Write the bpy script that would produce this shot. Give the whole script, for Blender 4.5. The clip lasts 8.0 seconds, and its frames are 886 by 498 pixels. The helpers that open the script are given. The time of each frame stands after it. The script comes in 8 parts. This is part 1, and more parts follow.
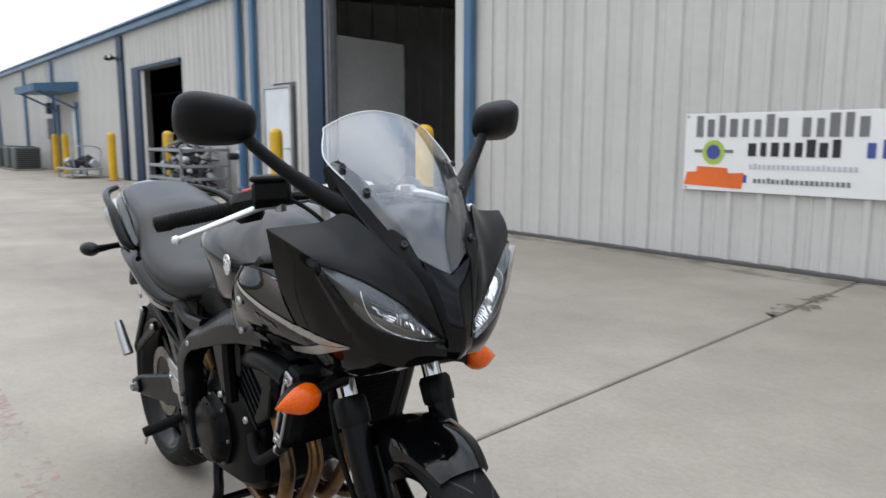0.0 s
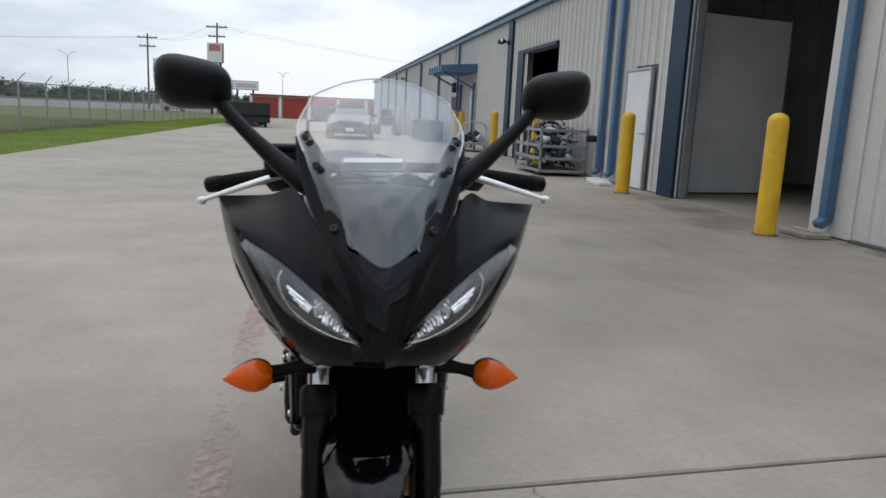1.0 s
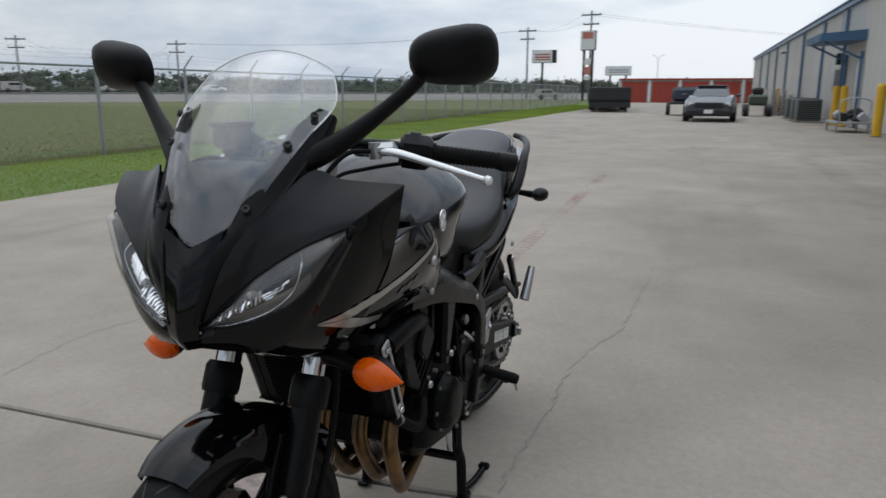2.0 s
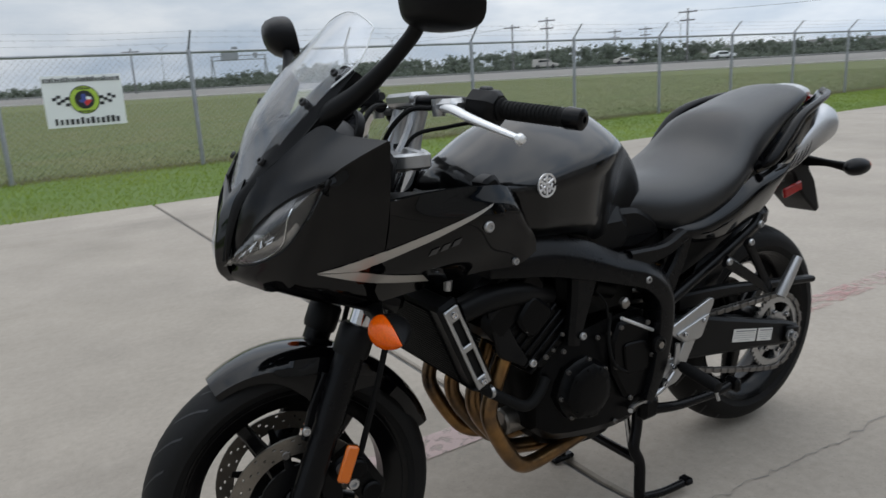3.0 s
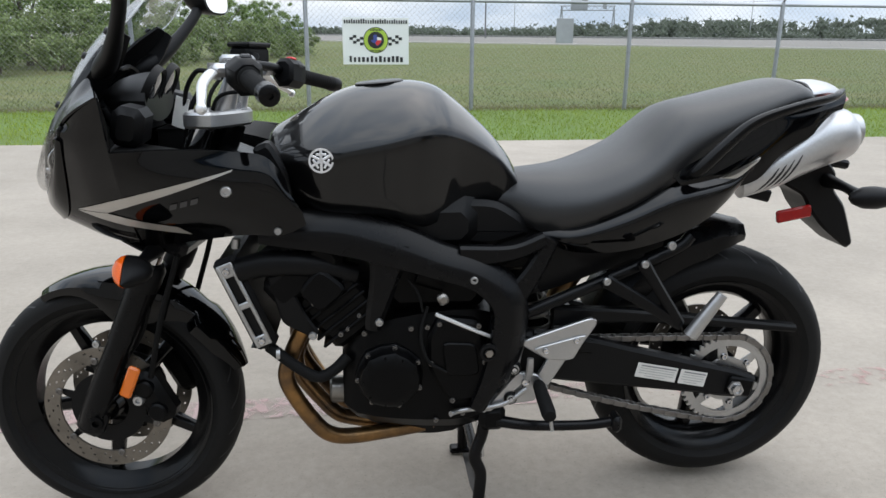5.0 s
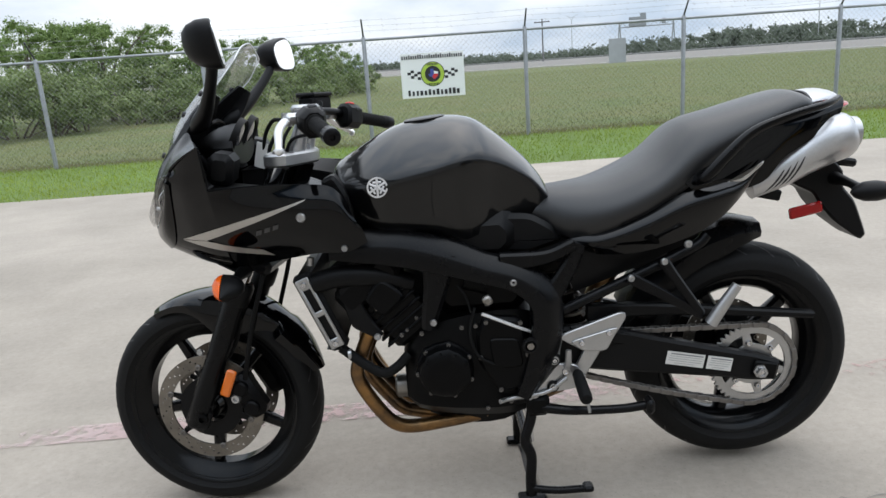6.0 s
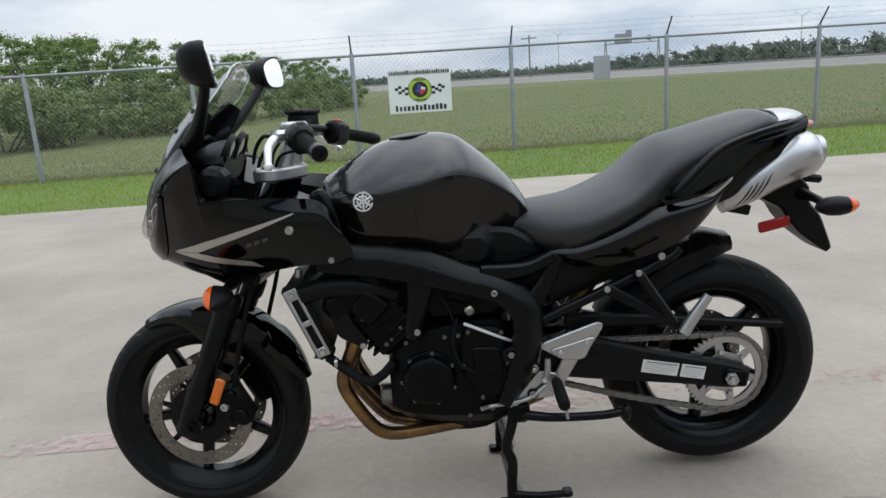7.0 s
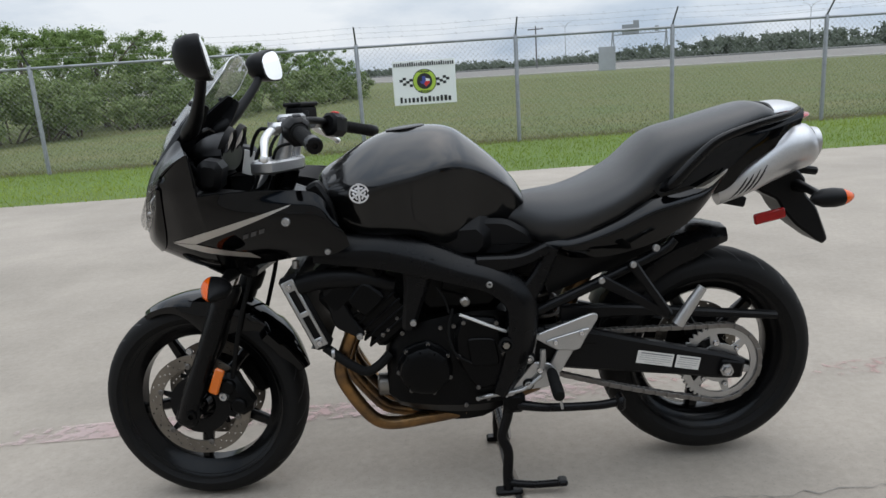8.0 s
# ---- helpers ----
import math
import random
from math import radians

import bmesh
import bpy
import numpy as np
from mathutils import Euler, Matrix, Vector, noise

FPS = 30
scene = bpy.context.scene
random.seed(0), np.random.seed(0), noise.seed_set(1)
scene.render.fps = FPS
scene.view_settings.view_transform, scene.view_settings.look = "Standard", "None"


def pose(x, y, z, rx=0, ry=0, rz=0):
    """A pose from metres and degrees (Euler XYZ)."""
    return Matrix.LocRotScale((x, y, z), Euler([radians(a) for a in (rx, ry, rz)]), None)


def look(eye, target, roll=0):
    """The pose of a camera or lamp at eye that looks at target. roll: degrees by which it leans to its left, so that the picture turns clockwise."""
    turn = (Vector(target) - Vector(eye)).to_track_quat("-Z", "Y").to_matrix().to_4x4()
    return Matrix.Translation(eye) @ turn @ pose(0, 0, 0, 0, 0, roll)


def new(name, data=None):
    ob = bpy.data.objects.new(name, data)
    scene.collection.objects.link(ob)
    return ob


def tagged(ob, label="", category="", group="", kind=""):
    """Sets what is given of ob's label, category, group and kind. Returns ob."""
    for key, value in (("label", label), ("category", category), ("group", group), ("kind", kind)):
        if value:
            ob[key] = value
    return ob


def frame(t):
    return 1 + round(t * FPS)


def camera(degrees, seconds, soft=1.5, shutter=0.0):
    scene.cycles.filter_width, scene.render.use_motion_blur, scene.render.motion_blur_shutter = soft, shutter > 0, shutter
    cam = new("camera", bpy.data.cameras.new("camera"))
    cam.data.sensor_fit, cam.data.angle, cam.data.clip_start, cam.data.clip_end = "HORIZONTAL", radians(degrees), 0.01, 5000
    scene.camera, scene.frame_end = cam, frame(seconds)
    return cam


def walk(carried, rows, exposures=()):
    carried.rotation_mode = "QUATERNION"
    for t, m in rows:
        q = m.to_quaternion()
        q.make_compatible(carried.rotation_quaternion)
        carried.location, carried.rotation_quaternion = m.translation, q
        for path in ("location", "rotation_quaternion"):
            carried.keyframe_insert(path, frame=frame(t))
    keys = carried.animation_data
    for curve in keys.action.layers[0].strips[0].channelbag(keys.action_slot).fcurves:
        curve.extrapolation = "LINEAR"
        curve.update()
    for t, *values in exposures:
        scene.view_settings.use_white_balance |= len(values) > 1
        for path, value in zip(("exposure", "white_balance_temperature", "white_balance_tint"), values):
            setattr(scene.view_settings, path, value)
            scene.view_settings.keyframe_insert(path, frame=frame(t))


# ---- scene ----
cam = camera(62.7, 8.0, shutter=0.15)
PATH = [
    (0, (1.819, -0.9, 1.168), (0.3, 0.366, 0.871), 0.1),
    (0.2, (1.887, -0.741, 1.154), (0.211, 0.321, 0.898), 1.7),
    (0.5, (1.965, -0.517, 1.172), (0.131, 0.214, 0.853), 1.4),
    (0.8, (1.955, -0.289, 1.16), (0.023, 0.131, 0.858), 1.8),
    (1, (1.938, -0.13, 1.167), (0.001, 0.213, 0.804), 2.7),
    (1.2, (1.954, 0.032, 1.173), (0.002, 0.326, 0.854), 1.2),
    (1.5, (1.927, 0.311, 1.142), (-0.045, 0.231, 0.817), 2.0),
    (1.7, (1.855, 0.476, 1.162), (-0.084, 0.157, 0.791), 1.2),
    (2.8, (1.279, 1.225, 1.118), (0.002, -0.239, 0.645), -2.3),
    (3, (1.17, 1.289, 1.107), (0.128, -0.352, 0.636), -3.2),
    (3.3, (0.961, 1.344, 1.091), (0.074, -0.357, 0.526), -0.9),
    (3.5, (0.834, 1.374, 1.115), (-0.007, -0.37, 0.61), -1.6),
    (3.8, (0.658, 1.441, 1.118), (0.01, -0.396, 0.663), -2.5),
    (4, (0.557, 1.489, 1.123), (0.047, -0.383, 0.64), -0.5),
    (4.2, (0.445, 1.545, 1.126), (0.113, -0.355, 0.6), -1.9),
    (4.5, (0.311, 1.563, 1.112), (0.112, -0.354, 0.577), -1.2),
    (4.7, (0.223, 1.565, 1.111), (-0.043, -0.334, 0.543), 0.9),
    (5.8, (0.141, 1.858, 1.146), (0.074, -0.072, 0.622), -3.2),
    (6, (0.139, 1.872, 1.145), (0.085, -0.066, 0.654), -4.0),
    (6.2, (0.14, 1.892, 1.144), (0.093, -0.049, 0.665), -3.5),
    (6.5, (0.138, 1.934, 1.157), (0.08, -0.016, 0.715), -4.1),
    (7, (0.131, 1.939, 1.155), (0.04, -0.007, 0.7), -3.7),
    (7.5, (0.122, 1.942, 1.155), (0.026, 0.002, 0.68), -3.3),
    (8, (0.105, 1.955, 1.156), (0.033, 0.013, 0.68), -3.8),
]
walk(cam, [(t, look(eye, target, roll)) for t, eye, target, roll in PATH],
     [(0, 0.33), (0.5, 0.08), (1, -0.25), (1.5, -0.40), (1.7, -0.40), (2.8, -0.20), (3.5, 0.10), (4, 0.27), (4.5, 0.46), (4.7, 0.48), (5.8, 0.48), (6.5, 0.30), (8, 0.15)])

# ---- sky and sun: bright overcast, light clouds ----
world = bpy.data.worlds.new("overcast_sky")
scene.world = world
world.use_nodes = True
wn, wl = world.node_tree.nodes, world.node_tree.links
wn.clear()
sky = wn.new("ShaderNodeTexSky")
sky.sky_type, sky.sun_disc = "NISHITA", False
sky.sun_elevation, sky.sun_rotation = radians(58), radians(200)
sky.dust_density = 3.0
wcoord = wn.new("ShaderNodeTexCoord")
wmap = wn.new("ShaderNodeMapping")
wmap.inputs["Scale"].default_value = (1.0, 1.0, 3.2)
wcloud = wn.new("ShaderNodeTexNoise")
wcloud.inputs["Scale"].default_value, wcloud.inputs["Detail"].default_value = 2.6, 7.0
wcloud.inputs["Roughness"].default_value = 0.55
wramp = wn.new("ShaderNodeValToRGB")
wramp.color_ramp.elements[0].position, wramp.color_ramp.elements[0].color = 0.36, (0.50, 0.59, 0.70, 1)
wramp.color_ramp.elements[1].position, wramp.color_ramp.elements[1].color = 0.60, (1.0, 1.0, 1.0, 1)
wscale = wn.new("ShaderNodeMix")
wscale.data_type, wscale.blend_type = "RGBA", "MULTIPLY"
wscale.inputs[0].default_value = 1.0
wscale.inputs[7].default_value = (10.0, 10.55, 11.2, 1)
wmix = wn.new("ShaderNodeMix")
wmix.data_type = "RGBA"
wmix.inputs[0].default_value = 0.86
wbg = wn.new("ShaderNodeBackground")
wbg.inputs["Strength"].default_value = 0.10
wout = wn.new("ShaderNodeOutputWorld")
wl.new(wcoord.outputs["Generated"], wmap.inputs["Vector"])
wl.new(wmap.outputs["Vector"], wcloud.inputs["Vector"])
wl.new(wcloud.outputs["Fac"], wramp.inputs["Fac"])
wl.new(wramp.outputs["Color"], wscale.inputs[6])
wl.new(sky.outputs["Color"], wmix.inputs[6])
wl.new(wscale.outputs[2], wmix.inputs[7])
# an overcast sky is brighter overhead than near the horizon
wsep = wn.new("ShaderNodeSeparateXYZ")
whigh = wn.new("ShaderNodeMapRange")
whigh.interpolation_type = "SMOOTHSTEP"
whigh.inputs[1].default_value, whigh.inputs[2].default_value, whigh.inputs[3].default_value, whigh.inputs[4].default_value = 0.45, 1.0, 1.0, 2.1
wlift = wn.new("ShaderNodeMix")
wlift.data_type, wlift.blend_type = "RGBA", "MULTIPLY"
wlift.inputs[0].default_value = 1.0
wl.new(wcoord.outputs["Generated"], wsep.inputs["Vector"])
wl.new(wsep.outputs["Z"], whigh.inputs[0])
# the cloud is thinner and whiter over the building's end than over the field
wside = wn.new("ShaderNodeVectorMath")
wside.operation = "DOT_PRODUCT"
wside.inputs[1].default_value = (-0.62, 0.78, 0.0)
wthin = wn.new("ShaderNodeMapRange")
wthin.interpolation_type = "SMOOTHSTEP"
wthin.inputs[1].default_value, wthin.inputs[2].default_value, wthin.inputs[3].default_value, wthin.inputs[4].default_value = -0.9, 0.75, 0.82, 1.26
wtone = wn.new("ShaderNodeMix")
wtone.data_type, wtone.blend_type = "RGBA", "MULTIPLY"
wtone.inputs[0].default_value = 1.0
wl.new(wcoord.outputs["Generated"], wside.inputs[0])
wl.new(wside.outputs["Value"], wthin.inputs[0])
wl.new(wmix.outputs[2], wtone.inputs[6])
wl.new(wthin.outputs[0], wtone.inputs[7])
wl.new(wtone.outputs[2], wlift.inputs[6])
wl.new(whigh.outputs[0], wlift.inputs[7])
wl.new(wlift.outputs[2], wbg.inputs["Color"])
wl.new(wbg.outputs["Background"], wout.inputs["Surface"])
sun_data = bpy.data.lights.new("sun", "SUN")
sun_data.energy, sun_data.angle, sun_data.color = 0.5, radians(110), (1.0, 0.97, 0.92)
sun = new("sun", sun_data)
sun.matrix_world = look((0, 0, 30), (6, 14, 0))


# ---- geometry helpers ----
class Geo:
    """Vertices and faces of one mesh."""

    def __init__(self, v=(), f=()):
        self.v, self.f = [Vector(p) for p in v], [tuple(q) for q in f]

    def add(self, other):
        n = len(self.v)
        self.v += [p.copy() for p in other.v]
        self.f += [tuple(i + n for i in q) for q in other.f]
        return self

    def tf(self, m):
        self.v = [m @ p for p in self.v]
        return self

    def flip(self):
        """The mirror image across the plane y = 0."""
        return Geo([(p.x, -p.y, p.z) for p in self.v], [tuple(reversed(q)) for q in self.f])

    def both(self):
        return Geo(self.v, self.f).add(self.flip())


def part(name, geo, material, parent=None, label="", angle=38):
    me = bpy.data.meshes.new(name)
    me.from_pydata([tuple(p) for p in geo.v], [], geo.f)
    bm = bmesh.new()
    bm.from_mesh(me)
    bmesh.ops.recalc_face_normals(bm, faces=bm.faces)
    bm.to_mesh(me)
    bm.free()
    me.materials.append(material)
    me.polygons.foreach_set("use_smooth", [True] * len(me.polygons))
    me.set_sharp_from_angle(angle=radians(angle))
    ob = new(name, me)
    ob.parent = parent
    if label:
        tagged(ob, label)
    return ob


def raw(name, verts, faces, material, parent=None):
    """A large mesh straight from arrays."""
    me = bpy.data.meshes.new(name)
    me.from_pydata(verts, [], faces)
    me.materials.append(material)
    ob = new(name, me)
    ob.parent = parent
    return ob


def thing(name, label, category, m=None, group="", kind=""):
    """An Empty that carries the parts of one thing."""
    ob = new(name)
    ob.empty_display_size = 0.1
    if m is not None:
        ob.matrix_basis = m
    return tagged(ob, label, category, group, kind)


def cr(points, t):
    """A smooth curve through the points, at t from 0 to 1."""
    p = np.asarray(points, float)
    n = len(p) - 1
    s = min(max(t, 0.0), 1.0) * n
    i = min(int(s), n - 1)
    u = s - i
    a = p[i - 1] if i > 0 else 2 * p[0] - p[1]
    b, c = p[i], p[i + 1]
    d = p[i + 2] if i + 2 <= n else 2 * p[n] - p[n - 1]
    return 0.5 * (2 * b + (c - a) * u + (2 * a - 5 * b + 4 * c - d) * u * u + (3 * b - a - 3 * c + d) * u ** 3)


def curve(points, n):
    return [cr(points, i / n) for i in range(n + 1)]


def loft(rings, cap=True, closed=True):
    g = Geo()
    n = len(rings[0])
    for r in rings:
        g.v += [Vector(p) for p in r]
    for k in range(len(rings) - 1):
        for i in range(n if closed else n - 1):
            j = (i + 1) % n
            g.f.append((k * n + i, k * n + j, (k + 1) * n + j, (k + 1) * n + i))
    if cap and closed:
        g.f.append(tuple(reversed(range(n))))
        g.f.append(tuple((len(rings) - 1) * n + i for i in range(n)))
    return g


def smooth_loft(rings, n, cap=True, closed=True):
    """A loft with n steps of smooth rings between the few that are given."""
    return loft([[tuple(q) for q in cr(rings, i / n)] for i in range(n + 1)], cap, closed)


def tube(path, r, n=10, steps=None, flat=1.0):
    """A round bar along a smooth path; r is one radius or one a point; flat squeezes it in height."""
    steps = steps or max(1, (len(path) - 1) * 5 if len(path) > 2 else 1)
    pts = [Vector(p) for p in curve(path, steps)]
    rad = [float(cr([[x] for x in r], i / steps)[0]) for i in range(steps + 1)] if isinstance(r, (list, tuple)) else [r] * (steps + 1)
    rings, up = [], None
    for i, p in enumerate(pts):
        d = (pts[min(i + 1, steps)] - pts[max(i - 1, 0)]).normalized()
        if up is None:
            up = Vector((0, 0, 1)) if abs(d.z) < 0.9 else Vector((1, 0, 0))
        side = d.cross(up).normalized()
        up = side.cross(d).normalized()
        rings.append([p + side * (rad[i] * math.cos(a)) + up * (rad[i] * flat * math.sin(a)) for a in (2 * math.pi * k / n for k in range(n))])
    return loft(rings)


def lathe(profile, n=32, centre=(0, 0, 0), axis="y", closed=False):
    """Turns (radius, along) pairs round the axis."""
    rows = list(profile) + ([profile[0]] if closed else [])
    rings = []
    for r, a in rows:
        ring = []
        for k in range(n):
            c, s = r * math.cos(2 * math.pi * k / n), r * math.sin(2 * math.pi * k / n)
            q = {"y": (c, a, s), "x": (a, c, s), "z": (c, s, a)}[axis]
            ring.append(Vector(q) + Vector(centre))
        rings.append(ring)
    return loft(rings, cap=not closed)


def inset(poly, d):
    """The outline moved inwards by d."""
    n = len(poly)
    area = sum(poly[i][0] * poly[(i + 1) % n][1] - poly[(i + 1) % n][0] * poly[i][1] for i in range(n))
    sgn = 1 if area > 0 else -1
    out = []
    for i in range(n):
        a, b, c = (Vector(poly[j % n]) for j in (i - 1, i, i + 1))
        e, f = (b - a).normalized(), (c - b).normalized()
        m = Vector((-e.y - f.y, e.x + f.x))
        k = m.length
        m = m / max(k, 1e-6)
        out.append(tuple(b + m * (sgn * d / max(0.35, k / 2))))
    return out


def prism(poly, y0, y1, bev=0.003):
    """An outline in x and z, given thickness in y, with bevelled rims."""
    ins = inset(poly, bev)
    rows = [(ins, y0), (poly, y0 + bev), (poly, y1 - bev), (ins, y1)]
    return loft([[(x, y, z) for x, z in q] for q, y in rows])


def rounded(poly, k=3, r=0.3):
    """The outline with its corners cut round."""
    n, out = len(poly), []
    for i in range(n):
        a, b, c = (Vector(poly[j % n]) for j in (i - 1, i, i + 1))
        p, q = b.lerp(a, r), b.lerp(c, r)
        for s in range(k + 1):
            t = s / k
            out.append(tuple(p.lerp(b, t).lerp(b.lerp(q, t), t)))
    return out


def box(c, s, bev=0.004, m=None):
    x, y, z = s[0] / 2, s[1] / 2, s[2] / 2
    bev = min(bev, 0.45 * min(x, y, z) * 2)
    g = prism([(-x + bev, -z), (x - bev, -z), (x, -z + bev), (x, z - bev), (x - bev, z), (-x + bev, z), (-x, z - bev), (-x, -z + bev)], -y, y, bev)
    if m is not None:
        g.tf(m)
    return g.tf(Matrix.Translation(c))


def beam(path, y, th, bev=0.006, steps=18):
    """A flat bar of varying width along a path of (x, z, width) in the plane of the bike's side."""
    pts = curve(path, steps)
    rings = []
    for i, (x, z, w) in enumerate(pts):
        a, b = pts[max(i - 1, 0)], pts[min(i + 1, steps)]
        d = Vector((b[0] - a[0], b[1] - a[1])).normalized()
        nx, nz = -d.y, d.x
        h, t = w / 2, th / 2
        e = min(bev, h * 0.6, t * 0.6)
        ring = []
        for s, o in ((h, -t + e), (h, t - e), (h - e, t), (-h + e, t), (-h, t - e), (-h, -t + e), (-h + e, -t), (h - e, -t)):
            ring.append((x + nx * s, y + o, z + nz * s))
        rings.append(ring)
    return loft(rings)


class Surf:
    """A smooth surface through a net of points: rows, and points along each row."""

    def __init__(self, net):
        self.net = np.asarray(net, float)

    def at(self, u, v):
        return cr([cr(row, u) for row in self.net], v)

    def grid(self, nu, nv):
        return [[self.at(i / nu, j / nv) for i in range(nu + 1)] for j in range(nv + 1)]

    def geo(self, nu, nv, th=0.004, off=0.0):
        g = np.array(self.grid(nu, nv))
        du, dv = np.gradient(g, axis=1), np.gradient(g, axis=0)
        nrm = np.cross(du, dv)
        nrm /= np.maximum(np.linalg.norm(nrm, axis=2, keepdims=True), 1e-9)
        top, low = g + nrm * off, g + nrm * (off - th)
        v = [tuple(p) for p in top.reshape(-1, 3)] + [tuple(p) for p in low.reshape(-1, 3)]
        w, n = nu + 1, (nu + 1) * (nv + 1)
        f = []
        for j in range(nv):
            for i in range(nu):
                a = j * w + i
                f += [(a, a + 1, a + 1 + w, a + w), (n + a, n + a + w, n + a + 1 + w, n + a + 1)]
        rim = [i for i in range(nu)] + [j * w + nu for j in range(nv)] + [nv * w + i for i in range(nu, 0, -1)] + [j * w for j in range(nv, 0, -1)]
        for k in range(len(rim)):
            a, b = rim[k], rim[(k + 1) % len(rim)]
            f.append((b, a, n + a, n + b))
        return Geo(v, f)

    def side(self, x, z, off=0.0015):
        """The point of the surface with that x and z, moved outwards a little in y."""
        if not hasattr(self, "cloud"):
            self.cloud = np.array(self.grid(60, 60)).reshape(-1, 3)
        d = np.hypot(self.cloud[:, 0] - x, self.cloud[:, 2] - z)
        k = np.argsort(d)[:6]
        w = 1 / (d[k] + 1e-4)
        y = float((self.cloud[k, 1] * w).sum() / w.sum())
        return Vector((x, y + math.copysign(off, y), z))


def decal(surf, edge_a, edge_b, n=16, m=2, off=0.002):
    """A thin sheet on a surface between two lines in x and z."""
    g = Geo()
    for k in range(2):
        for i in range(n + 1):
            a, b = cr(edge_a, i / n), cr(edge_b, i / n)
            for j in range(m + 1):
                q = a + (b - a) * j / m
                g.v.append(surf.side(q[0], q[1], off - 0.0012 * k))
    w, tot = m + 1, (n + 1) * (m + 1)
    for i in range(n):
        for j in range(m):
            a = i * w + j
            g.f += [(a, a + 1, a + 1 + w, a + w), (tot + a, tot + a + w, tot + a + 1 + w, tot + a + 1)]
    return g


def bolt(c, r=0.008, out=(0, 1, 0), h=0.006):
    """A button-head bolt with a hollow, pointing outwards."""
    g = lathe([(r, 0), (r, h * 0.5), (r * 0.8, h), (r * 0.45, h), (r * 0.4, h * 0.5), (r * 0.05, h * 0.5)], 14, axis="z")
    q = Vector((0, 0, 1)).rotation_difference(Vector(out)).to_matrix().to_4x4()
    return g.tf(Matrix.Translation(c) @ q)


def wires(name, lines, r, material, parent=None):
    """Thin three-sided wires between pairs of points, as one mesh."""
    v, f = [], []
    for a, b in lines:
        a, b = Vector(a), Vector(b)
        d = (b - a).normalized()
        s = d.cross(Vector((0, 1, 0.3))).normalized()
        t = s.cross(d)
        n = len(v)
        for p in (a, b):
            for k in range(3):
                w = 2 * math.pi * k / 3
                v.append(tuple(p + s * (r * math.cos(w)) + t * (r * math.sin(w))))
        f += [(n, n + 1, n + 4, n + 3), (n + 1, n + 2, n + 5, n + 4), (n + 2, n, n + 3, n + 5)]
    return raw(name, v, f, material, parent)


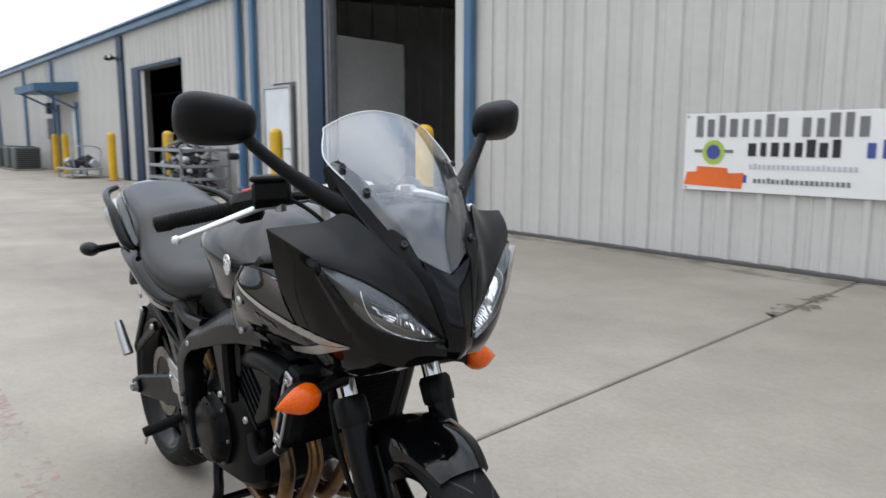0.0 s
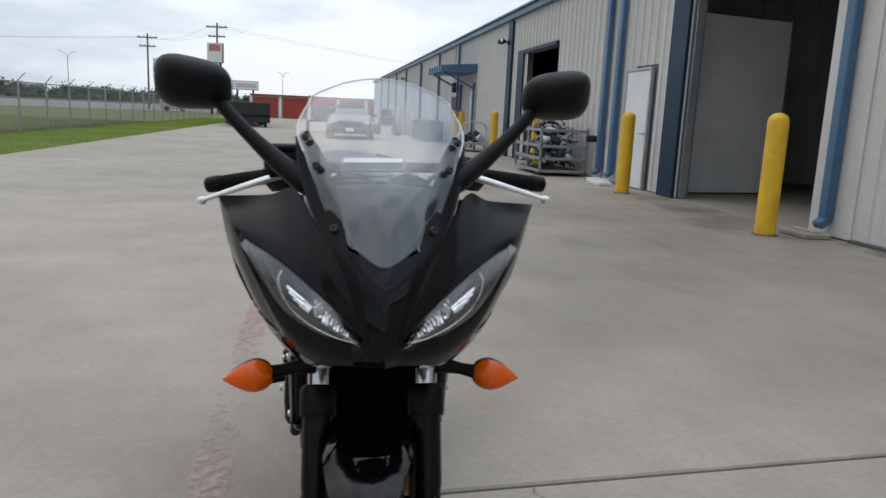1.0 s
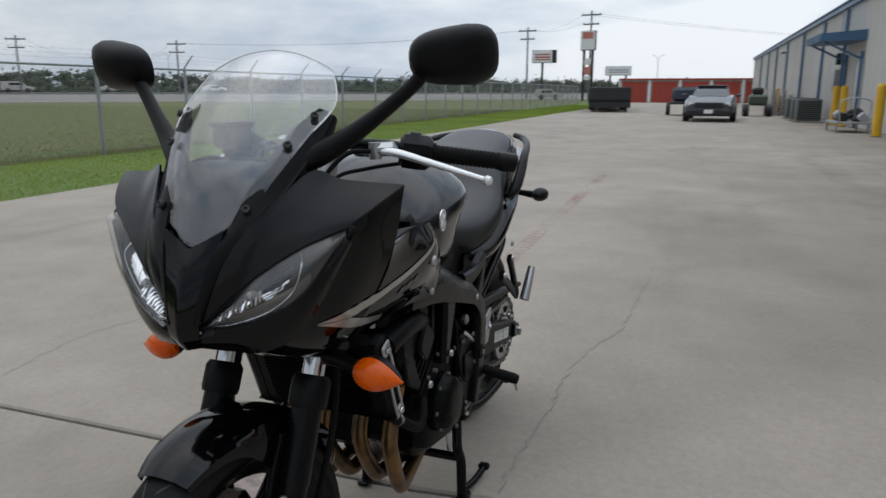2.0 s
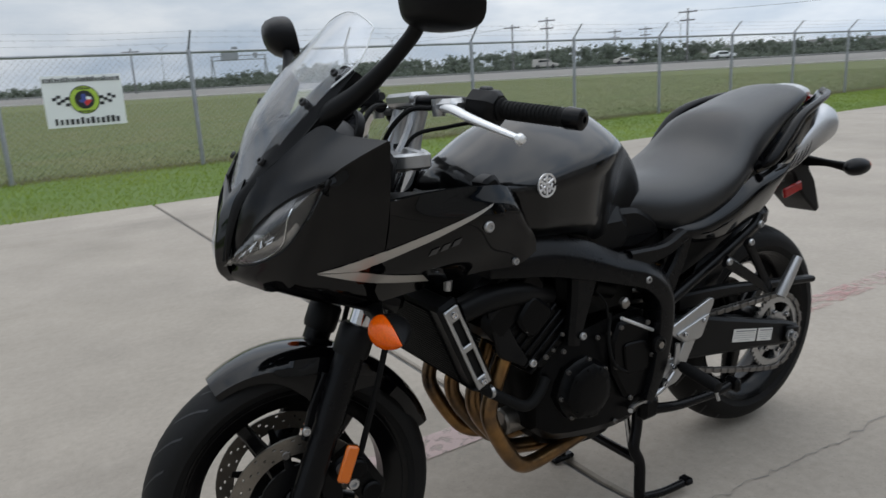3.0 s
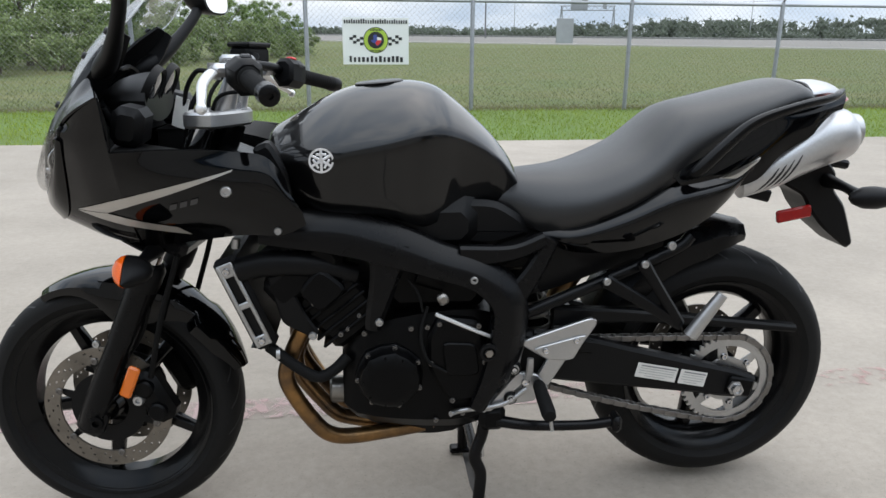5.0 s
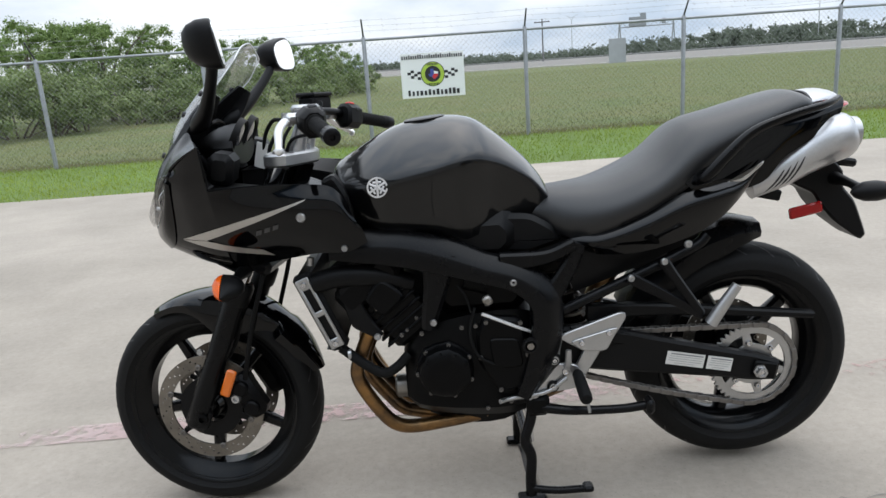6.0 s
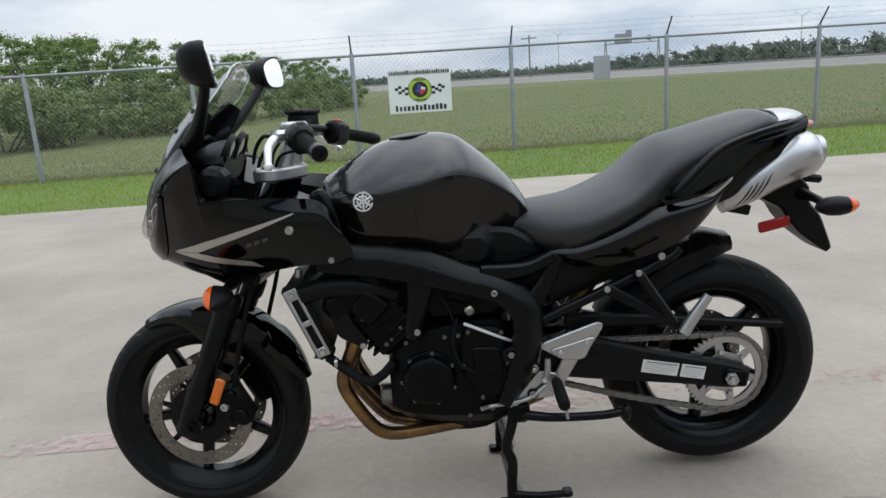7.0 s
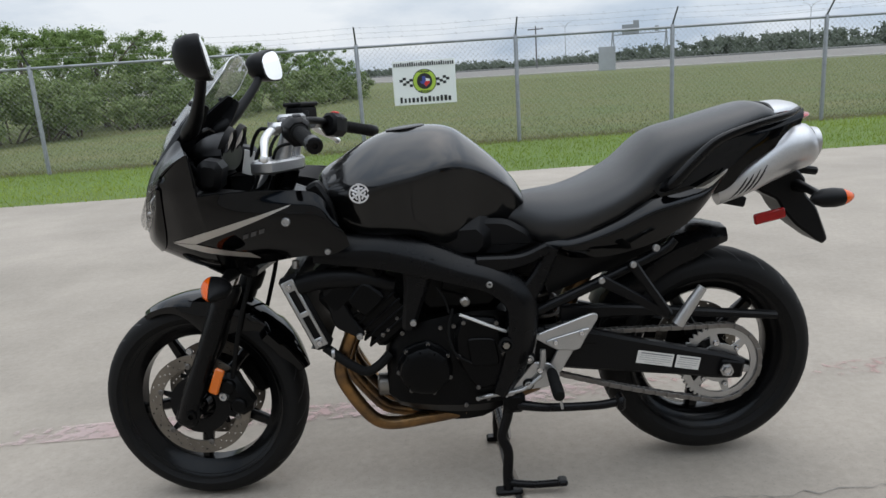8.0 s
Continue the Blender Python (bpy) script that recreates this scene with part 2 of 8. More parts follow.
# ---- materials ----
def mat(name, col, rough=0.5, metal=0.0, var=0.12, big=2.0, fine=60.0, bump=0.1, coat=0.0, tint=None, rvar=0.1, spec=0.5, dist=0.002, pieces=0.0):
    """A surface with stains at one scale and grain at another. tint: a second colour that the stains lean to."""
    m = bpy.data.materials.new(name)
    m.use_nodes = True
    nt = m.node_tree
    nd, lk = nt.nodes, nt.links
    b = nd["Principled BSDF"]
    b.inputs["Metallic"].default_value = metal
    b.inputs["Coat Weight"].default_value = coat
    b.inputs["Coat Roughness"].default_value = 0.04
    b.inputs["Specular IOR Level"].default_value = spec
    tc = nd.new("ShaderNodeTexCoord")
    n1, n2 = nd.new("ShaderNodeTexNoise"), nd.new("ShaderNodeTexNoise")
    n1.inputs["Scale"].default_value, n1.inputs["Detail"].default_value, n1.inputs["Roughness"].default_value = big, 6, 0.6
    n2.inputs["Scale"].default_value, n2.inputs["Detail"].default_value = fine, 4
    for n in (n1, n2):
        lk.new(tc.outputs["Object"], n.inputs["Vector"])
    second = tint or tuple(c * (1 - var) for c in col)
    first = tuple(min(1, c * (1 + var)) for c in col)
    mx = nd.new("ShaderNodeMix")
    mx.data_type = "RGBA"
    mx.inputs[6].default_value, mx.inputs[7].default_value = (*first, 1), (*second, 1)
    rg = nd.new("ShaderNodeMapRange")
    rg.inputs[1].default_value, rg.inputs[2].default_value = 0.32, 0.68
    lk.new(n1.outputs["Fac"], rg.inputs[0])
    lk.new(rg.outputs[0], mx.inputs[0])
    m2 = nd.new("ShaderNodeMix")
    m2.data_type, m2.blend_type = "RGBA", "MULTIPLY"
    m2.inputs[0].default_value = min(1.0, var * 2.0)
    r2 = nd.new("ShaderNodeMapRange")
    r2.inputs[1].default_value, r2.inputs[2].default_value, r2.inputs[3].default_value, r2.inputs[4].default_value = 0.3, 0.7, 0.75, 1.2
    lk.new(n2.outputs["Fac"], r2.inputs[0])
    lk.new(mx.outputs[2], m2.inputs[6])
    lk.new(r2.outputs[0], m2.inputs[7])
    last = m2.outputs[2]
    if pieces:
        oi = nd.new("ShaderNodeObjectInfo")
        r3 = nd.new("ShaderNodeMapRange")
        r3.inputs[3].default_value, r3.inputs[4].default_value = 1 - pieces, 1 + pieces
        m3 = nd.new("ShaderNodeMix")
        m3.data_type, m3.blend_type = "RGBA", "MULTIPLY"
        m3.inputs[0].default_value = 1.0
        lk.new(oi.outputs["Random"], r3.inputs[0])
        lk.new(last, m3.inputs[6])
        lk.new(r3.outputs[0], m3.inputs[7])
        last = m3.outputs[2]
    lk.new(last, b.inputs["Base Color"])
    rr = nd.new("ShaderNodeMapRange")
    rr.inputs[3].default_value, rr.inputs[4].default_value = max(0.02, rough - rvar), min(1, rough + rvar)
    lk.new(n1.outputs["Fac"], rr.inputs[0])
    lk.new(rr.outputs[0], b.inputs["Roughness"])
    if bump:
        bp = nd.new("ShaderNodeBump")
        bp.inputs["Strength"].default_value, bp.inputs["Distance"].default_value = bump, dist
        lk.new(n2.outputs["Fac"], bp.inputs["Height"])
        lk.new(bp.outputs["Normal"], b.inputs["Normal"])
    return m


def clear(name, tint=(1, 1, 1), rough=0.02, ior=1.45, haze=0.0):
    """A thin clear sheet: light passes straight, with a gloss that grows towards the rim."""
    m = bpy.data.materials.new(name)
    m.use_nodes = True
    nd, lk = m.node_tree.nodes, m.node_tree.links
    nd.clear()
    tr, gl, fr, ms, out = (nd.new(k) for k in ("ShaderNodeBsdfTransparent", "ShaderNodeBsdfGlossy", "ShaderNodeLayerWeight", "ShaderNodeMixShader", "ShaderNodeOutputMaterial"))
    tr.inputs["Color"].default_value = (*tint, 1)
    gl.inputs["Roughness"].default_value = rough
    fr.inputs["Blend"].default_value = 0.5
    pw, md = nd.new("ShaderNodeMath"), nd.new("ShaderNodeMath")
    pw.operation, md.operation = "POWER", "MULTIPLY_ADD"
    pw.inputs[1].default_value = 4.0
    md.inputs[1].default_value, md.inputs[2].default_value = 0.7, ((ior - 1) / (ior + 1)) ** 2
    lk.new(fr.outputs["Facing"], pw.inputs[0])
    lk.new(pw.outputs[0], md.inputs[0])
    lk.new(md.outputs[0], ms.inputs[0])
    lk.new(tr.outputs[0], ms.inputs[1])
    lk.new(gl.outputs[0], ms.inputs[2])
    last = ms.outputs[0]
    if haze:
        df, m2 = nd.new("ShaderNodeBsdfDiffuse"), nd.new("ShaderNodeMixShader")
        df.inputs["Color"].default_value = (0.24, 0.24, 0.245, 1)
        m2.inputs[0].default_value = haze
        lk.new(last, m2.inputs[1])
        lk.new(df.outputs[0], m2.inputs[2])
        last = m2.outputs[0]
    lk.new(last, out.inputs["Surface"])
    return m


def leafy(name, col, second, rough=0.6, through_light=0.25):
    """Leaves and blades: colour varies from piece to piece, some light passes."""
    m = bpy.data.materials.new(name)
    m.use_nodes = True
    nd, lk = m.node_tree.nodes, m.node_tree.links
    b = nd["Principled BSDF"]
    b.inputs["Roughness"].default_value = rough
    b.inputs["Specular IOR Level"].default_value = 0.3
    ge, rp = nd.new("ShaderNodeNewGeometry"), nd.new("ShaderNodeValToRGB")
    rp.color_ramp.elements[0].color, rp.color_ramp.elements[1].color = (*col, 1), (*second, 1)
    tc, ns = nd.new("ShaderNodeTexCoord"), nd.new("ShaderNodeTexNoise")
    ns.inputs["Scale"].default_value, ns.inputs["Detail"].default_value = 0.35, 5
    ad = nd.new("ShaderNodeMath")
    ad.operation = "MULTIPLY_ADD"
    ad.inputs[1].default_value = 0.45
    sh = nd.new("ShaderNodeMapRange")
    sh.inputs[1].default_value, sh.inputs[2].default_value, sh.inputs[4].default_value = 0.35, 0.65, 0.6
    lk.new(tc.outputs["Object"], ns.inputs["Vector"])
    lk.new(ns.outputs["Fac"], sh.inputs[0])
    lk.new(ge.outputs["Random Per Island"], ad.inputs[0])
    lk.new(sh.outputs[0], ad.inputs[2])
    lk.new(ad.outputs[0], rp.inputs["Fac"])
    lk.new(rp.outputs["Color"], b.inputs["Base Color"])
    tl, ms, out = nd.new("ShaderNodeBsdfTranslucent"), nd.new("ShaderNodeMixShader"), nd["Material Output"]
    ms.inputs[0].default_value = through_light
    lk.new(rp.outputs["Color"], tl.inputs["Color"])
    lk.new(b.outputs[0], ms.inputs[1])
    lk.new(tl.outputs[0], ms.inputs[2])
    lk.new(ms.outputs[0], out.inputs["Surface"])
    return m



def concrete():
    """Broom-finished yard concrete: broad stains, mid blotches, fine pores, faint dark tyre scuffs."""
    m = bpy.data.materials.new("concrete")
    m.use_nodes = True
    nd, lk = m.node_tree.nodes, m.node_tree.links
    b = nd["Principled BSDF"]
    b.inputs["Specular IOR Level"].default_value = 0.25
    tc = nd.new("ShaderNodeTexCoord")

    def field(scale, detail, rough, lo, hi, a, z, squash=None):
        n, r = nd.new("ShaderNodeTexNoise"), nd.new("ShaderNodeMapRange")
        n.inputs["Scale"].default_value, n.inputs["Detail"].default_value, n.inputs["Roughness"].default_value = scale, detail, rough
        src = tc.outputs["Object"]
        if squash:
            mp = nd.new("ShaderNodeMapping")
            mp.inputs["Scale"].default_value, mp.inputs["Rotation"].default_value = squash, (0, 0, 0.12)
            lk.new(src, mp.inputs["Vector"])
            src = mp.outputs["Vector"]
        lk.new(src, n.inputs["Vector"])
        r.inputs[1].default_value, r.inputs[2].default_value, r.inputs[3].default_value, r.inputs[4].default_value = lo, hi, a, z
        lk.new(n.outputs["Fac"], r.inputs[0])
        return n, r

    base = nd.new("ShaderNodeMix")
    base.data_type = "RGBA"
    base.inputs[6].default_value, base.inputs[7].default_value = (0.372, 0.328, 0.278, 1), (0.290, 0.253, 0.208, 1)
    _, broad = field(0.22, 6, 0.62, 0.36, 0.66, 0, 1)
    lk.new(broad.outputs[0], base.inputs[0])
    last = base.outputs[2]
    fine = None
    for args in ((1.3, 7, 0.68, 0.36, 0.68, 1.07, 0.86), (34, 7, 0.75, 0.3, 0.75, 1.11, 0.86), (0.5, 5, 0.6, 0.56, 0.72, 1.0, 0.80, (0.35, 1.5, 1)), (120, 3, 0.6, 0.60, 0.72, 1.0, 0.74)):
        n, r = field(*args)
        fine = n if args[0] == 34 else fine
        mu = nd.new("ShaderNodeMix")
        mu.data_type, mu.blend_type = "RGBA", "MULTIPLY"
        mu.inputs[0].default_value = 1.0
        lk.new(last, mu.inputs[6])
        lk.new(r.outputs[0], mu.inputs[7])
        last = mu.outputs[2]
    # building's shade put into the colour: soft-edged, blotchy darker ellipse before the workshop
    mp, sp, n2, ad, wr, mu = (nd.new(k) for k in ("ShaderNodeMapping", "ShaderNodeTexGradient", "ShaderNodeTexNoise", "ShaderNodeMath", "ShaderNodeMapRange", "ShaderNodeMix"))
    mp.inputs["Location"].default_value, mp.inputs["Scale"].default_value = (3.2 / 9.5, -3.4 / 3.6, 0), (1 / 9.5, 1 / 3.6, 0)
    sp.gradient_type = "SPHERICAL"
    n2.inputs["Scale"].default_value, n2.inputs["Detail"].default_value = 0.45, 6
    ad.operation = "MULTIPLY_ADD"
    ad.inputs[1].default_value = 0.9
    wr.inputs[1].default_value, wr.inputs[2].default_value, wr.inputs[3].default_value, wr.inputs[4].default_value = 0.50, 1.05, 1.0, 0.78
    mu.data_type, mu.blend_type = "RGBA", "MULTIPLY"
    mu.inputs[0].default_value = 1.0
    lk.new(tc.outputs["Object"], mp.inputs["Vector"])
    lk.new(mp.outputs["Vector"], sp.inputs["Vector"])
    lk.new(tc.outputs["Object"], n2.inputs["Vector"])
    lk.new(sp.outputs["Fac"], ad.inputs[0])
    lk.new(n2.outputs["Fac"], ad.inputs[2])
    lk.new(ad.outputs[0], wr.inputs[0])
    lk.new(last, mu.inputs[6])
    lk.new(wr.outputs[0], mu.inputs[7])
    lk.new(mu.outputs[2], b.inputs["Base Color"])
    rr = nd.new("ShaderNodeMapRange")
    rr.inputs[3].default_value, rr.inputs[4].default_value = 0.92, 0.68
    lk.new(broad.outputs[0], rr.inputs[0])
    lk.new(rr.outputs[0], b.inputs["Roughness"])
    bp_ = nd.new("ShaderNodeBump")
    bp_.inputs["Strength"].default_value, bp_.inputs["Distance"].default_value = 0.3, 0.004
    lk.new(fine.outputs["Fac"], bp_.inputs["Height"])
    lk.new(bp_.outputs["Normal"], b.inputs["Normal"])
    return m


M_CONC = concrete()
M_CRACK = mat("crack_shadow", (0.20, 0.185, 0.165), 0.9, fine=40)
M_JOINT = mat("joint_filler", (0.10, 0.095, 0.09), 0.9, fine=40)
M_SIDING = mat("siding_paint", (0.56, 0.545, 0.52), 0.5, var=0.06, big=0.7, fine=9, bump=0.05, pieces=0.035, spec=0.35)
M_BLUET = mat("navy_trim_paint", (0.012, 0.032, 0.064), 0.45, var=0.12, big=1.2, fine=25, bump=0.05, spec=0.2)
M_BLUE = mat("blue_trim_paint", (0.055, 0.13, 0.235), 0.4, var=0.12, big=1.2, fine=25, bump=0.05)
M_LINER = mat("inner_liner", (0.70, 0.705, 0.71), 0.7, var=0.1)
M_REVEAL = mat("dull_grey_steel", (0.16, 0.165, 0.17), 0.6, var=0.1)
M_DOORW = mat("white_door_paint", (0.70, 0.72, 0.73), 0.45, var=0.06, big=1.5)
M_LEAF = mat("grey_door_paint", (0.88, 0.89, 0.89), 0.5, var=0.08, big=0.9, fine=14, bump=0.08)
M_YELLOW = mat("yellow_bollard_paint", (0.72, 0.43, 0.012), 0.45, var=0.10, big=3, fine=30, bump=0.1, tint=(0.60, 0.34, 0.01))
M_GALV = mat("galvanised_steel", (0.42, 0.43, 0.44), 0.45, 0.7, var=0.15, big=4, fine=50, bump=0.05)
M_WIRE = mat("fence_wire", (0.27, 0.275, 0.28), 0.6, 0.2, var=0.1)
M_POST = mat("weathered_galvanising", (0.30, 0.31, 0.32), 0.5, 0.6, var=0.15, big=4, fine=50, bump=0.05)
M_ARM = mat("dull_dark_steel", (0.09, 0.092, 0.096), 0.55, 0.5, var=0.15)
M_PLATE = mat("dull_zinc_sheet", (0.36, 0.37, 0.385), 0.55, 0.3, var=0.08, big=5, fine=40)
M_BARB = mat("barbed_wire", (0.25, 0.25, 0.26), 0.6, 0.5)
M_SIGN = mat("white_sign", (0.78, 0.78, 0.77), 0.5, var=0.03, big=2, bump=0.0)
M_INK = mat("black_ink", (0.015, 0.015, 0.017), 0.5, bump=0)
M_INKG = mat("grey_ink", (0.16, 0.16, 0.17), 0.5, bump=0)
M_ORANGE = mat("orange_ink", (0.75, 0.14, 0.02), 0.5, bump=0)
M_LIME = mat("lime_ink", (0.38, 0.52, 0.06), 0.5, bump=0)
M_REDI = mat("red_ink", (0.55, 0.03, 0.03), 0.5, bump=0)
M_NAVY = mat("navy_ink", (0.05, 0.07, 0.28), 0.5, bump=0)
M_SOIL = mat("turf", (0.075, 0.125, 0.02), 0.95, var=0.25, big=0.6, fine=30, bump=0.4, tint=(0.10, 0.14, 0.03))
M_FIELD = mat("rough_field", (0.092, 0.117, 0.045), 0.95, var=0.14, big=0.5, fine=6, bump=0.3, spec=0.1, tint=(0.150, 0.148, 0.068))
M_BLADE = leafy("lawn_blades", (0.145, 0.22, 0.02), (0.32, 0.385, 0.052))
M_WEED = leafy("field_grass", (0.092, 0.122, 0.040), (0.168, 0.172, 0.074), 0.85)
M_BUSH = leafy("bush_leaves", (0.10, 0.145, 0.045), (0.28, 0.335, 0.135))
M_TREE = leafy("tree_leaves", (0.075, 0.13, 0.034), (0.24, 0.32, 0.10))
# distance haze is put into the colour: paler, greyer greens kept close together
M_FAR = leafy("hazed_tree_leaves", (0.118, 0.140, 0.105), (0.152, 0.174, 0.134), 0.9, 0.45)
M_BARK = mat("bark", (0.10, 0.08, 0.06), 0.9, big=6, fine=40, bump=0.5)
M_ROAD = mat("far_road", (0.19, 0.175, 0.155), 0.9, var=0.08, big=0.05, fine=2)
M_ASPH = mat("far_asphalt", (0.20, 0.195, 0.19), 0.9, var=0.08, big=0.05, fine=2)
# brown wood greyed to carry the far poles' haze; cartons share it
M_POLE = mat("haze_grey_wood", (0.15, 0.145, 0.145), 0.9)
M_HOUSE = mat("far_house_wall", (0.45, 0.42, 0.38), 0.8)
M_ROOF = mat("far_house_roof", (0.16, 0.15, 0.145), 0.9)
M_RED = mat("red_metal_door", (0.38, 0.055, 0.035), 0.5, var=0.12, big=0.8)
M_TRAIL = mat("black_trailer_paint", (0.018, 0.018, 0.02), 0.5)
M_ACU = mat("grey_green_unit", (0.10, 0.115, 0.11), 0.6, var=0.1)
M_CARP = mat("car_dark_silver_paint", (0.05, 0.055, 0.063), 0.3, 0.5, coat=0.6, bump=0)
M_CARG = mat("car_glass", (0.015, 0.018, 0.02), 0.05, bump=0, var=0.02)
M_DARKP = mat("dark_plastic", (0.012, 0.012, 0.013), 0.55, fine=200)
M_GREEN = mat("dull_green_paint", (0.045, 0.065, 0.04), 0.5)
M_TARP = mat("dull_tarp", (0.035, 0.045, 0.065), 0.6)
M_LAMPG = mat("lamp_glass", (0.7, 0.7, 0.68), 0.15, bump=0)


# ---- ground ----
WALL_Y, EDGE_Y, FENCE_Y, EAVE_Z = 5.62, -6.22, -9.46, 4.05
R_N = Vector((-0.643, -0.766, 0))  # across the far road
R_D = Vector((-0.766, 0.643, 0))  # along the far road


def ground_sheet():
    g = Geo()
    n = 40
    xs = [-900 + 1800 * i / n for i in range(n + 1)]
    for y in xs:
        for x in xs:
            g.v.append(Vector((x, y, -0.06)))
    for j in range(n):
        for i in range(n):
            a = j * (n + 1) + i
            g.f.append((a, a + 1, a + n + 2, a + n + 1))
    return tagged(part("ground", g, M_FIELD), "rough green and straw field reaching the horizon", "ground", kind="structure")


ground_sheet()
lawn = tagged(part("lawn", box((-34, (EDGE_Y + FENCE_Y - 0.3) / 2, -0.03), (110, EDGE_Y - FENCE_Y + 0.25, 0.05), 0.01), M_SOIL),
              "mown bright green lawn strip along the fence", "lawn", kind="structure")

pavement = thing("pavement", "weathered pale concrete yard with joints and cracks", "pavement", kind="structure")


def joint_x(y):
    """The near joint, which is not quite square to the wall."""
    return -0.115 - (0.076 * y if y > 0 else -0.022 * y)


def slab(left, right, y0, y1):
    """One slab between two edges that are functions of y."""
    ys = [y0 + (y1 - y0) * k / 12 for k in range(13)]
    ys = sorted(set([y for y in ys if abs(y) > 0.3] + [0.0]))
    ring = [(right(y), y) for y in ys] + [(left(y), y) for y in reversed(ys)]
    ins = inset(ring, 0.007)
    return loft([[(x, y, -0.2) for x, y in ring], [(x, y, -0.007) for x, y in ring], [(x, y, 0.0) for x, y in ins]])


fixed = lambda v: (lambda y: v)
for lf, rt in ((fixed(-90), fixed(-24.4)), (fixed(-24.385), fixed(-12.2)), (fixed(-12.185), lambda y: joint_x(y) - 0.010), (lambda y: joint_x(y) + 0.010, fixed(20))):
    part("slab", slab(lf, rt, EDGE_Y, WALL_Y + 0.02), M_CONC, pavement)
part("workshop_floor", box((-35, 13.85, -0.10), (110, 16.4, 0.20), 0.004), M_CONC, pavement)
part("joint_filler", box((-35, -0.24, -0.06), (109.8, 11.6, 0.09), 0.002), M_JOINT, pavement, "dark filled joint between slabs")


def crack(points, w, seed):
    """A jagged hairline along a path on the concrete."""
    rnd = random.Random(seed)
    g = Geo()
    n = 14 * (len(points) - 1)
    for i in range(n + 1):
        x, y = cr(points, i / n)
        dx, dy = rnd.uniform(-0.012, 0.012), rnd.uniform(-0.012, 0.012)
        k = w * rnd.uniform(0.4, 1.3)
        g.v += [Vector((x + dx - k / 2, y + dy - k / 2, 0.003)), Vector((x + dx + k / 2, y + dy + k / 2, 0.003))]
    g.f = [(2 * i, 2 * i + 1, 2 * i + 3, 2 * i + 2) for i in range(n)]
    part("crack", g, M_CRACK, pavement)


crack([(-0.16, 0.24), (-0.5, 0.25), (-0.84, 0.275), (-1.23, 0.285), (-1.6, 0.36), (-1.82, 0.433), (-2.4, 0.47), (-3.2, 0.52)], 0.0030, 1)
crack([(-0.13, 0.56), (0.0, 0.60), (0.12, 0.58), (0.3, 0.66)], 0.0035, 2)
crack([(-0.2, -1.9), (-0.9, -2.0), (-1.6, -1.85), (-2.6, -2.1)], 0.0025, 3)


def worn_paint():
    """Old red line paint, mostly worn off the concrete."""
    m = bpy.data.materials.new("worn_red_paint")
    m.use_nodes = True
    nd, lk = m.node_tree.nodes, m.node_tree.links
    b, out = nd["Principled BSDF"], nd["Material Output"]
    b.inputs["Roughness"].default_value = 0.85
    tc = nd.new("ShaderNodeTexCoord")
    n1, n2, n3 = (nd.new("ShaderNodeTexNoise") for _ in range(3))
    for n, s, d in ((n1, 1.1, 3), (n2, 26, 8), (n3, 0.9, 2)):
        n.inputs["Scale"].default_value, n.inputs["Detail"].default_value = s, d
        lk.new(tc.outputs["Object"], n.inputs["Vector"])
    cr1 = nd.new("ShaderNodeValToRGB")
    cr1.color_ramp.elements[0].position, cr1.color_ramp.elements[0].color = 0.42, (0.44, 0.24, 0.225, 1)
    cr1.color_ramp.elements[1].position, cr1.color_ramp.elements[1].color = 0.62, (0.50, 0.38, 0.36, 1)
    lk.new(n3.outputs["Fac"], cr1.inputs["Fac"])
    lk.new(cr1.outputs["Color"], b.inputs["Base Color"])
    ad = nd.new("ShaderNodeMath")
    ad.operation = "ADD"
    lk.new(n1.outputs["Fac"], ad.inputs[0])
    lk.new(n2.outputs["Fac"], ad.inputs[1])
    rg = nd.new("ShaderNodeMapRange")
    rg.inputs[1].default_value, rg.inputs[2].default_value, rg.inputs[4].default_value = 0.95, 1.17, 0.64
    lk.new(ad.outputs[0], rg.inputs[0])
    tr, ms = nd.new("ShaderNodeBsdfTransparent"), nd.new("ShaderNodeMixShader")
    lk.new(rg.outputs[0], ms.inputs[0])
    lk.new(tr.outputs[0], ms.inputs[1])
    lk.new(b.outputs[0], ms.inputs[2])
    lk.new(ms.outputs[0], out.inputs["Surface"])
    return m


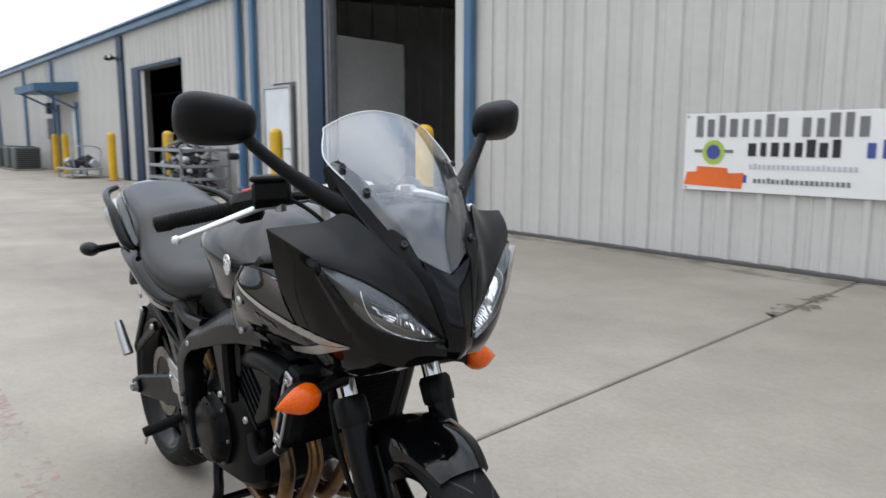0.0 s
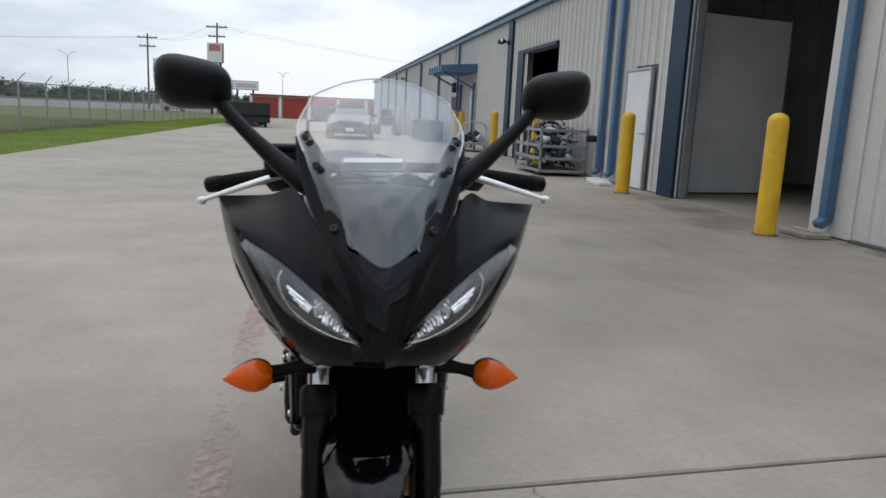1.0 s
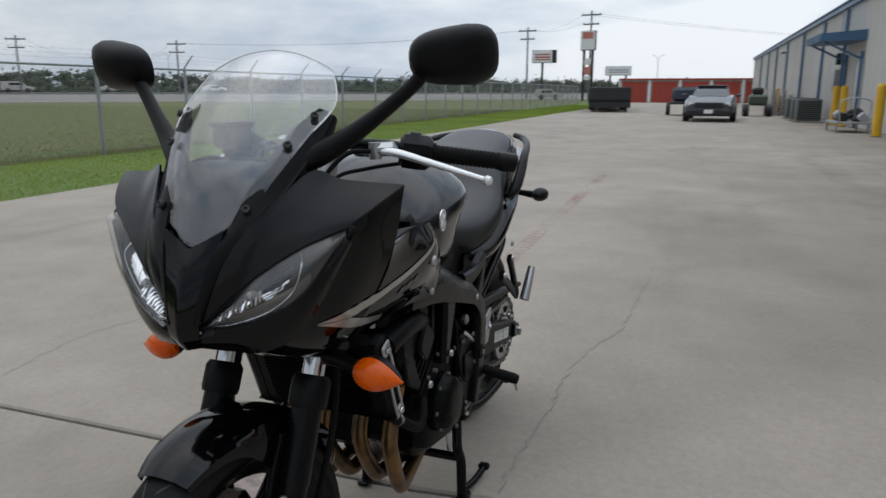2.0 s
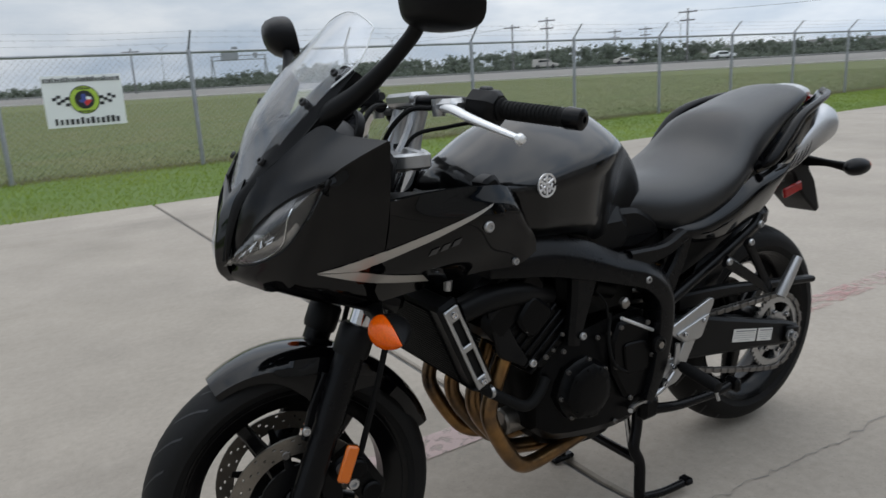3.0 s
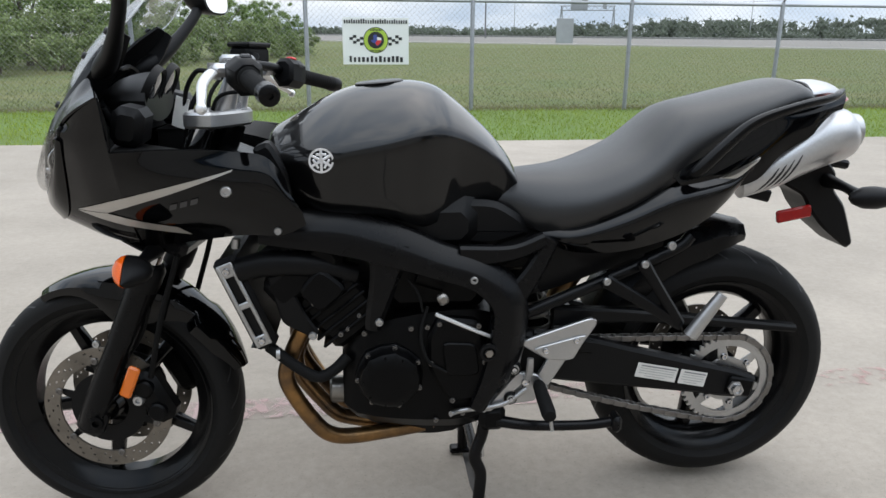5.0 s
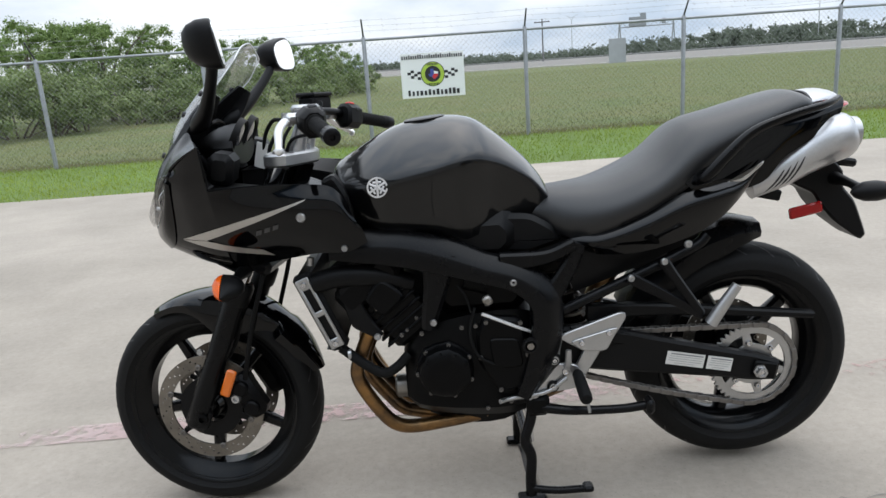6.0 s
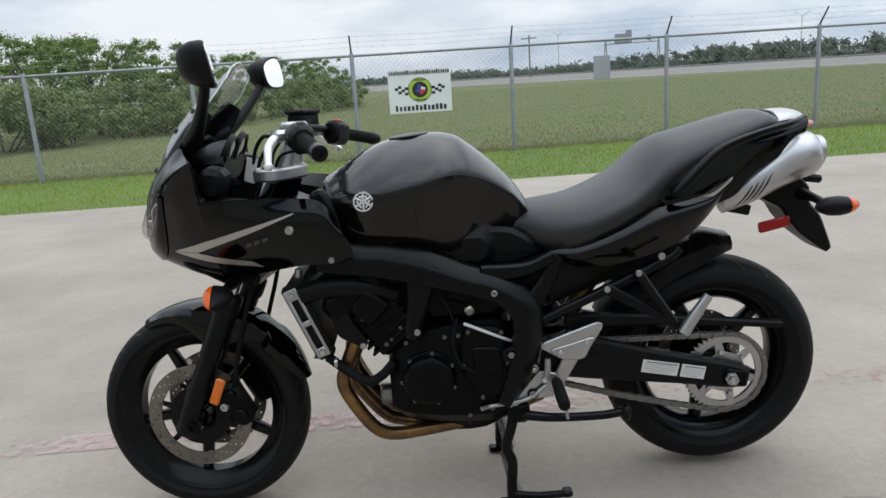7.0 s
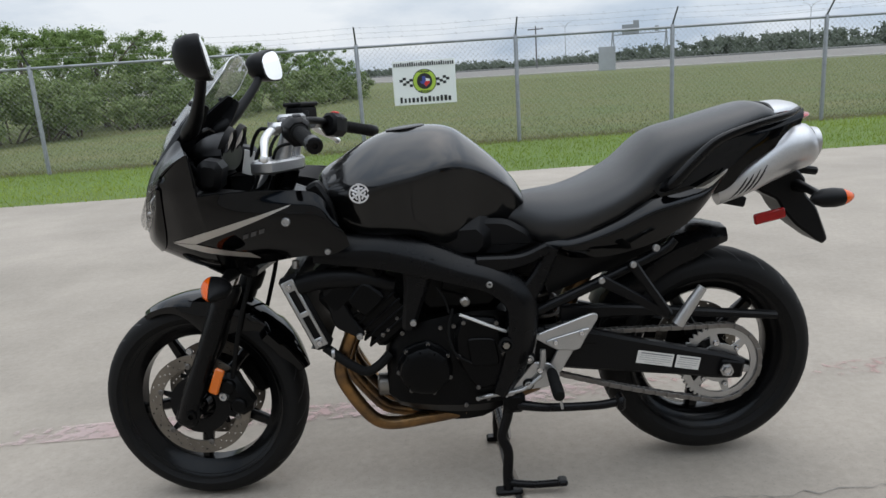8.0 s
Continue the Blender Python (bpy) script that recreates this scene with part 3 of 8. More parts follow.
def stain(name, col, lo, hi, most, scale, label, outline):
    """A thin worn stain on the concrete, broken up by noise."""
    m = bpy.data.materials.new(name)
    m.use_nodes = True
    nd, lk = m.node_tree.nodes, m.node_tree.links
    b, out = nd["Principled BSDF"], nd["Material Output"]
    b.inputs["Base Color"].default_value, b.inputs["Roughness"].default_value = (*col, 1), 0.8
    tc, n1, rg = nd.new("ShaderNodeTexCoord"), nd.new("ShaderNodeTexNoise"), nd.new("ShaderNodeMapRange")
    n1.inputs["Scale"].default_value, n1.inputs["Detail"].default_value, n1.inputs["Roughness"].default_value = scale, 9, 0.65
    rg.inputs[1].default_value, rg.inputs[2].default_value, rg.inputs[4].default_value = lo, hi, most
    tr, ms = nd.new("ShaderNodeBsdfTransparent"), nd.new("ShaderNodeMixShader")
    lk.new(tc.outputs["Object"], n1.inputs["Vector"])
    lk.new(n1.outputs["Fac"], rg.inputs[0])
    lk.new(rg.outputs[0], ms.inputs[0])
    lk.new(tr.outputs[0], ms.inputs[1])
    lk.new(b.outputs[0], ms.inputs[2])
    lk.new(ms.outputs[0], out.inputs["Surface"])
    rnd = random.Random(name)
    n = 40
    pts = [cr(outline + outline[:1], k / n) for k in range(n)]
    g = Geo([(x + rnd.uniform(-0.05, 0.05), y + rnd.uniform(-0.04, 0.04), 0.0025) for x, y in pts], [tuple(range(n))])
    part(name, g, m, pavement, label)


stain("oil_stain", (0.13, 0.118, 0.105), 0.42, 0.66, 0.42, 1.1, "dark oily drive stain before the workshop opening", [(-9.3, 5.5), (-9.0, 4.9), (-8.0, 4.75), (-7.0, 4.6), (-6.2, 4.3), (-5.4, 4.6), (-5.2, 5.2), (-5.5, 5.5)])
stain("joint_dirt", (0.13, 0.10, 0.07), 0.46, 0.60, 0.85, 5.0, "brown dirt gathered in the joint", [(-0.42, 3.85), (-0.33, 4.3), (-0.36, 4.75), (-0.50, 4.85), (-0.56, 4.4), (-0.50, 3.95)])
stain("wall_dirt", (0.16, 0.145, 0.125), 0.45, 0.70, 0.7, 2.2, "grey dirt along the foot of the wall", [(-5.5, 5.52), (-4, 5.25), (-2.5, 5.32), (-1, 5.2), (0.5, 5.3), (2, 5.22), (3.5, 5.3), (5.5, 5.5)])
stain("drive_stain", (0.20, 0.185, 0.165), 0.44, 0.70, 0.16, 0.9, "faint grey tyre stains across the yard", [(-14, 2.6), (-8, 2.4), (-3.5, 2.2), (-2.6, 2.7), (-4, 3.2), (-9, 3.6), (-14, 3.5)])
stripe = Geo([(-9, -0.535, 0.004), (3.0, -0.505, 0.004), (3.0, -0.385, 0.004), (-9, -0.405, 0.004)], [(0, 1, 2, 3)])
part("painted_line", stripe, worn_paint(), pavement, "worn faded red painted line")


def blades(name, n, area, h, w, material, seed, label, density=None):
    """Many single grass blades over a stretch of ground, thinner with distance."""
    r = np.random.RandomState(seed)
    x0, x1, y0, y1 = area
    x, y = r.uniform(x0, x1, n), (y0 + (y1 - y0) * r.uniform(0, 1, n) ** (density or 1.0))
    hh, ww, a, lean = h * r.uniform(0.5, 1.3, n), w * r.uniform(0.6, 1.3, n), r.uniform(0, 6.283, n), r.uniform(0.1, 0.7, n)
    b = r.uniform(0, 6.283, n)
    z = np.full(n, -0.03)
    v = np.empty((n, 3, 3))
    v[:, 0] = np.stack([x - ww * np.cos(a), y - ww * np.sin(a), z], 1)
    v[:, 1] = np.stack([x + ww * np.cos(a), y + ww * np.sin(a), z], 1)
    v[:, 2] = np.stack([x + hh * lean * np.cos(b), y + hh * lean * np.sin(b), z + hh], 1)
    ob = raw(name, v.reshape(-1, 3).tolist(), np.arange(3 * n).reshape(n, 3).tolist(), material)
    return tagged(ob, label, "grass", kind="stuff")


blades("lawn_grass", 260000, (-62, 9, FENCE_Y - 0.2, EDGE_Y + 0.04), 0.055, 0.007, M_BLADE, 3, "short mown bright green grass blades")
blades("field_grass", 380000, (-44, 24, FENCE_Y - 0.1, -62), 0.040, 0.004, M_WEED, 4, "rough green and straw field grass", 2.6)


M_STRAW = leafy("dry_grass", (0.17, 0.15, 0.075), (0.26, 0.225, 0.13), 0.9)
blades("dry_grass", 26000, (-40, 10, FENCE_Y + 0.12, FENCE_Y - 0.45), 0.085, 0.005, M_STRAW, 8, "dry straw grass left uncut along the fence foot")


def road_band(name, d0, d1, z0, z1, material, label):
    """A band along the far road, from one height to another."""
    a, b = R_N * d0 - R_D * 420, R_N * d0 + R_D * 300
    c, d = R_N * d1 + R_D * 300, R_N * d1 - R_D * 420
    top = [a + Vector((0, 0, z0)), b + Vector((0, 0, z0)), c + Vector((0, 0, z1)), d + Vector((0, 0, z1))]
    g = loft([top, [p + Vector((0, 0, -0.3)) for p in (a, b, c, d)]])
    return tagged(part(name, g, material), label, "road", kind="structure")


road_band("kerb", 80, 81.2, 0.06, 0.06, M_HOUSE, "pale concrete kerb at the end of the field")
road_band("road", 82.5, 108, -0.02, 0.62, M_ROAD, "tan concrete frontage road rising beyond the field")
road_band("highway", 112, 128, 0.80, 0.80, M_ASPH, "grey divided highway on a low bank far beyond the field")


# ---- the long metal building ----
wall = thing("wall_building", "long ribbed grey metal building wall with blue trim", "building wall", kind="structure")
OPEN1, OPEN2 = (-9.05, -5.72, 3.9), (-18.50, -15.68, 2.97)
PITCH = 0.915


def siding(z0, z1, w=PITCH):
    """One sheet of ribbed siding, three ribs wide."""
    prof = []
    for k in range(3):
        o = k * w / 3
        prof += [(o, 0), (o + 0.10, 0), (o + 0.118, -0.028), (o + 0.160, -0.028), (o + 0.178, 0), (o + 0.235, 0), (o + 0.240, -0.006), (o + 0.260, -0.006), (o + 0.265, 0)]
    prof.append((w - 0.004, 0))
    back = [(w - 0.004, 0.012), (0, 0.012)]
    ring = prof + back
    return loft([[(x, y, z0) for x, y in ring], [(x, y, z1) for x, y in ring]])


def build_siding():
    shared = {}
    x = -76.0
    while x < 12:
        mid = x + PITCH / 2
        z0 = 0.02
        for a, b, h in (OPEN1, OPEN2):
            if a - 0.2 < mid < b + 0.2:
                z0 = h + 0.12
        if -11.35 < mid < -10.2:
            z0 = 2.2
        key = z0
        if key not in shared:
            ob = part("metal_panel", siding(z0, EAVE_Z), M_SIDING, wall, angle=20)
            shared[key] = ob.data
        else:
            ob = new("metal_panel", shared[key])
            ob.parent = wall
        ob.location = (x, WALL_Y - 0.002, 0)
        x += PITCH


build_siding()
core = Geo()
for a, b, z0, z1 in ((-76, OPEN2[0], 0, EAVE_Z), (OPEN2[0], OPEN2[1], OPEN2[2], EAVE_Z), (OPEN2[1], OPEN1[0], 0, EAVE_Z),
                     (OPEN1[0], OPEN1[1], OPEN1[2], EAVE_Z), (OPEN1[1], 12, 0, EAVE_Z)):
    core.add(box(((a + b) / 2, WALL_Y + 0.11, (z0 + z1) / 2), (b - a, 0.18, z1 - z0), 0.002))
part("wall_core", core, M_REVEAL, wall, "dull grey inner liner of the wall")
# strips of siding beside and over the openings
for a, b, z0, z1 in ((-9.62, -9.06, 0.02, 4.0), (-5.72, -5.02, 0.02, 4.0)):
    part("filler_panel", box(((a + b) / 2, WALL_Y - 0.012, (z0 + z1) / 2), (b - a, 0.03, z1 - z0), 0.003), M_SIDING, wall)
part("base_trim", box((3.5, WALL_Y - 0.03, 0.02), (17, 0.075, 0.035), 0.004), M_JOINT, wall, "dark base closure strip")

gutter = Geo()
gutter.add(box((-32, WALL_Y - 0.06, EAVE_Z + 0.08), (88, 0.16, 0.17), 0.012))
gutter.add(box((-32, WALL_Y - 0.16, EAVE_Z + 0.19), (88.2, 0.10, 0.06), 0.01))
part("eave_gutter", gutter, M_BLUE, wall, "steel-blue eave gutter")
roof = loft([[(-76.2, WALL_Y - 0.12, 4.24), (-76.2, 30, 5.7), (-76.2, 30, 5.6), (-76.2, WALL_Y - 0.12, 4.14)],
             [(12.2, WALL_Y - 0.12, 4.24), (12.2, 30, 5.7), (12.2, 30, 5.6), (12.2, WALL_Y - 0.12, 4.14)]])
tagged(part("roof", roof, M_GALV), "low-sloped metal roof of the long building", "roof", kind="structure")

# room behind the openings
room = thing("wall_inside", "dim grey inside walls of the workshop", "wall", kind="structure")
part("back_wall", box((-32, 22, 2.55), (88, 0.2, 5.1), 0.002), M_LINER, room)
for x in (12, -76, -13.0):
    prof_w = [(6.0, 0), (22, 0), (22, 5.1), (6.0, 4.15)]
    part("end_wall", loft([[(x - 0.08, y, z) for y, z in prof_w], [(x + 0.08, y, z) for y, z in prof_w]]), M_LINER, room)
rib = Geo()
for k in range(22):
    rib.add(box((-12.86, 6.4 + 0.7 * k, 2.3), (0.05, 0.09, 4.4), 0.004))
for k in range(18):
    rib.add(box((-12.6 + 0.55 * k, 21.85, 2.3), (0.09, 0.05, 4.4), 0.004))
part("inside_rib", rib, M_LINER, wall)


def downspout(x, w=0.11, elbow=False):
    g = box((x, WALL_Y - 0.10, 2.0), (w, 0.10, 3.96 if not elbow else 3.6), 0.012)
    if elbow:
        g = box((x, WALL_Y - 0.10, 2.14), (w, 0.10, 3.84), 0.012)
        g.add(box((x, WALL_Y - 0.135, 0.175), (w, 0.15, 0.09), 0.012, Matrix.Rotation(radians(35), 4, "X")))
    for z in (0.9, 3.3):
        g.add(box((x, WALL_Y - 0.095, z), (w + 0.012, 0.105, 0.018), 0.003))
    return part("downspout", g, M_BLUE, wall, "blue metal downspout")


for x in (-12.25, -11.62, -28.3, -33.3, -39.8, -46.9, -53.2, -59.3, -66):
    downspout(x, 0.16 if x > -13 else 0.12, x > -13)
downspout(-5.36, 0.14, True)


def corner_trim(x0, x1, top=4.0):
    return part("column_trim", box(((x0 + x1) / 2, WALL_Y - 0.045, top / 2), (x1 - x0, 0.075, top), 0.008), M_BLUET, wall, "dark blue corner trim")


corner_trim(-9.62, -9.075)
corner_trim(-20.40, -19.92)
corner_trim(-19.15, -18.55, OPEN2[2] + 0.1)
part("header_trim", box((-17.1, WALL_Y - 0.045, OPEN2[2] + 0.05), (2.95, 0.07, 0.10), 0.008), M_BLUET, wall)
part("jamb_trim", box((-9.045, WALL_Y + 0.10, 1.97), (0.02, 0.12, 3.9), 0.004), M_GALV, wall, "pale metal jamb of the opening")


def person_door(x0, x1, name):
    d = thing(name, "white steel personnel door with a lever handle, closed", "door", kind="structure")
    part("door_leaf", box(((x0 + x1) / 2, WALL_Y - 0.035, 1.06), (x1 - x0 - 0.09, 0.045, 2.08), 0.004), M_DOORW, d)
    fr = Geo()
    for c, s in ((((x0 + x1) / 2, WALL_Y - 0.04, 2.13), (x1 - x0, 0.07, 0.05)), ((x0 + 0.02, WALL_Y - 0.04, 1.06), (0.05, 0.07, 2.11)), ((x1 - 0.02, WALL_Y - 0.04, 1.06), (0.05, 0.07, 2.11))):
        fr.add(box(c, s, 0.004))
    part("door_frame", fr, M_GALV, d)
    h = tube([(x1 - 0.12, WALL_Y - 0.06, 1.0), (x1 - 0.12, WALL_Y - 0.11, 1.0), (x1 - 0.24, WALL_Y - 0.115, 1.0)], 0.011, 8)
    h.add(lathe([(0.03, 0), (0.03, -0.012), (0.02, -0.015)], 14, (x1 - 0.12, WALL_Y - 0.058, 1.0)))
    part("door_handle", h, M_GALV, d)
    for z in (0.25, 1.06, 1.85):
        part("hinge", tube([(x0 + 0.045, WALL_Y - 0.065, z - 0.05), (x0 + 0.045, WALL_Y - 0.065, z + 0.05)], 0.008, 8), M_GALV, d)


person_door(-11.30, -10.24, "door_1")
person_door(-26.0, -24.9, "door_2")

# the inward-swung leaf of the large opening
leaf = thing("door_3", "tall grey metal barn door leaf, swung inwards and open", "door", kind="structure")
mleaf = Matrix.Translation((-9.83, 5.90, 0)) @ Matrix.Rotation(radians(100), 4, "Z")
part("door_leaf", box((1.13, 0, 1.54), (2.26, 0.05, 3.02), 0.006).tf(mleaf), M_LEAF, leaf)
for x in (0.03, 2.23):
    part("leaf_edge", box((x, -0.03, 1.54), (0.07, 0.03, 3.0), 0.004).tf(mleaf), M_GALV, leaf)
part("latch", box((2.11, -0.05, 1.1), (0.05, 0.05, 0.16), 0.006).tf(mleaf), M_GALV, leaf)
part("hinge_post", box((-0.02, 0, 1.6), (0.06, 0.08, 3.2), 0.006).tf(mleaf), M_GALV, leaf)


def shelf(x, y):
    s = thing("storage_shelf", "dark steel storage rack loaded with boxes inside the workshop", "shelf", pose(x, y, 0))
    for a in (-0.9, 0.9):
        for b in (-0.3, 0.3):
            part("upright", box((a, b, 1.1), (0.05, 0.05, 2.2), 0.005), M_GALV, s)
    rnd = random.Random(5)
    for z in (0.3, 0.95, 1.6, 2.18):
        part("shelf_board", box((0, 0, z), (1.86, 0.66, 0.04), 0.005), M_GALV, s)
        if z < 2:
            for k in range(4):
                w = rnd.uniform(0.25, 0.4)
                part("carton", box((-0.66 + 0.44 * k, 0, z + 0.02 + w * 0.45), (w, 0.45, w * 0.9), 0.01), M_POLE if k % 2 else M_DARKP, s)


shelf(-7.0, 9.6)
shelf(-9.2, 10.2)


# ---- beside the wall ----
def bollard(x, y, r=0.113, h=1.36):
    b = thing("bollard", "yellow painted steel bollard with a domed top", "bollard", pose(x, y, 0), "bollards along the building")
    prof = [(r, 0.0), (r, h - 0.10)] + [(r * math.cos(a), h - 0.10 + 0.10 * math.sin(a)) for a in (0.3, 0.6, 0.9, 1.2, 1.45)]
    part("post", lathe(prof, 28, axis="z"), M_YELLOW, b)
    part("collar", lathe([(r + 0.03, 0.0), (r + 0.02, 0.012), (r, 0.018)], 24, axis="z"), M_JOINT, b)


for x, y in ((-5.46, 4.86), (-9.70, 4.97), (-15.1, 5.02), (-20.05, 5.17), (-25.95, 5.3), (-27.15, 5.25), (-47.0, 5.2)):
    bollard(x, y)

splash = thing("splash_block", "grey concrete splash block under the downspout", "splash block", pose(-5.42, 5.32, 0))
part("block", box((0, 0, 0.03), (0.5, 0.32, 0.06), 0.012), M_CONC, splash)
part("lip", box((0, 0.02, 0.07), (0.42, 0.05, 0.03), 0.008), M_CONC, splash)
for k, (x, y) in enumerate(((-11.75, 5.33), (-11.2, 5.15))):
    tagged(part("white_block", box((x, y, 0.035), (0.62, 0.26, 0.07), 0.012), M_DOORW), "white painted curb block lying at the wall", "block")

awning = thing("awning", "blue metal awning on braces over a door", "awning", pose(0, 0, 0))
part("canopy", loft([[(-28.0, WALL_Y, 3.06), (-28.0, 4.25, 2.95), (-28.0, 4.25, 2.72), (-28.0, WALL_Y, 2.74)], [(-24.9, WALL_Y, 3.06), (-24.9, 4.25, 2.95), (-24.9, 4.25, 2.72), (-24.9, WALL_Y, 2.74)]]), M_BLUE, awning)
for k in range(5):
    part("fascia_rib", box((-27.7 + 0.62 * k, 4.235, 2.84), (0.04, 0.03, 0.22), 0.004), M_BLUE, awning)
for x in (-27.7, -25.1):
    part("brace", tube([(x, 4.4, 2.72), (x, WALL_Y - 0.05, 2.15)], 0.035, 8), M_BLUE, awning)
    part("awning_post", box((x, WALL_Y - 0.09, 1.2), (0.10, 0.10, 2.4), 0.01), M_BLUE, awning)


def wall_lamp(x, z):
    l = thing("wall_lamp", "grey twin-headed floodlight on the wall", "wall lamp", pose(x, WALL_Y - 0.05, z))
    part("base", box((0, -0.03, 0), (0.14, 0.05, 0.14), 0.01), M_DARKP, l)
    for s in (-1, 1):
        part("arm", tube([(0, -0.05, 0), (0.1 * s, -0.14, 0.02)], 0.015, 8), M_DARKP, l)
        h = part("lamp_head", lathe([(0.03, 0.06), (0.05, 0.03), (0.075, -0.10), (0.07, -0.11)], 18).tf(pose(0.16 * s, -0.2, 0.0, -20, 0, 25 * s)), M_DARKP, l)
        part("lens", lathe([(0.068, -0.105), (0.04, -0.115), (0.01, -0.118)], 18).tf(pose(0.16 * s, -0.2, 0.0, -20, 0, 25 * s)), M_LAMPG, h)


wall_lamp(-20.35, 3.42)
wall_lamp(-47.5, 3.4)
meter = thing("electric_box", "grey electrical boxes and conduit on the wall", "electric box", pose(-28.9, WALL_Y - 0.05, 0))
part("cabinet", box((0, -0.12, 1.55), (0.5, 0.22, 0.75), 0.01), M_GALV, meter)
part("cabinet", box((0.1, -0.10, 2.3), (0.3, 0.18, 0.4), 0.01), M_DARKP, meter)
part("conduit", tube([(0, -0.1, 0.0), (0, -0.1, 1.2)], 0.04, 8), M_GALV, meter)
part("conduit", tube([(0.1, -0.1, 2.5), (0.1, -0.1, 4.0)], 0.03, 8), M_GALV, meter)


def ac_unit(x, y):
    a = thing("air_conditioner", "dark grey-green outdoor air conditioning unit", "air conditioner", pose(x, y, 0), "air conditioners by the wall")
    part("pad", box((0, 0, 0.03), (1.1, 1.0, 0.06), 0.01), M_CONC, a)
    part("housing", box((0, 0, 0.47), (0.92, 0.85, 0.8), 0.03), M_ACU, a)
    for k in range(9):
        part("louvre", box((0.466, 0, 0.16 + 0.075 * k), (0.02, 0.78, 0.03), 0.004), M_DARKP, a)
    part("fan_guard", lathe([(0.36, 0.87), (0.34, 0.9), (0.1, 0.905), (0.02, 0.9)], 24, axis="z"), M_DARKP, a)


for x in (-29.6, -31.1, -33.0):
    ac_unit(x, 4.72)


def parts_rack():
    """A welded cage piled with bare frames, wheels and tubes."""
    r = thing("scrap_rack", "grey welded steel cage piled with scrapped motorcycle frames", "rack", pose(-13.75, 4.95, 0))
    for x in (-0.95, 0.0, 0.95):
        for y in (-0.5, 0.5):
            part("upright", box((x, y, 0.55), (0.05, 0.05, 0.95), 0.006), M_POST, r)
    for z in (0.10, 0.36, 0.62, 0.95):
        for y in (-0.5, 0.5):
            part("rail", box((0, y, z), (1.95, 0.045, 0.06), 0.006), M_POST, r)
        for x in (-0.95, 0.95):
            part("rail", box((x, 0, z), (0.045, 1.0, 0.06), 0.006), M_POST, r)
    part("floor_board", box((0, 0, 0.10), (1.9, 0.98, 0.03), 0.004), M_DARKP, r)
    rnd = random.Random(11)
    for k in range(64):
        p = Vector((rnd.uniform(-0.75, 0.75), rnd.uniform(-0.38, 0.38), rnd.uniform(0.2, 1.12)))
        pts = [p + Vector((rnd.uniform(-0.34, 0.34), rnd.uniform(-0.15, 0.15), rnd.uniform(-0.12, 0.14))) * s for s in (-1, -0.3, 0.35, 1)]
        part("scrap_tube", tube(pts, rnd.uniform(0.012, 0.03), 7, 10), rnd.choice((M_POST, M_DARKP, M_ARM, M_TRAIL)), r)
    for k in range(22):
        p = (rnd.uniform(-0.7, 0.7), rnd.uniform(-0.3, 0.3), rnd.uniform(0.25, 1.0))
        part("scrap_casting", box(p, (rnd.uniform(0.15, 0.34), rnd.uniform(0.1, 0.25), rnd.uniform(0.1, 0.22)), 0.03, Matrix.Rotation(rnd.uniform(0, 3), 4, (1, 1, rnd.random()))), rnd.choice((M_GALV, M_DARKP)), r)
    for k in range(3):
        part("scrap_wheel", lathe([(0.2, -0.03), (0.23, -0.04), (0.25, 0), (0.23, 0.04), (0.2, 0.03)], 22, closed=True).tf(pose(-0.5 + 0.5 * k, -0.2, 0.75 + 0.12 * k, 60 * k, 20, 30)), M_DARKP, r)
    part("hoop", tube([(0.1, -0.4, 1.0), (0.15, -0.4, 1.26), (0.85, -0.4, 1.28), (0.9, -0.4, 1.0)], 0.012, 8, 16), M_POST, r)


parts_rack()
reel = thing("hose_reel", "small pipe outlet with a round cap on the wall", "pipe outlet", pose(-12.55, WALL_Y - 0.02, 0.82))
part("pipe", lathe([(0.07, 0.0), (0.07, -0.25), (0.05, -0.26)], 18), M_DARKP, reel)
part("cap", lathe([(0.13, -0.03), (0.13, -0.05), (0.09, -0.055)], 20), M_DOORW, reel)


def junk_cart():
    c = thing("flat_cart", "low metal cart with loose machine parts by the bollards", "cart", pose(-22.6, 4.9, 0))
    part("deck", box((0, 0, 0.28), (1.8, 0.9, 0.06), 0.01), M_GALV, c)
    for x in (-0.8, 0.8):
        for y in (-0.4, 0.4):
            part("leg", box((x, y, 0.13), (0.06, 0.06, 0.26), 0.006), M_GALV, c)
    part("handle", tube([(0.9, -0.35, 0.3), (0.95, -0.35, 0.9), (0.95, 0.35, 0.9), (0.9, 0.35, 0.3)], 0.02, 8, 16), M_GALV, c)
    rnd = random.Random(9)
    for k in range(12):
        part("machine_part", box((rnd.uniform(-0.7, 0.6), rnd.uniform(-0.3, 0.3), rnd.uniform(0.38, 0.62)), (rnd.uniform(0.12, 0.4), rnd.uniform(0.1, 0.25), rnd.uniform(0.1, 0.25)), 0.03, Matrix.Rotation(rnd.uniform(0, 3), 4, (0.3, 1, 0.5))), rnd.choice((M_GALV, M_DARKP, M_DARKP)), c)


junk_cart()


def pallet_stack(x, y, n):
    for k in range(n):
        p = thing("pallet", "pale wooden pallet in a stack by the wall", "pallet", pose(x, y, 0.14 * k), "stacked pallets")
        for j in range(5):
            part("deck_board", box((-0.5 + 0.25 * j, 0, 0.125), (0.12, 1.1, 0.025), 0.003), M_HOUSE, p)
        for j in (-0.45, 0, 0.45):
            part("stringer", box((0, j, 0.06), (1.15, 0.06, 0.10), 0.003), M_HOUSE, p)


pallet_stack(-38.5, 4.6, 7)
pallet_stack(-40.2, 4.5, 9)


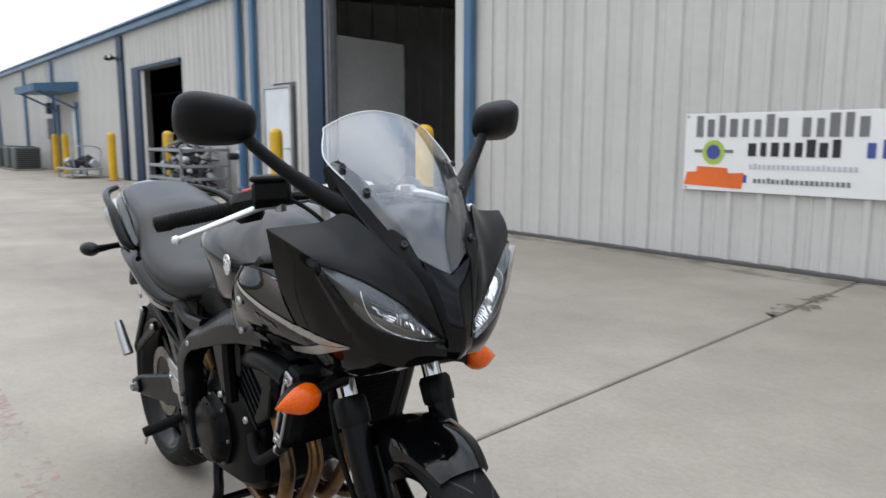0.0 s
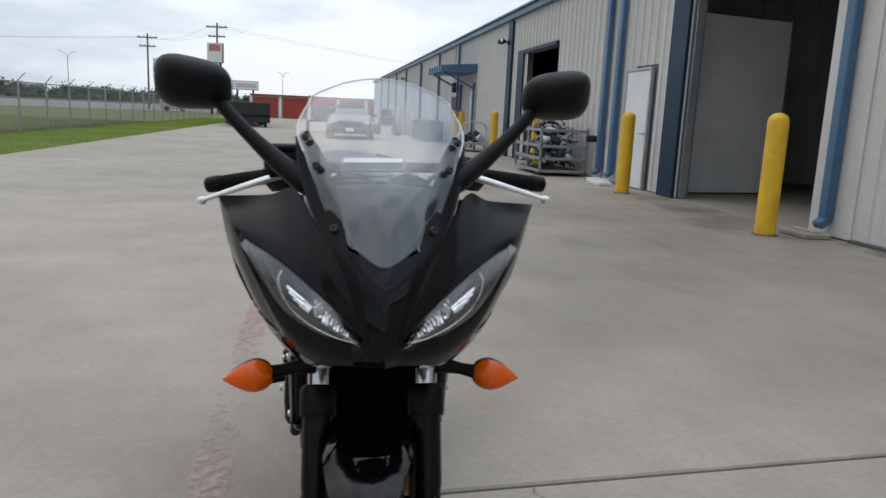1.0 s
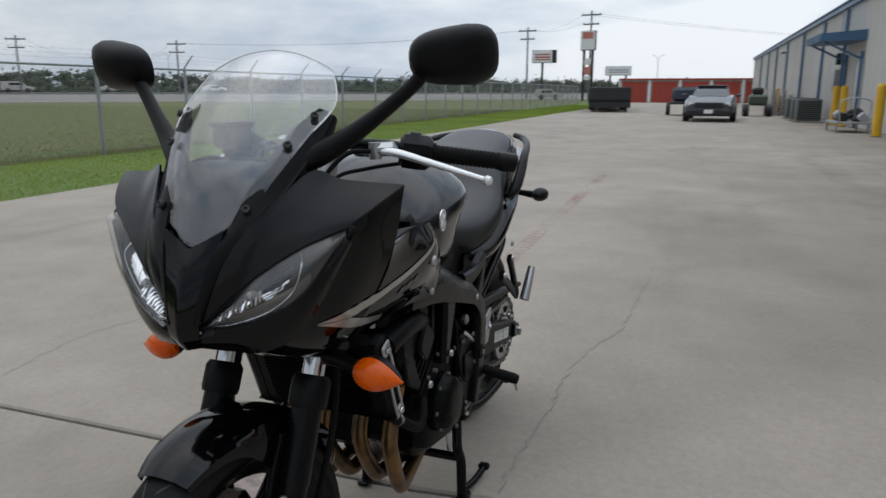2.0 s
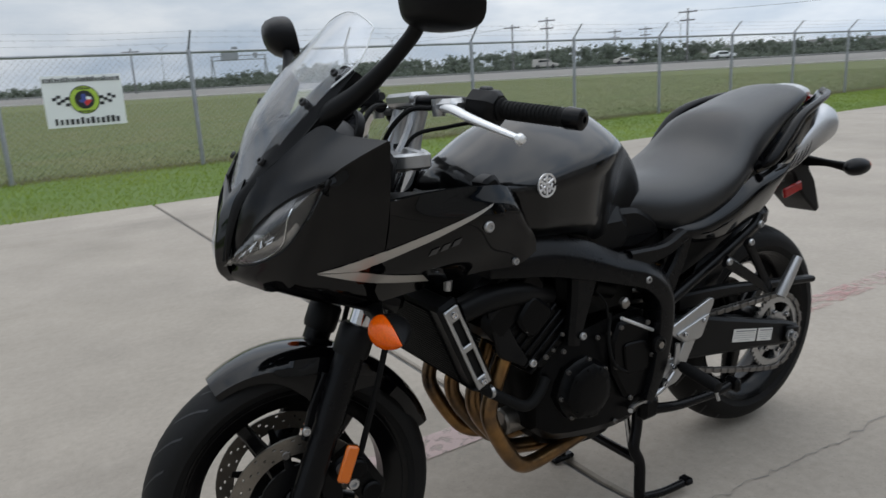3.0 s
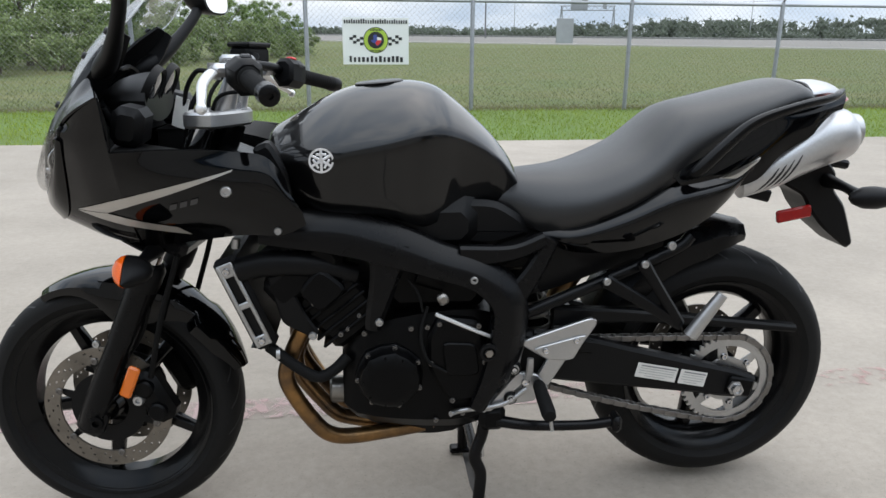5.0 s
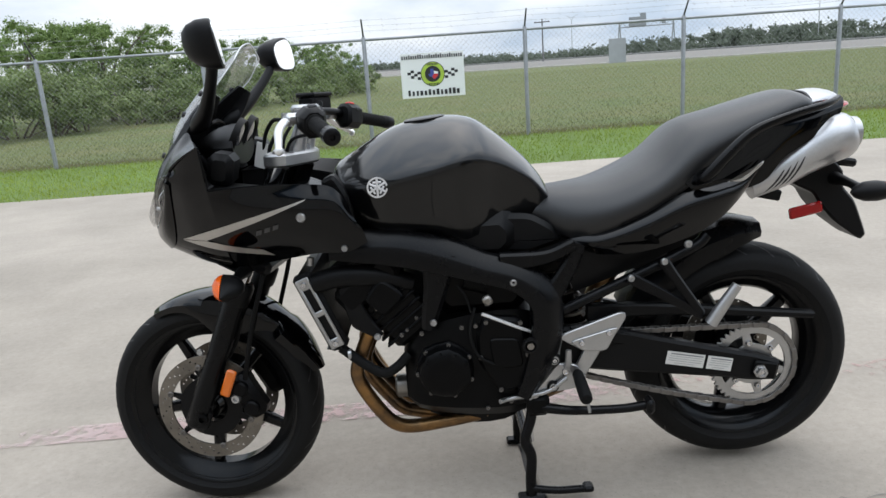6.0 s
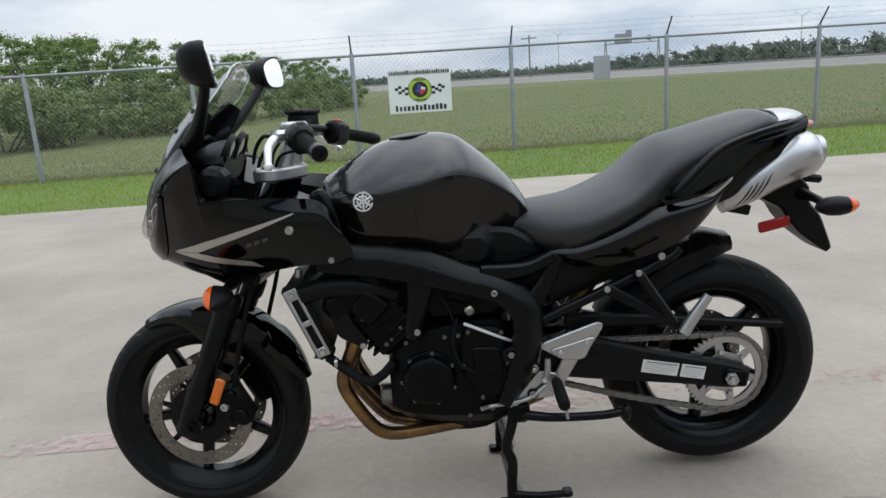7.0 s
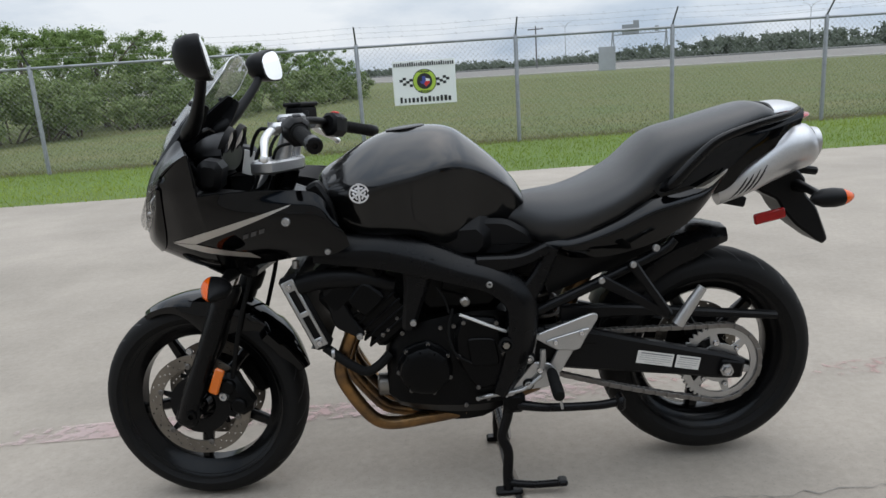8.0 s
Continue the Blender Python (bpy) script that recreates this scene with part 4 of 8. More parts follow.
# ---- banner on the wall ----
def flat_word(name, n, w, h, material, parent, m, seed):
    """A row of plain bars of a word's size, for writing that is left unlettered."""
    rnd = random.Random(seed)
    x = -w / 2
    step = w / n
    for k in range(n):
        bw = step * rnd.uniform(0.50, 0.72)
        bh = h * rnd.choice((0.78, 0.82, 0.82, 1.0))
        part(name, box((x + step / 2, (bh - h) / 2, 0.002), (bw, bh, 0.003), 0.0005).tf(m), material, parent)
        x += step


banner = thing("wall_banner", "white vinyl shop banner with dark lettering on the siding", "banner")
BX, BZ, BY = -0.98, 1.055, WALL_Y - 0.045
part("sheet", box((BX, BY, BZ), (2.48, 0.012, 0.73), 0.003), M_SIGN, banner)
mb = lambda x, z: Matrix.Translation((BX + x, BY - 0.008, BZ + z)) @ Matrix.Rotation(radians(90), 4, "X")
for k, (n, w, x) in enumerate(((8, 0.92, -0.68), (5, 0.58, 0.16), (6, 0.62, 0.85))):
    flat_word("word_bar", n, w, 0.20, M_INKG, banner, mb(x, 0.245), 11 + k)
flat_word("brand_bar", 8, 0.84, 0.15, M_INK, banner, mb(-0.18, 0.045), 2)
flat_word("brand_bar", 6, 0.7, 0.15, M_NAVY, banner, mb(0.75, 0.045), 3)
part("brand_shape", prism([(-0.30, -0.07), (0.30, -0.09), (0.32, 0.06), (0.16, 0.05), (0.15, 0.10), (-0.16, 0.11), (-0.17, 0.06), (-0.27, 0.05)], -0.002, 0.002, 0.0005).tf(Matrix.Translation((BX - 0.93, BY - 0.009, BZ - 0.245))), M_ORANGE, banner, "orange maker's badge")
part("badge_ring", lathe([(0.075, 0.0), (0.115, 0.0), (0.115, -0.003), (0.075, -0.003)], 28, closed=True).tf(Matrix.Translation((BX - 0.93, BY - 0.007, BZ - 0.0))), M_LIME, banner)
part("badge_core", lathe([(0.07, 0.0), (0.07, -0.003), (0.01, -0.003)], 24).tf(Matrix.Translation((BX - 0.93, BY - 0.007, BZ - 0.0))), M_NAVY, banner)
for s in (-1, 1):
    part("badge_wing", box((BX - 0.93 + 0.15 * s, BY - 0.008, BZ + 0.01), (0.10, 0.003, 0.03), 0.0005), M_INKG, banner)
flat_word("small_line", 22, 0.95, 0.05, mat("pale_ink", (0.5, 0.5, 0.55), 0.6, bump=0), banner, mb(-0.1, -0.12), 4)
flat_word("small_line", 20, 0.85, 0.05, M_INKG, banner, mb(-0.1, -0.25), 6)
part("icon", box((BX - 0.62, BY - 0.008, BZ - 0.24), (0.07, 0.003, 0.07), 0.0005), M_NAVY, banner)
for x in (-1.21, 1.21):
    for z in (-0.34, 0.34):
        part("grommet", lathe([(0.014, 0), (0.014, -0.004), (0.006, -0.004)], 12).tf(Matrix.Translation((BX + x, BY - 0.006, BZ + z))), M_GALV, banner)

# ---- fence ----
POST_X = [-1.63 + 2.42 * k for k in range(-26, 7)]
FENCE_H = 1.575
fence = thing("fence", "grey galvanised chain-link fence with angled barbed-wire arms", "fence")
post_mesh = arm_mesh = None
for x in POST_X:
    if post_mesh is None:
        ob = part("post", lathe([(0.032, -0.05), (0.032, FENCE_H + 0.02), (0.02, FENCE_H + 0.05)], 14, axis="z"), M_POST, fence)
        arm = part("barb_arm", tube([(0, 0, FENCE_H + 0.02), (0, 0.03, FENCE_H + 0.07), (0, 0.22, FENCE_H + 0.28)], [0.02, 0.014, 0.012], 8), M_ARM, fence)
        post_mesh, arm_mesh = ob.data, arm.data
    else:
        ob, arm = new("post", post_mesh), new("barb_arm", arm_mesh)
        ob.parent = arm.parent = fence
    ob.location = arm.location = (x, FENCE_Y, 0)
X0, X1 = POST_X[0], POST_X[-1]
part("top_rail", tube([(X0, FENCE_Y, FENCE_H), (X1, FENCE_Y, FENCE_H)], 0.021, 10), M_POST, fence)
lines, x = [], X0 - FENCE_H
while x < X1:
    for s in (1, -1):
        a, b = (x, x + FENCE_H - 0.04) if s > 0 else (x + FENCE_H - 0.04, x)
        lines.append(((a, FENCE_Y + 0.03, 0.0), (b, FENCE_Y + 0.03, FENCE_H - 0.02)))
    x += 0.078
tagged(wires("chain_link", lines, 0.0014, M_WIRE, fence), "woven diamond wire mesh", kind="stuff")
barb = []
for k, (dy, dz) in enumerate(((0.08, 0.125), (0.145, 0.195), (0.21, 0.27))):
    for a, b in zip(POST_X, POST_X[1:]):
        m = ((a + b) / 2, FENCE_Y + dy, FENCE_H + dz - 0.02)
        barb += [((a, FENCE_Y + dy, FENCE_H + dz), m), (m, (b, FENCE_Y + dy, FENCE_H + dz))]
        for j in range(12):
            bx = a + (b - a) * (j + 0.5) / 12
            bz = FENCE_H + dz - 0.01
            barb.append(((bx - 0.015, FENCE_Y + dy, bz - 0.02), (bx + 0.015, FENCE_Y + dy, bz + 0.02)))
tagged(wires("barbed_wire", barb, 0.0016, M_BARB, fence), "thin barbed wire strands", kind="stuff")

# sign on the fence
sign = thing("fence_sign", "white shop sign with a round lime badge on the fence", "sign")
SX, SZ, SY = -0.205, 1.003, FENCE_Y + 0.06
part("board", box((SX, SY, SZ), (0.955, 0.008, 0.655), 0.002), M_SIGN, sign)
ms_ = lambda x, z: Matrix.Translation((SX + x, SY + 0.006, SZ + z)) @ Matrix.Rotation(radians(180), 4, "Z") @ Matrix.Rotation(radians(90), 4, "X")
flat_word("web_bar", 27, 0.92, 0.062, M_INK, sign, ms_(0, 0.275), 9)
flat_word("number_bar", 13, 0.80, 0.085, M_INK, sign, ms_(0, -0.25), 8)
part("badge_ring", lathe([(0.115, 0), (0.175, 0), (0.175, 0.003), (0.115, 0.003)], 40, (SX, SY + 0.004, SZ + 0.015), closed=True), M_LIME, sign)
part("badge_rim", lathe([(0.172, 0), (0.182, 0), (0.182, 0.004), (0.172, 0.004)], 40, (SX, SY + 0.004, SZ + 0.015), closed=True), M_INK, sign)
part("badge_core", lathe([(0.118, 0), (0.118, 0.0035), (0.01, 0.0035)], 36, (SX, SY + 0.004, SZ + 0.015)), M_INK, sign)
part("badge_shape", prism(rounded([(-0.075, 0.0), (-0.035, 0.005), (-0.035, 0.075), (0.015, 0.075), (0.015, 0.045), (0.085, 0.03), (0.08, -0.03), (0.02, -0.085), (-0.02, -0.04), (-0.05, -0.035)], 2, 0.2), 0, 0.002, 0.0004).tf(Matrix.Translation((SX, SY + 0.008, SZ + 0.015)) @ Matrix.Rotation(radians(180), 4, "Z")), M_NAVY, sign)
part("badge_shape", prism([(0.02, 0.0), (0.08, 0.0), (0.075, -0.03), (0.02, -0.08), (-0.01, -0.04)], 0, 0.002, 0.0004).tf(Matrix.Translation((SX, SY + 0.0105, SZ + 0.015)) @ Matrix.Rotation(radians(180), 4, "Z")), M_REDI, sign)
part("badge_shape", prism([(0.02, 0.045), (0.08, 0.03), (0.08, 0.0), (0.02, 0.0)], 0, 0.002, 0.0004).tf(Matrix.Translation((SX, SY + 0.0105, SZ + 0.015)) @ Matrix.Rotation(radians(180), 4, "Z")), M_SIGN, sign)
for s in (-1, 1):
    for i in range(4):
        for j in range(3):
            if (i + j) % 2 == 0:
                part("flag_check", box((SX + s * (0.205 + 0.05 * i), SY + 0.006, SZ - 0.04 + 0.04 * j + 0.012 * i), (0.05, 0.003, 0.04), 0.0005), M_INK, sign)
flat_word("arc_letter", 8, 0.17, 0.035, M_INK, sign, ms_(0, 0.16), 12)
flat_word("arc_letter", 8, 0.19, 0.035, M_INK, sign, ms_(0, -0.13), 13)


plate_ = thing("notice_plate", "small blank grey metal plate hung on the fence", "plate")
part("sheet", box((-3.02, FENCE_Y + 0.050, 1.170), (0.262, 0.006, 0.355), 0.002), M_PLATE, plate_)
for x in (-3.12, -2.92):
    for z in (1.02, 1.32):
        part("tie", tube([(x, FENCE_Y + 0.056, z), (x, FENCE_Y + 0.02, z + 0.01)], 0.003, 6), M_ARM, plate_)

# ---- plants ----
def leaves(centres, per, size, seed):
    """Small leaves scattered in clumps round the centres (x, y, z, radius)."""
    r = np.random.RandomState(seed)
    vs, n = [], 0
    for x, y, z, rad in centres:
        d = r.normal(size=(per, 3))
        d /= np.linalg.norm(d, axis=1, keepdims=True)
        p = np.array([x, y, z]) + d * rad * np.abs(r.normal(0.35, 0.5, (per, 1))) * np.array([1.1, 1.1, 0.8])
        a = r.normal(size=(per, 3))
        a /= np.linalg.norm(a, axis=1, keepdims=True)
        b = np.cross(a, d)
        b /= np.maximum(np.linalg.norm(b, axis=1, keepdims=True), 1e-6)
        s = size * r.uniform(0.6, 1.5, (per, 1))
        vs.append(np.stack([p - a * s, p + b * s * 0.55, p + a * s, p - b * s * 0.55], 1))
    v = np.concatenate(vs).reshape(-1, 3)
    return v.tolist(), np.arange(len(v)).reshape(-1, 4).tolist()


def bush(x, y, w, h, seed, per=480):
    rnd = random.Random(seed)
    b = thing("bush", "dense dark green overgrown bush behind the fence", "bush", pose(x, y, -0.05), "overgrown bushes")
    cs = []
    for k in range(22):
        a, q = rnd.uniform(0, 6.28), rnd.uniform(0, 1) ** 0.5
        px, py = w * q * math.cos(a), w * q * math.sin(a) * 0.7
        cs.append((px, py, h * rnd.uniform(0.15, 0.95) * (1 - 0.45 * q * q), rnd.uniform(0.16, 0.34) * h * 0.6))
    for c in cs[:6]:
        part("stem", tube([(c[0] * 0.2, c[1] * 0.2, 0), (c[0] * 0.5, c[1] * 0.5, c[2] * 0.5), c[:3]], [0.03, 0.02, 0.008], 6, 6), M_BARK, b)
    v, f = leaves(cs, per, 0.043, seed)
    raw("foliage", v, f, M_BUSH, b)


def tree(x, y, h, w, seed, per=210, material=None, size=0.040, n=120, name="tree", label="leafy dark green tree behind the fence"):
    rnd = random.Random(seed)
    t = thing(name, label, "tree", pose(x, y, -0.05), "trees")
    part("trunk", tube([(0, 0, 0), (0.05 * h * rnd.uniform(-1, 1) * 0.3, 0, h * 0.3), (0.1 * rnd.uniform(-1, 1), 0.1, h * 0.75)], [0.035 * h, 0.025 * h, 0.01 * h], 9, 8), M_BARK, t)
    cs = []
    for k in range(n):
        a, q = rnd.uniform(0, 6.28), rnd.uniform(0, 1) ** 0.5
        z = rnd.uniform(0.25, 1.0)
        reach = 1.4 * w * (1.15 - 0.75 * abs(z - 0.5))
        cs.append((reach * q * math.cos(a), reach * q * math.sin(a), h * z * 0.95, rnd.uniform(0.045, 0.105) * h))
    for c in cs[:8]:
        part("limb", tube([(0, 0, h * rnd.uniform(0.2, 0.5)), (c[0] * 0.5, c[1] * 0.5, c[2] * 0.75), c[:3]], [0.014 * h, 0.01 * h, 0.004 * h], 6, 6), M_BARK, t)
    v, f = leaves(cs, per, size, seed + 50)
    raw("crown", v, f, material or M_TREE, t)


rb = random.Random(21)
for k in range(20):
    s = k / 19
    x, y = 14.5 - 11.0 * s + rb.uniform(-0.5, 0.5), -15.0 - 21 * s * s - 4 * s + rb.uniform(-0.6, 0.6)
    bush(x, y, rb.uniform(1.4, 2.1), rb.uniform(1.9, 2.6) * (1 - 0.25 * s), 100 + k)
for k, (x, y, h, w) in enumerate(((15.5, -22, 3.3, 1.6), (12.6, -23.5, 3.6, 1.7), (11.0, -25.5, 3.5, 1.6), (9.2, -27, 3.3, 1.5), (17.5, -20, 3.6, 1.7), (8.0, -32, 3.0, 1.5), (6.2, -36, 2.9, 1.4), (4.4, -40, 2.8, 1.4), (13.5, -28, 3.9, 1.8), (19.5, -24, 4.0, 2.0))):
    tree(x, y, h, w, 300 + k)


def far_woods():
    """A ragged belt of distant woods, too far to tell the trees apart."""
    rnd = random.Random(31)
    cs = []
    for k in range(900):
        s = -260 + 520 * rnd.random()
        d = 135 + rnd.uniform(0, 40)
        p = R_N * d + R_D * s
        h = 1.85 + 3.0 * (0.5 + 0.5 * noise.noise((s * 0.03, 3.1, 0))) * rnd.uniform(0.6, 1.25)
        h *= 0.5 + 0.62 * min(1.0, max(0.0, (-p.x - 30) / 60)) - 0.3 * min(1.0, max(0.0, (-p.x - 110) / 50))
        for j in range(3):
            cs.append((p.x + rnd.uniform(-2, 2), p.y + rnd.uniform(-2, 2), h * (0.3 + 0.33 * j), rnd.uniform(0.8, 1.6)))
    for k in range(1300):
        p = R_N * (133 + rnd.uniform(0, 8)) + R_D * (-260 + 520 * rnd.random())
        cs.append((p.x, p.y, rnd.uniform(0.3, 1.2), rnd.uniform(0.8, 1.4)))
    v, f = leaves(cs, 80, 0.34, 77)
    tagged(raw("far_woods", v, f, M_FAR), "low distant belt of woods in haze-greyed green", "woods", kind="stuff")


far_woods()


# ---- distance ----
def at_az(az, d):
    return Vector((1.2 + d * math.cos(radians(az)), 0.5 + d * math.sin(radians(az)), 0))


def far_house(az, d, w, h, seed):
    rnd = random.Random(seed)
    p = at_az(az, d)
    m = Matrix.Translation(p) @ Matrix.Rotation(radians(az + 90 + rnd.uniform(-25, 25)), 4, "Z")
    o = thing("house", "small distant house with a pale wall and grey roof", "house", m, "distant houses")
    part("wall", box((0, 0, h / 2), (w, 8, h), 0.05), M_HOUSE, o)
    part("roof", loft([[(-w / 2 - 0.4, -4.5, h), (-w / 2 - 0.4, 0, h + 1.6), (-w / 2 - 0.4, 4.5, h)], [(w / 2 + 0.4, -4.5, h), (w / 2 + 0.4, 0, h + 1.6), (w / 2 + 0.4, 4.5, h)]]), M_ROOF, o)
    for k in range(3):
        part("window", box((-w / 3 + k * w / 3, 4.02, h * 0.55), (1.2, 0.08, 1.2), 0.02), M_CARG, o)


for k, (az, d, w, h) in enumerate(((-147, 190, 8, 2.2), (-150.5, 200, 9, 2.4), (-153.5, 190, 7, 2.2), (-157, 205, 8, 2.3), (-160, 210, 7, 2.4), (-143.5, 205, 8, 2.3), (-131, 210, 7, 2.2), (-163.5, 210, 8, 2.3))):
    far_house(az, d, w, h, k)


def utility_pole(az, d, el, arms=2, light=False):
    h = 1.17 + d * math.tan(radians(el))
    p = at_az(az, d)
    m = Matrix.Translation(p) @ Matrix.Rotation(radians(az + 70), 4, "Z")
    if light:
        o = thing("street_lamp", "tall thin twin-arm highway lamp post far away", "street lamp", m, "far lamp posts")
        part("pole", tube([(0, 0, 0), (0, 0, h * 0.9)], [0.10, 0.06], 8), M_GALV, o)
        for s in (-1, 1):
            part("lamp_arm", tube([(0, 0, h * 0.88), (0.5 * s, 0, h * 0.96), (1.5 * s, 0, h)], 0.045, 6), M_GALV, o)
        return None
    o = thing("utility_pole", "tall wooden utility pole with crossarms and insulators", "utility pole", m, "utility poles")
    part("pole", tube([(0, 0, 0), (0, 0, h)], [0.14, 0.10], 9), M_POLE, o)
    for k in range(arms):
        z = h - 0.5 - 1.1 * k
        part("crossarm", box((0, 0.1, z), (2.6 - 0.5 * k, 0.14, 0.16), 0.01), M_POLE, o)
        for x in (-1.1, -0.4, 0.4, 1.1):
            part("insulator", lathe([(0.06, 0), (0.05, 0.1), (0.02, 0.18)], 8, (x * (1 - 0.2 * k), 0.1, z + 0.08), "z"), M_GALV, o)
    return p + Vector((0, 0, h - 0.4))


tops = [utility_pole(*a) for a in ((-167.5, 105, 4.68), (-172.2, 95, 5.80), (-141.5, 110, 3.5), (-138.5, 150, 2.45), (-136.3, 150, 2.4), (-131.4, 115, 3.55), (-128.8, 115, 3.2, 1), (-100.8, 120, 2.8, 1))]
for az, d, el in ((-162.5, 150, 3.1), (-177.1, 170, 2.6), (-140.9, 170, 2.7), (-102.8, 170, 2.9), (-119.6, 150, 2.9)):
    utility_pole(az, d, el, light=True)


def cable(a, b, sag):
    n, pts = 10, []
    for i in range(n + 1):
        t = i / n
        pts.append(a.lerp(b, t) - Vector((0, 0, sag * 4 * t * (1 - t))))
    return list(zip(pts, pts[1:]))


strands = []
far_end = [at_az(-200, 150) + Vector((0, 0, 8)), at_az(-115, 190) + Vector((0, 0, 9))]
for a, b in ((tops[1], far_end[0]), (tops[0], tops[1]), (tops[0], tops[2]), (tops[2], tops[3]), (tops[3], tops[4]), (tops[4], tops[5]), (tops[5], tops[6]), (tops[6], far_end[1])):
    for off in (-0.9, 0.9):
        strands += cable(a + Vector((0, off, 0)), b + Vector((0, off, 0)), 0.9)
tagged(wires("power_line", strands, 0.012, M_ARM), "thin sagging overhead power lines", "power line", kind="stuff")


def pole_sign(az, d, z0, z1, w, material, label, posts=1, turn=0.0, rows=((0.66, 0.34),), end=0.0):
    """A lit roadside panel with coloured bands and, for some, a dark end face."""
    o = thing("roadside_sign", label, "sign", Matrix.Translation(at_az(az, d)) @ Matrix.Rotation(radians(az - 90 + turn), 4, "Z"), "roadside signs")
    h = z1 - z0
    part("panel", box((0, 0, (z0 + z1) / 2), (w, 0.5, h), 0.03), M_SIGN, o)
    part("rim", box((0, 0.02, (z0 + z1) / 2), (w + 0.14, 0.36, h + 0.14), 0.03), M_INKG, o)
    for v, t in rows:
        part("band", box((0.02 * w, -0.26, z0 + h * v), (w * 0.78, 0.03, h * t), 0.01), material, o)
    if end:
        part("end_box", box((w / 2 + end / 2, 0, (z0 + z1) / 2), (end, 0.6, h + 0.14), 0.03), M_TRAIL, o)
    for k in range(posts):
        x = (k - (posts - 1) / 2) * w * 0.62
        part("post", tube([(x, 0.1, 0), (x, 0.1, z0 + 0.2)], 0.17, 8), M_TRAIL, o)
    return o


M_PINK = mat("faded_red_panel", (0.55, 0.20, 0.17), 0.6)
M_STRIPER = mat("red_sign_stripe", (0.42, 0.09, 0.08), 0.6)
tall = pole_sign(-172.05, 90, 5.9, 8.0, 1.75, M_PINK, "tall roadside sign with a faded red panel", 2, -25, ((0.78, 0.36),))
for z, h, m_ in ((4.55, 0.7, M_SIGN), (3.5, 0.9, M_PINK), (2.7, 0.4, M_SIGN)):
    part("small_panel", box((0, 0, z), (0.85, 0.3, h), 0.03), m_, tall)
pole_sign(-168.65, 110, 5.2, 6.9, 2.9, M_STRIPER, "white roadside billboard with red stripes on one post", 1, -8, ((0.66, 0.10), (0.44, 0.12), (0.24, 0.10)), 0.6)
pole_sign(-174.3, 130, 3.8, 5.2, 4.2, M_INKG, "wide low roadside billboard", 2, 0, ((0.6, 0.08), (0.35, 0.08)))

gan = thing("sign_gantry", "steel highway sign gantry far beyond the field", "sign gantry", Matrix.Translation(at_az(-108.1, 205)) @ Matrix.Rotation(radians(-108.1 + 90), 4, "Z"))
for x in (-6.8, 6.8):
    for y in (-0.6, 0.6):
        part("leg", tube([(x + y, y, -0.1), (x, y, 8.4)], 0.16, 7), M_POST, gan)
for z in (7.3, 8.4):
    part("truss_chord", tube([(-7.2, 0, z), (7.2, 0, z)], 0.13, 7), M_POST, gan)
for k in range(14):
    part("truss_web", tube([(-7 + k, 0, 7.3 + 1.1 * (k % 2)), (-6 + k, 0, 8.4 - 1.1 * (k % 2))], 0.06, 6), M_POST, gan)
for x, w, z, h in ((2.2, 4.4, 8.6, 2.4), (0.8, 1.5, 10.2, 1.0), (-4.4, 1.0, 8.3, 1.4)):
    part("sign_panel", box((x, 0.4, z), (w, 0.2, h), 0.05), M_POST, gan)


def far_vehicle(az, d, z, length, high, material, label, heading, van=False):
    """A small vehicle on the far road: body, glasshouse and wheels."""
    o = thing("far_vehicle", label, "car", Matrix.Translation(at_az(az, d) + Vector((0, 0, z))) @ Matrix.Rotation(radians(heading), 4, "Z"), "vehicles on the far road")
    L, H = length / 2, high
    side_ = [(-L, 0.35), (L, 0.35), (L, 0.75), (L - 0.9, 0.92)] + ([(L - 1.6, H), (-L + 0.1, H)] if van else [(L - 1.5, H * 0.98), (-L + 1.3, H), (-L + 0.5, 0.95)]) + [(-L, 0.85)]
    part("body", prism(side_, -0.85, 0.85, 0.06), material, o)
    part("window_band", box((-0.2 if van else -0.1, 0, H - 0.34), (length * 0.42, 1.74, 0.34), 0.03), M_CARG, o)
    for x in (-L + 0.85, L - 0.85):
        for y in (-0.78, 0.78):
            part("wheel", lathe([(0.1, -0.1), (0.31, -0.1), (0.33, 0), (0.31, 0.1), (0.1, 0.1)], 14, (x, y, 0.33), closed=True), M_DARKP, o)


for args in ((-131.2, 122, 0.80, 4.2, 1.55, M_HOUSE, "white van on the far highway", 140, True), (-137.1, 124, 0.80, 3.6, 1.2, M_HOUSE, "pale saloon car on the far highway", 140),
             (-143.9, 127, 0.80, 3.7, 1.25, M_SIGN, "white estate car on the far highway", 140), (-169.2, 100, 0.0, 3.6, 1.4, M_HOUSE, "pale van parked by the far road", 100, True)):
    far_vehicle(*args)

# red storage units at the end of the yard
st = thing("storage_units", "row of red roll-up storage doors between pale posts", "storage building", pose(-78, 0, 0))
part("body", box((-3, 0.5, 1.15), (6, 15, 2.3), 0.02), M_HOUSE, st)
part("roof_edge", box((-2.9, 0.5, 2.36), (6.4, 15.4, 0.14), 0.02), M_RED, st)
for k in range(5):
    y = -5.6 + 3.0 * k
    d = part("roll_door", box((0.03, y, 1.05), (0.06, 2.5, 2.1), 0.01), M_RED, st)
    for j in range(7):
        part("door_slat", box((0.07, y, 0.2 + 0.28 * j), (0.03, 2.46, 0.05), 0.006), M_RED, d)
    part("post", box((0.1, y - 1.5, 1.15), (0.2, 0.22, 2.3), 0.02), M_SIGN, st)


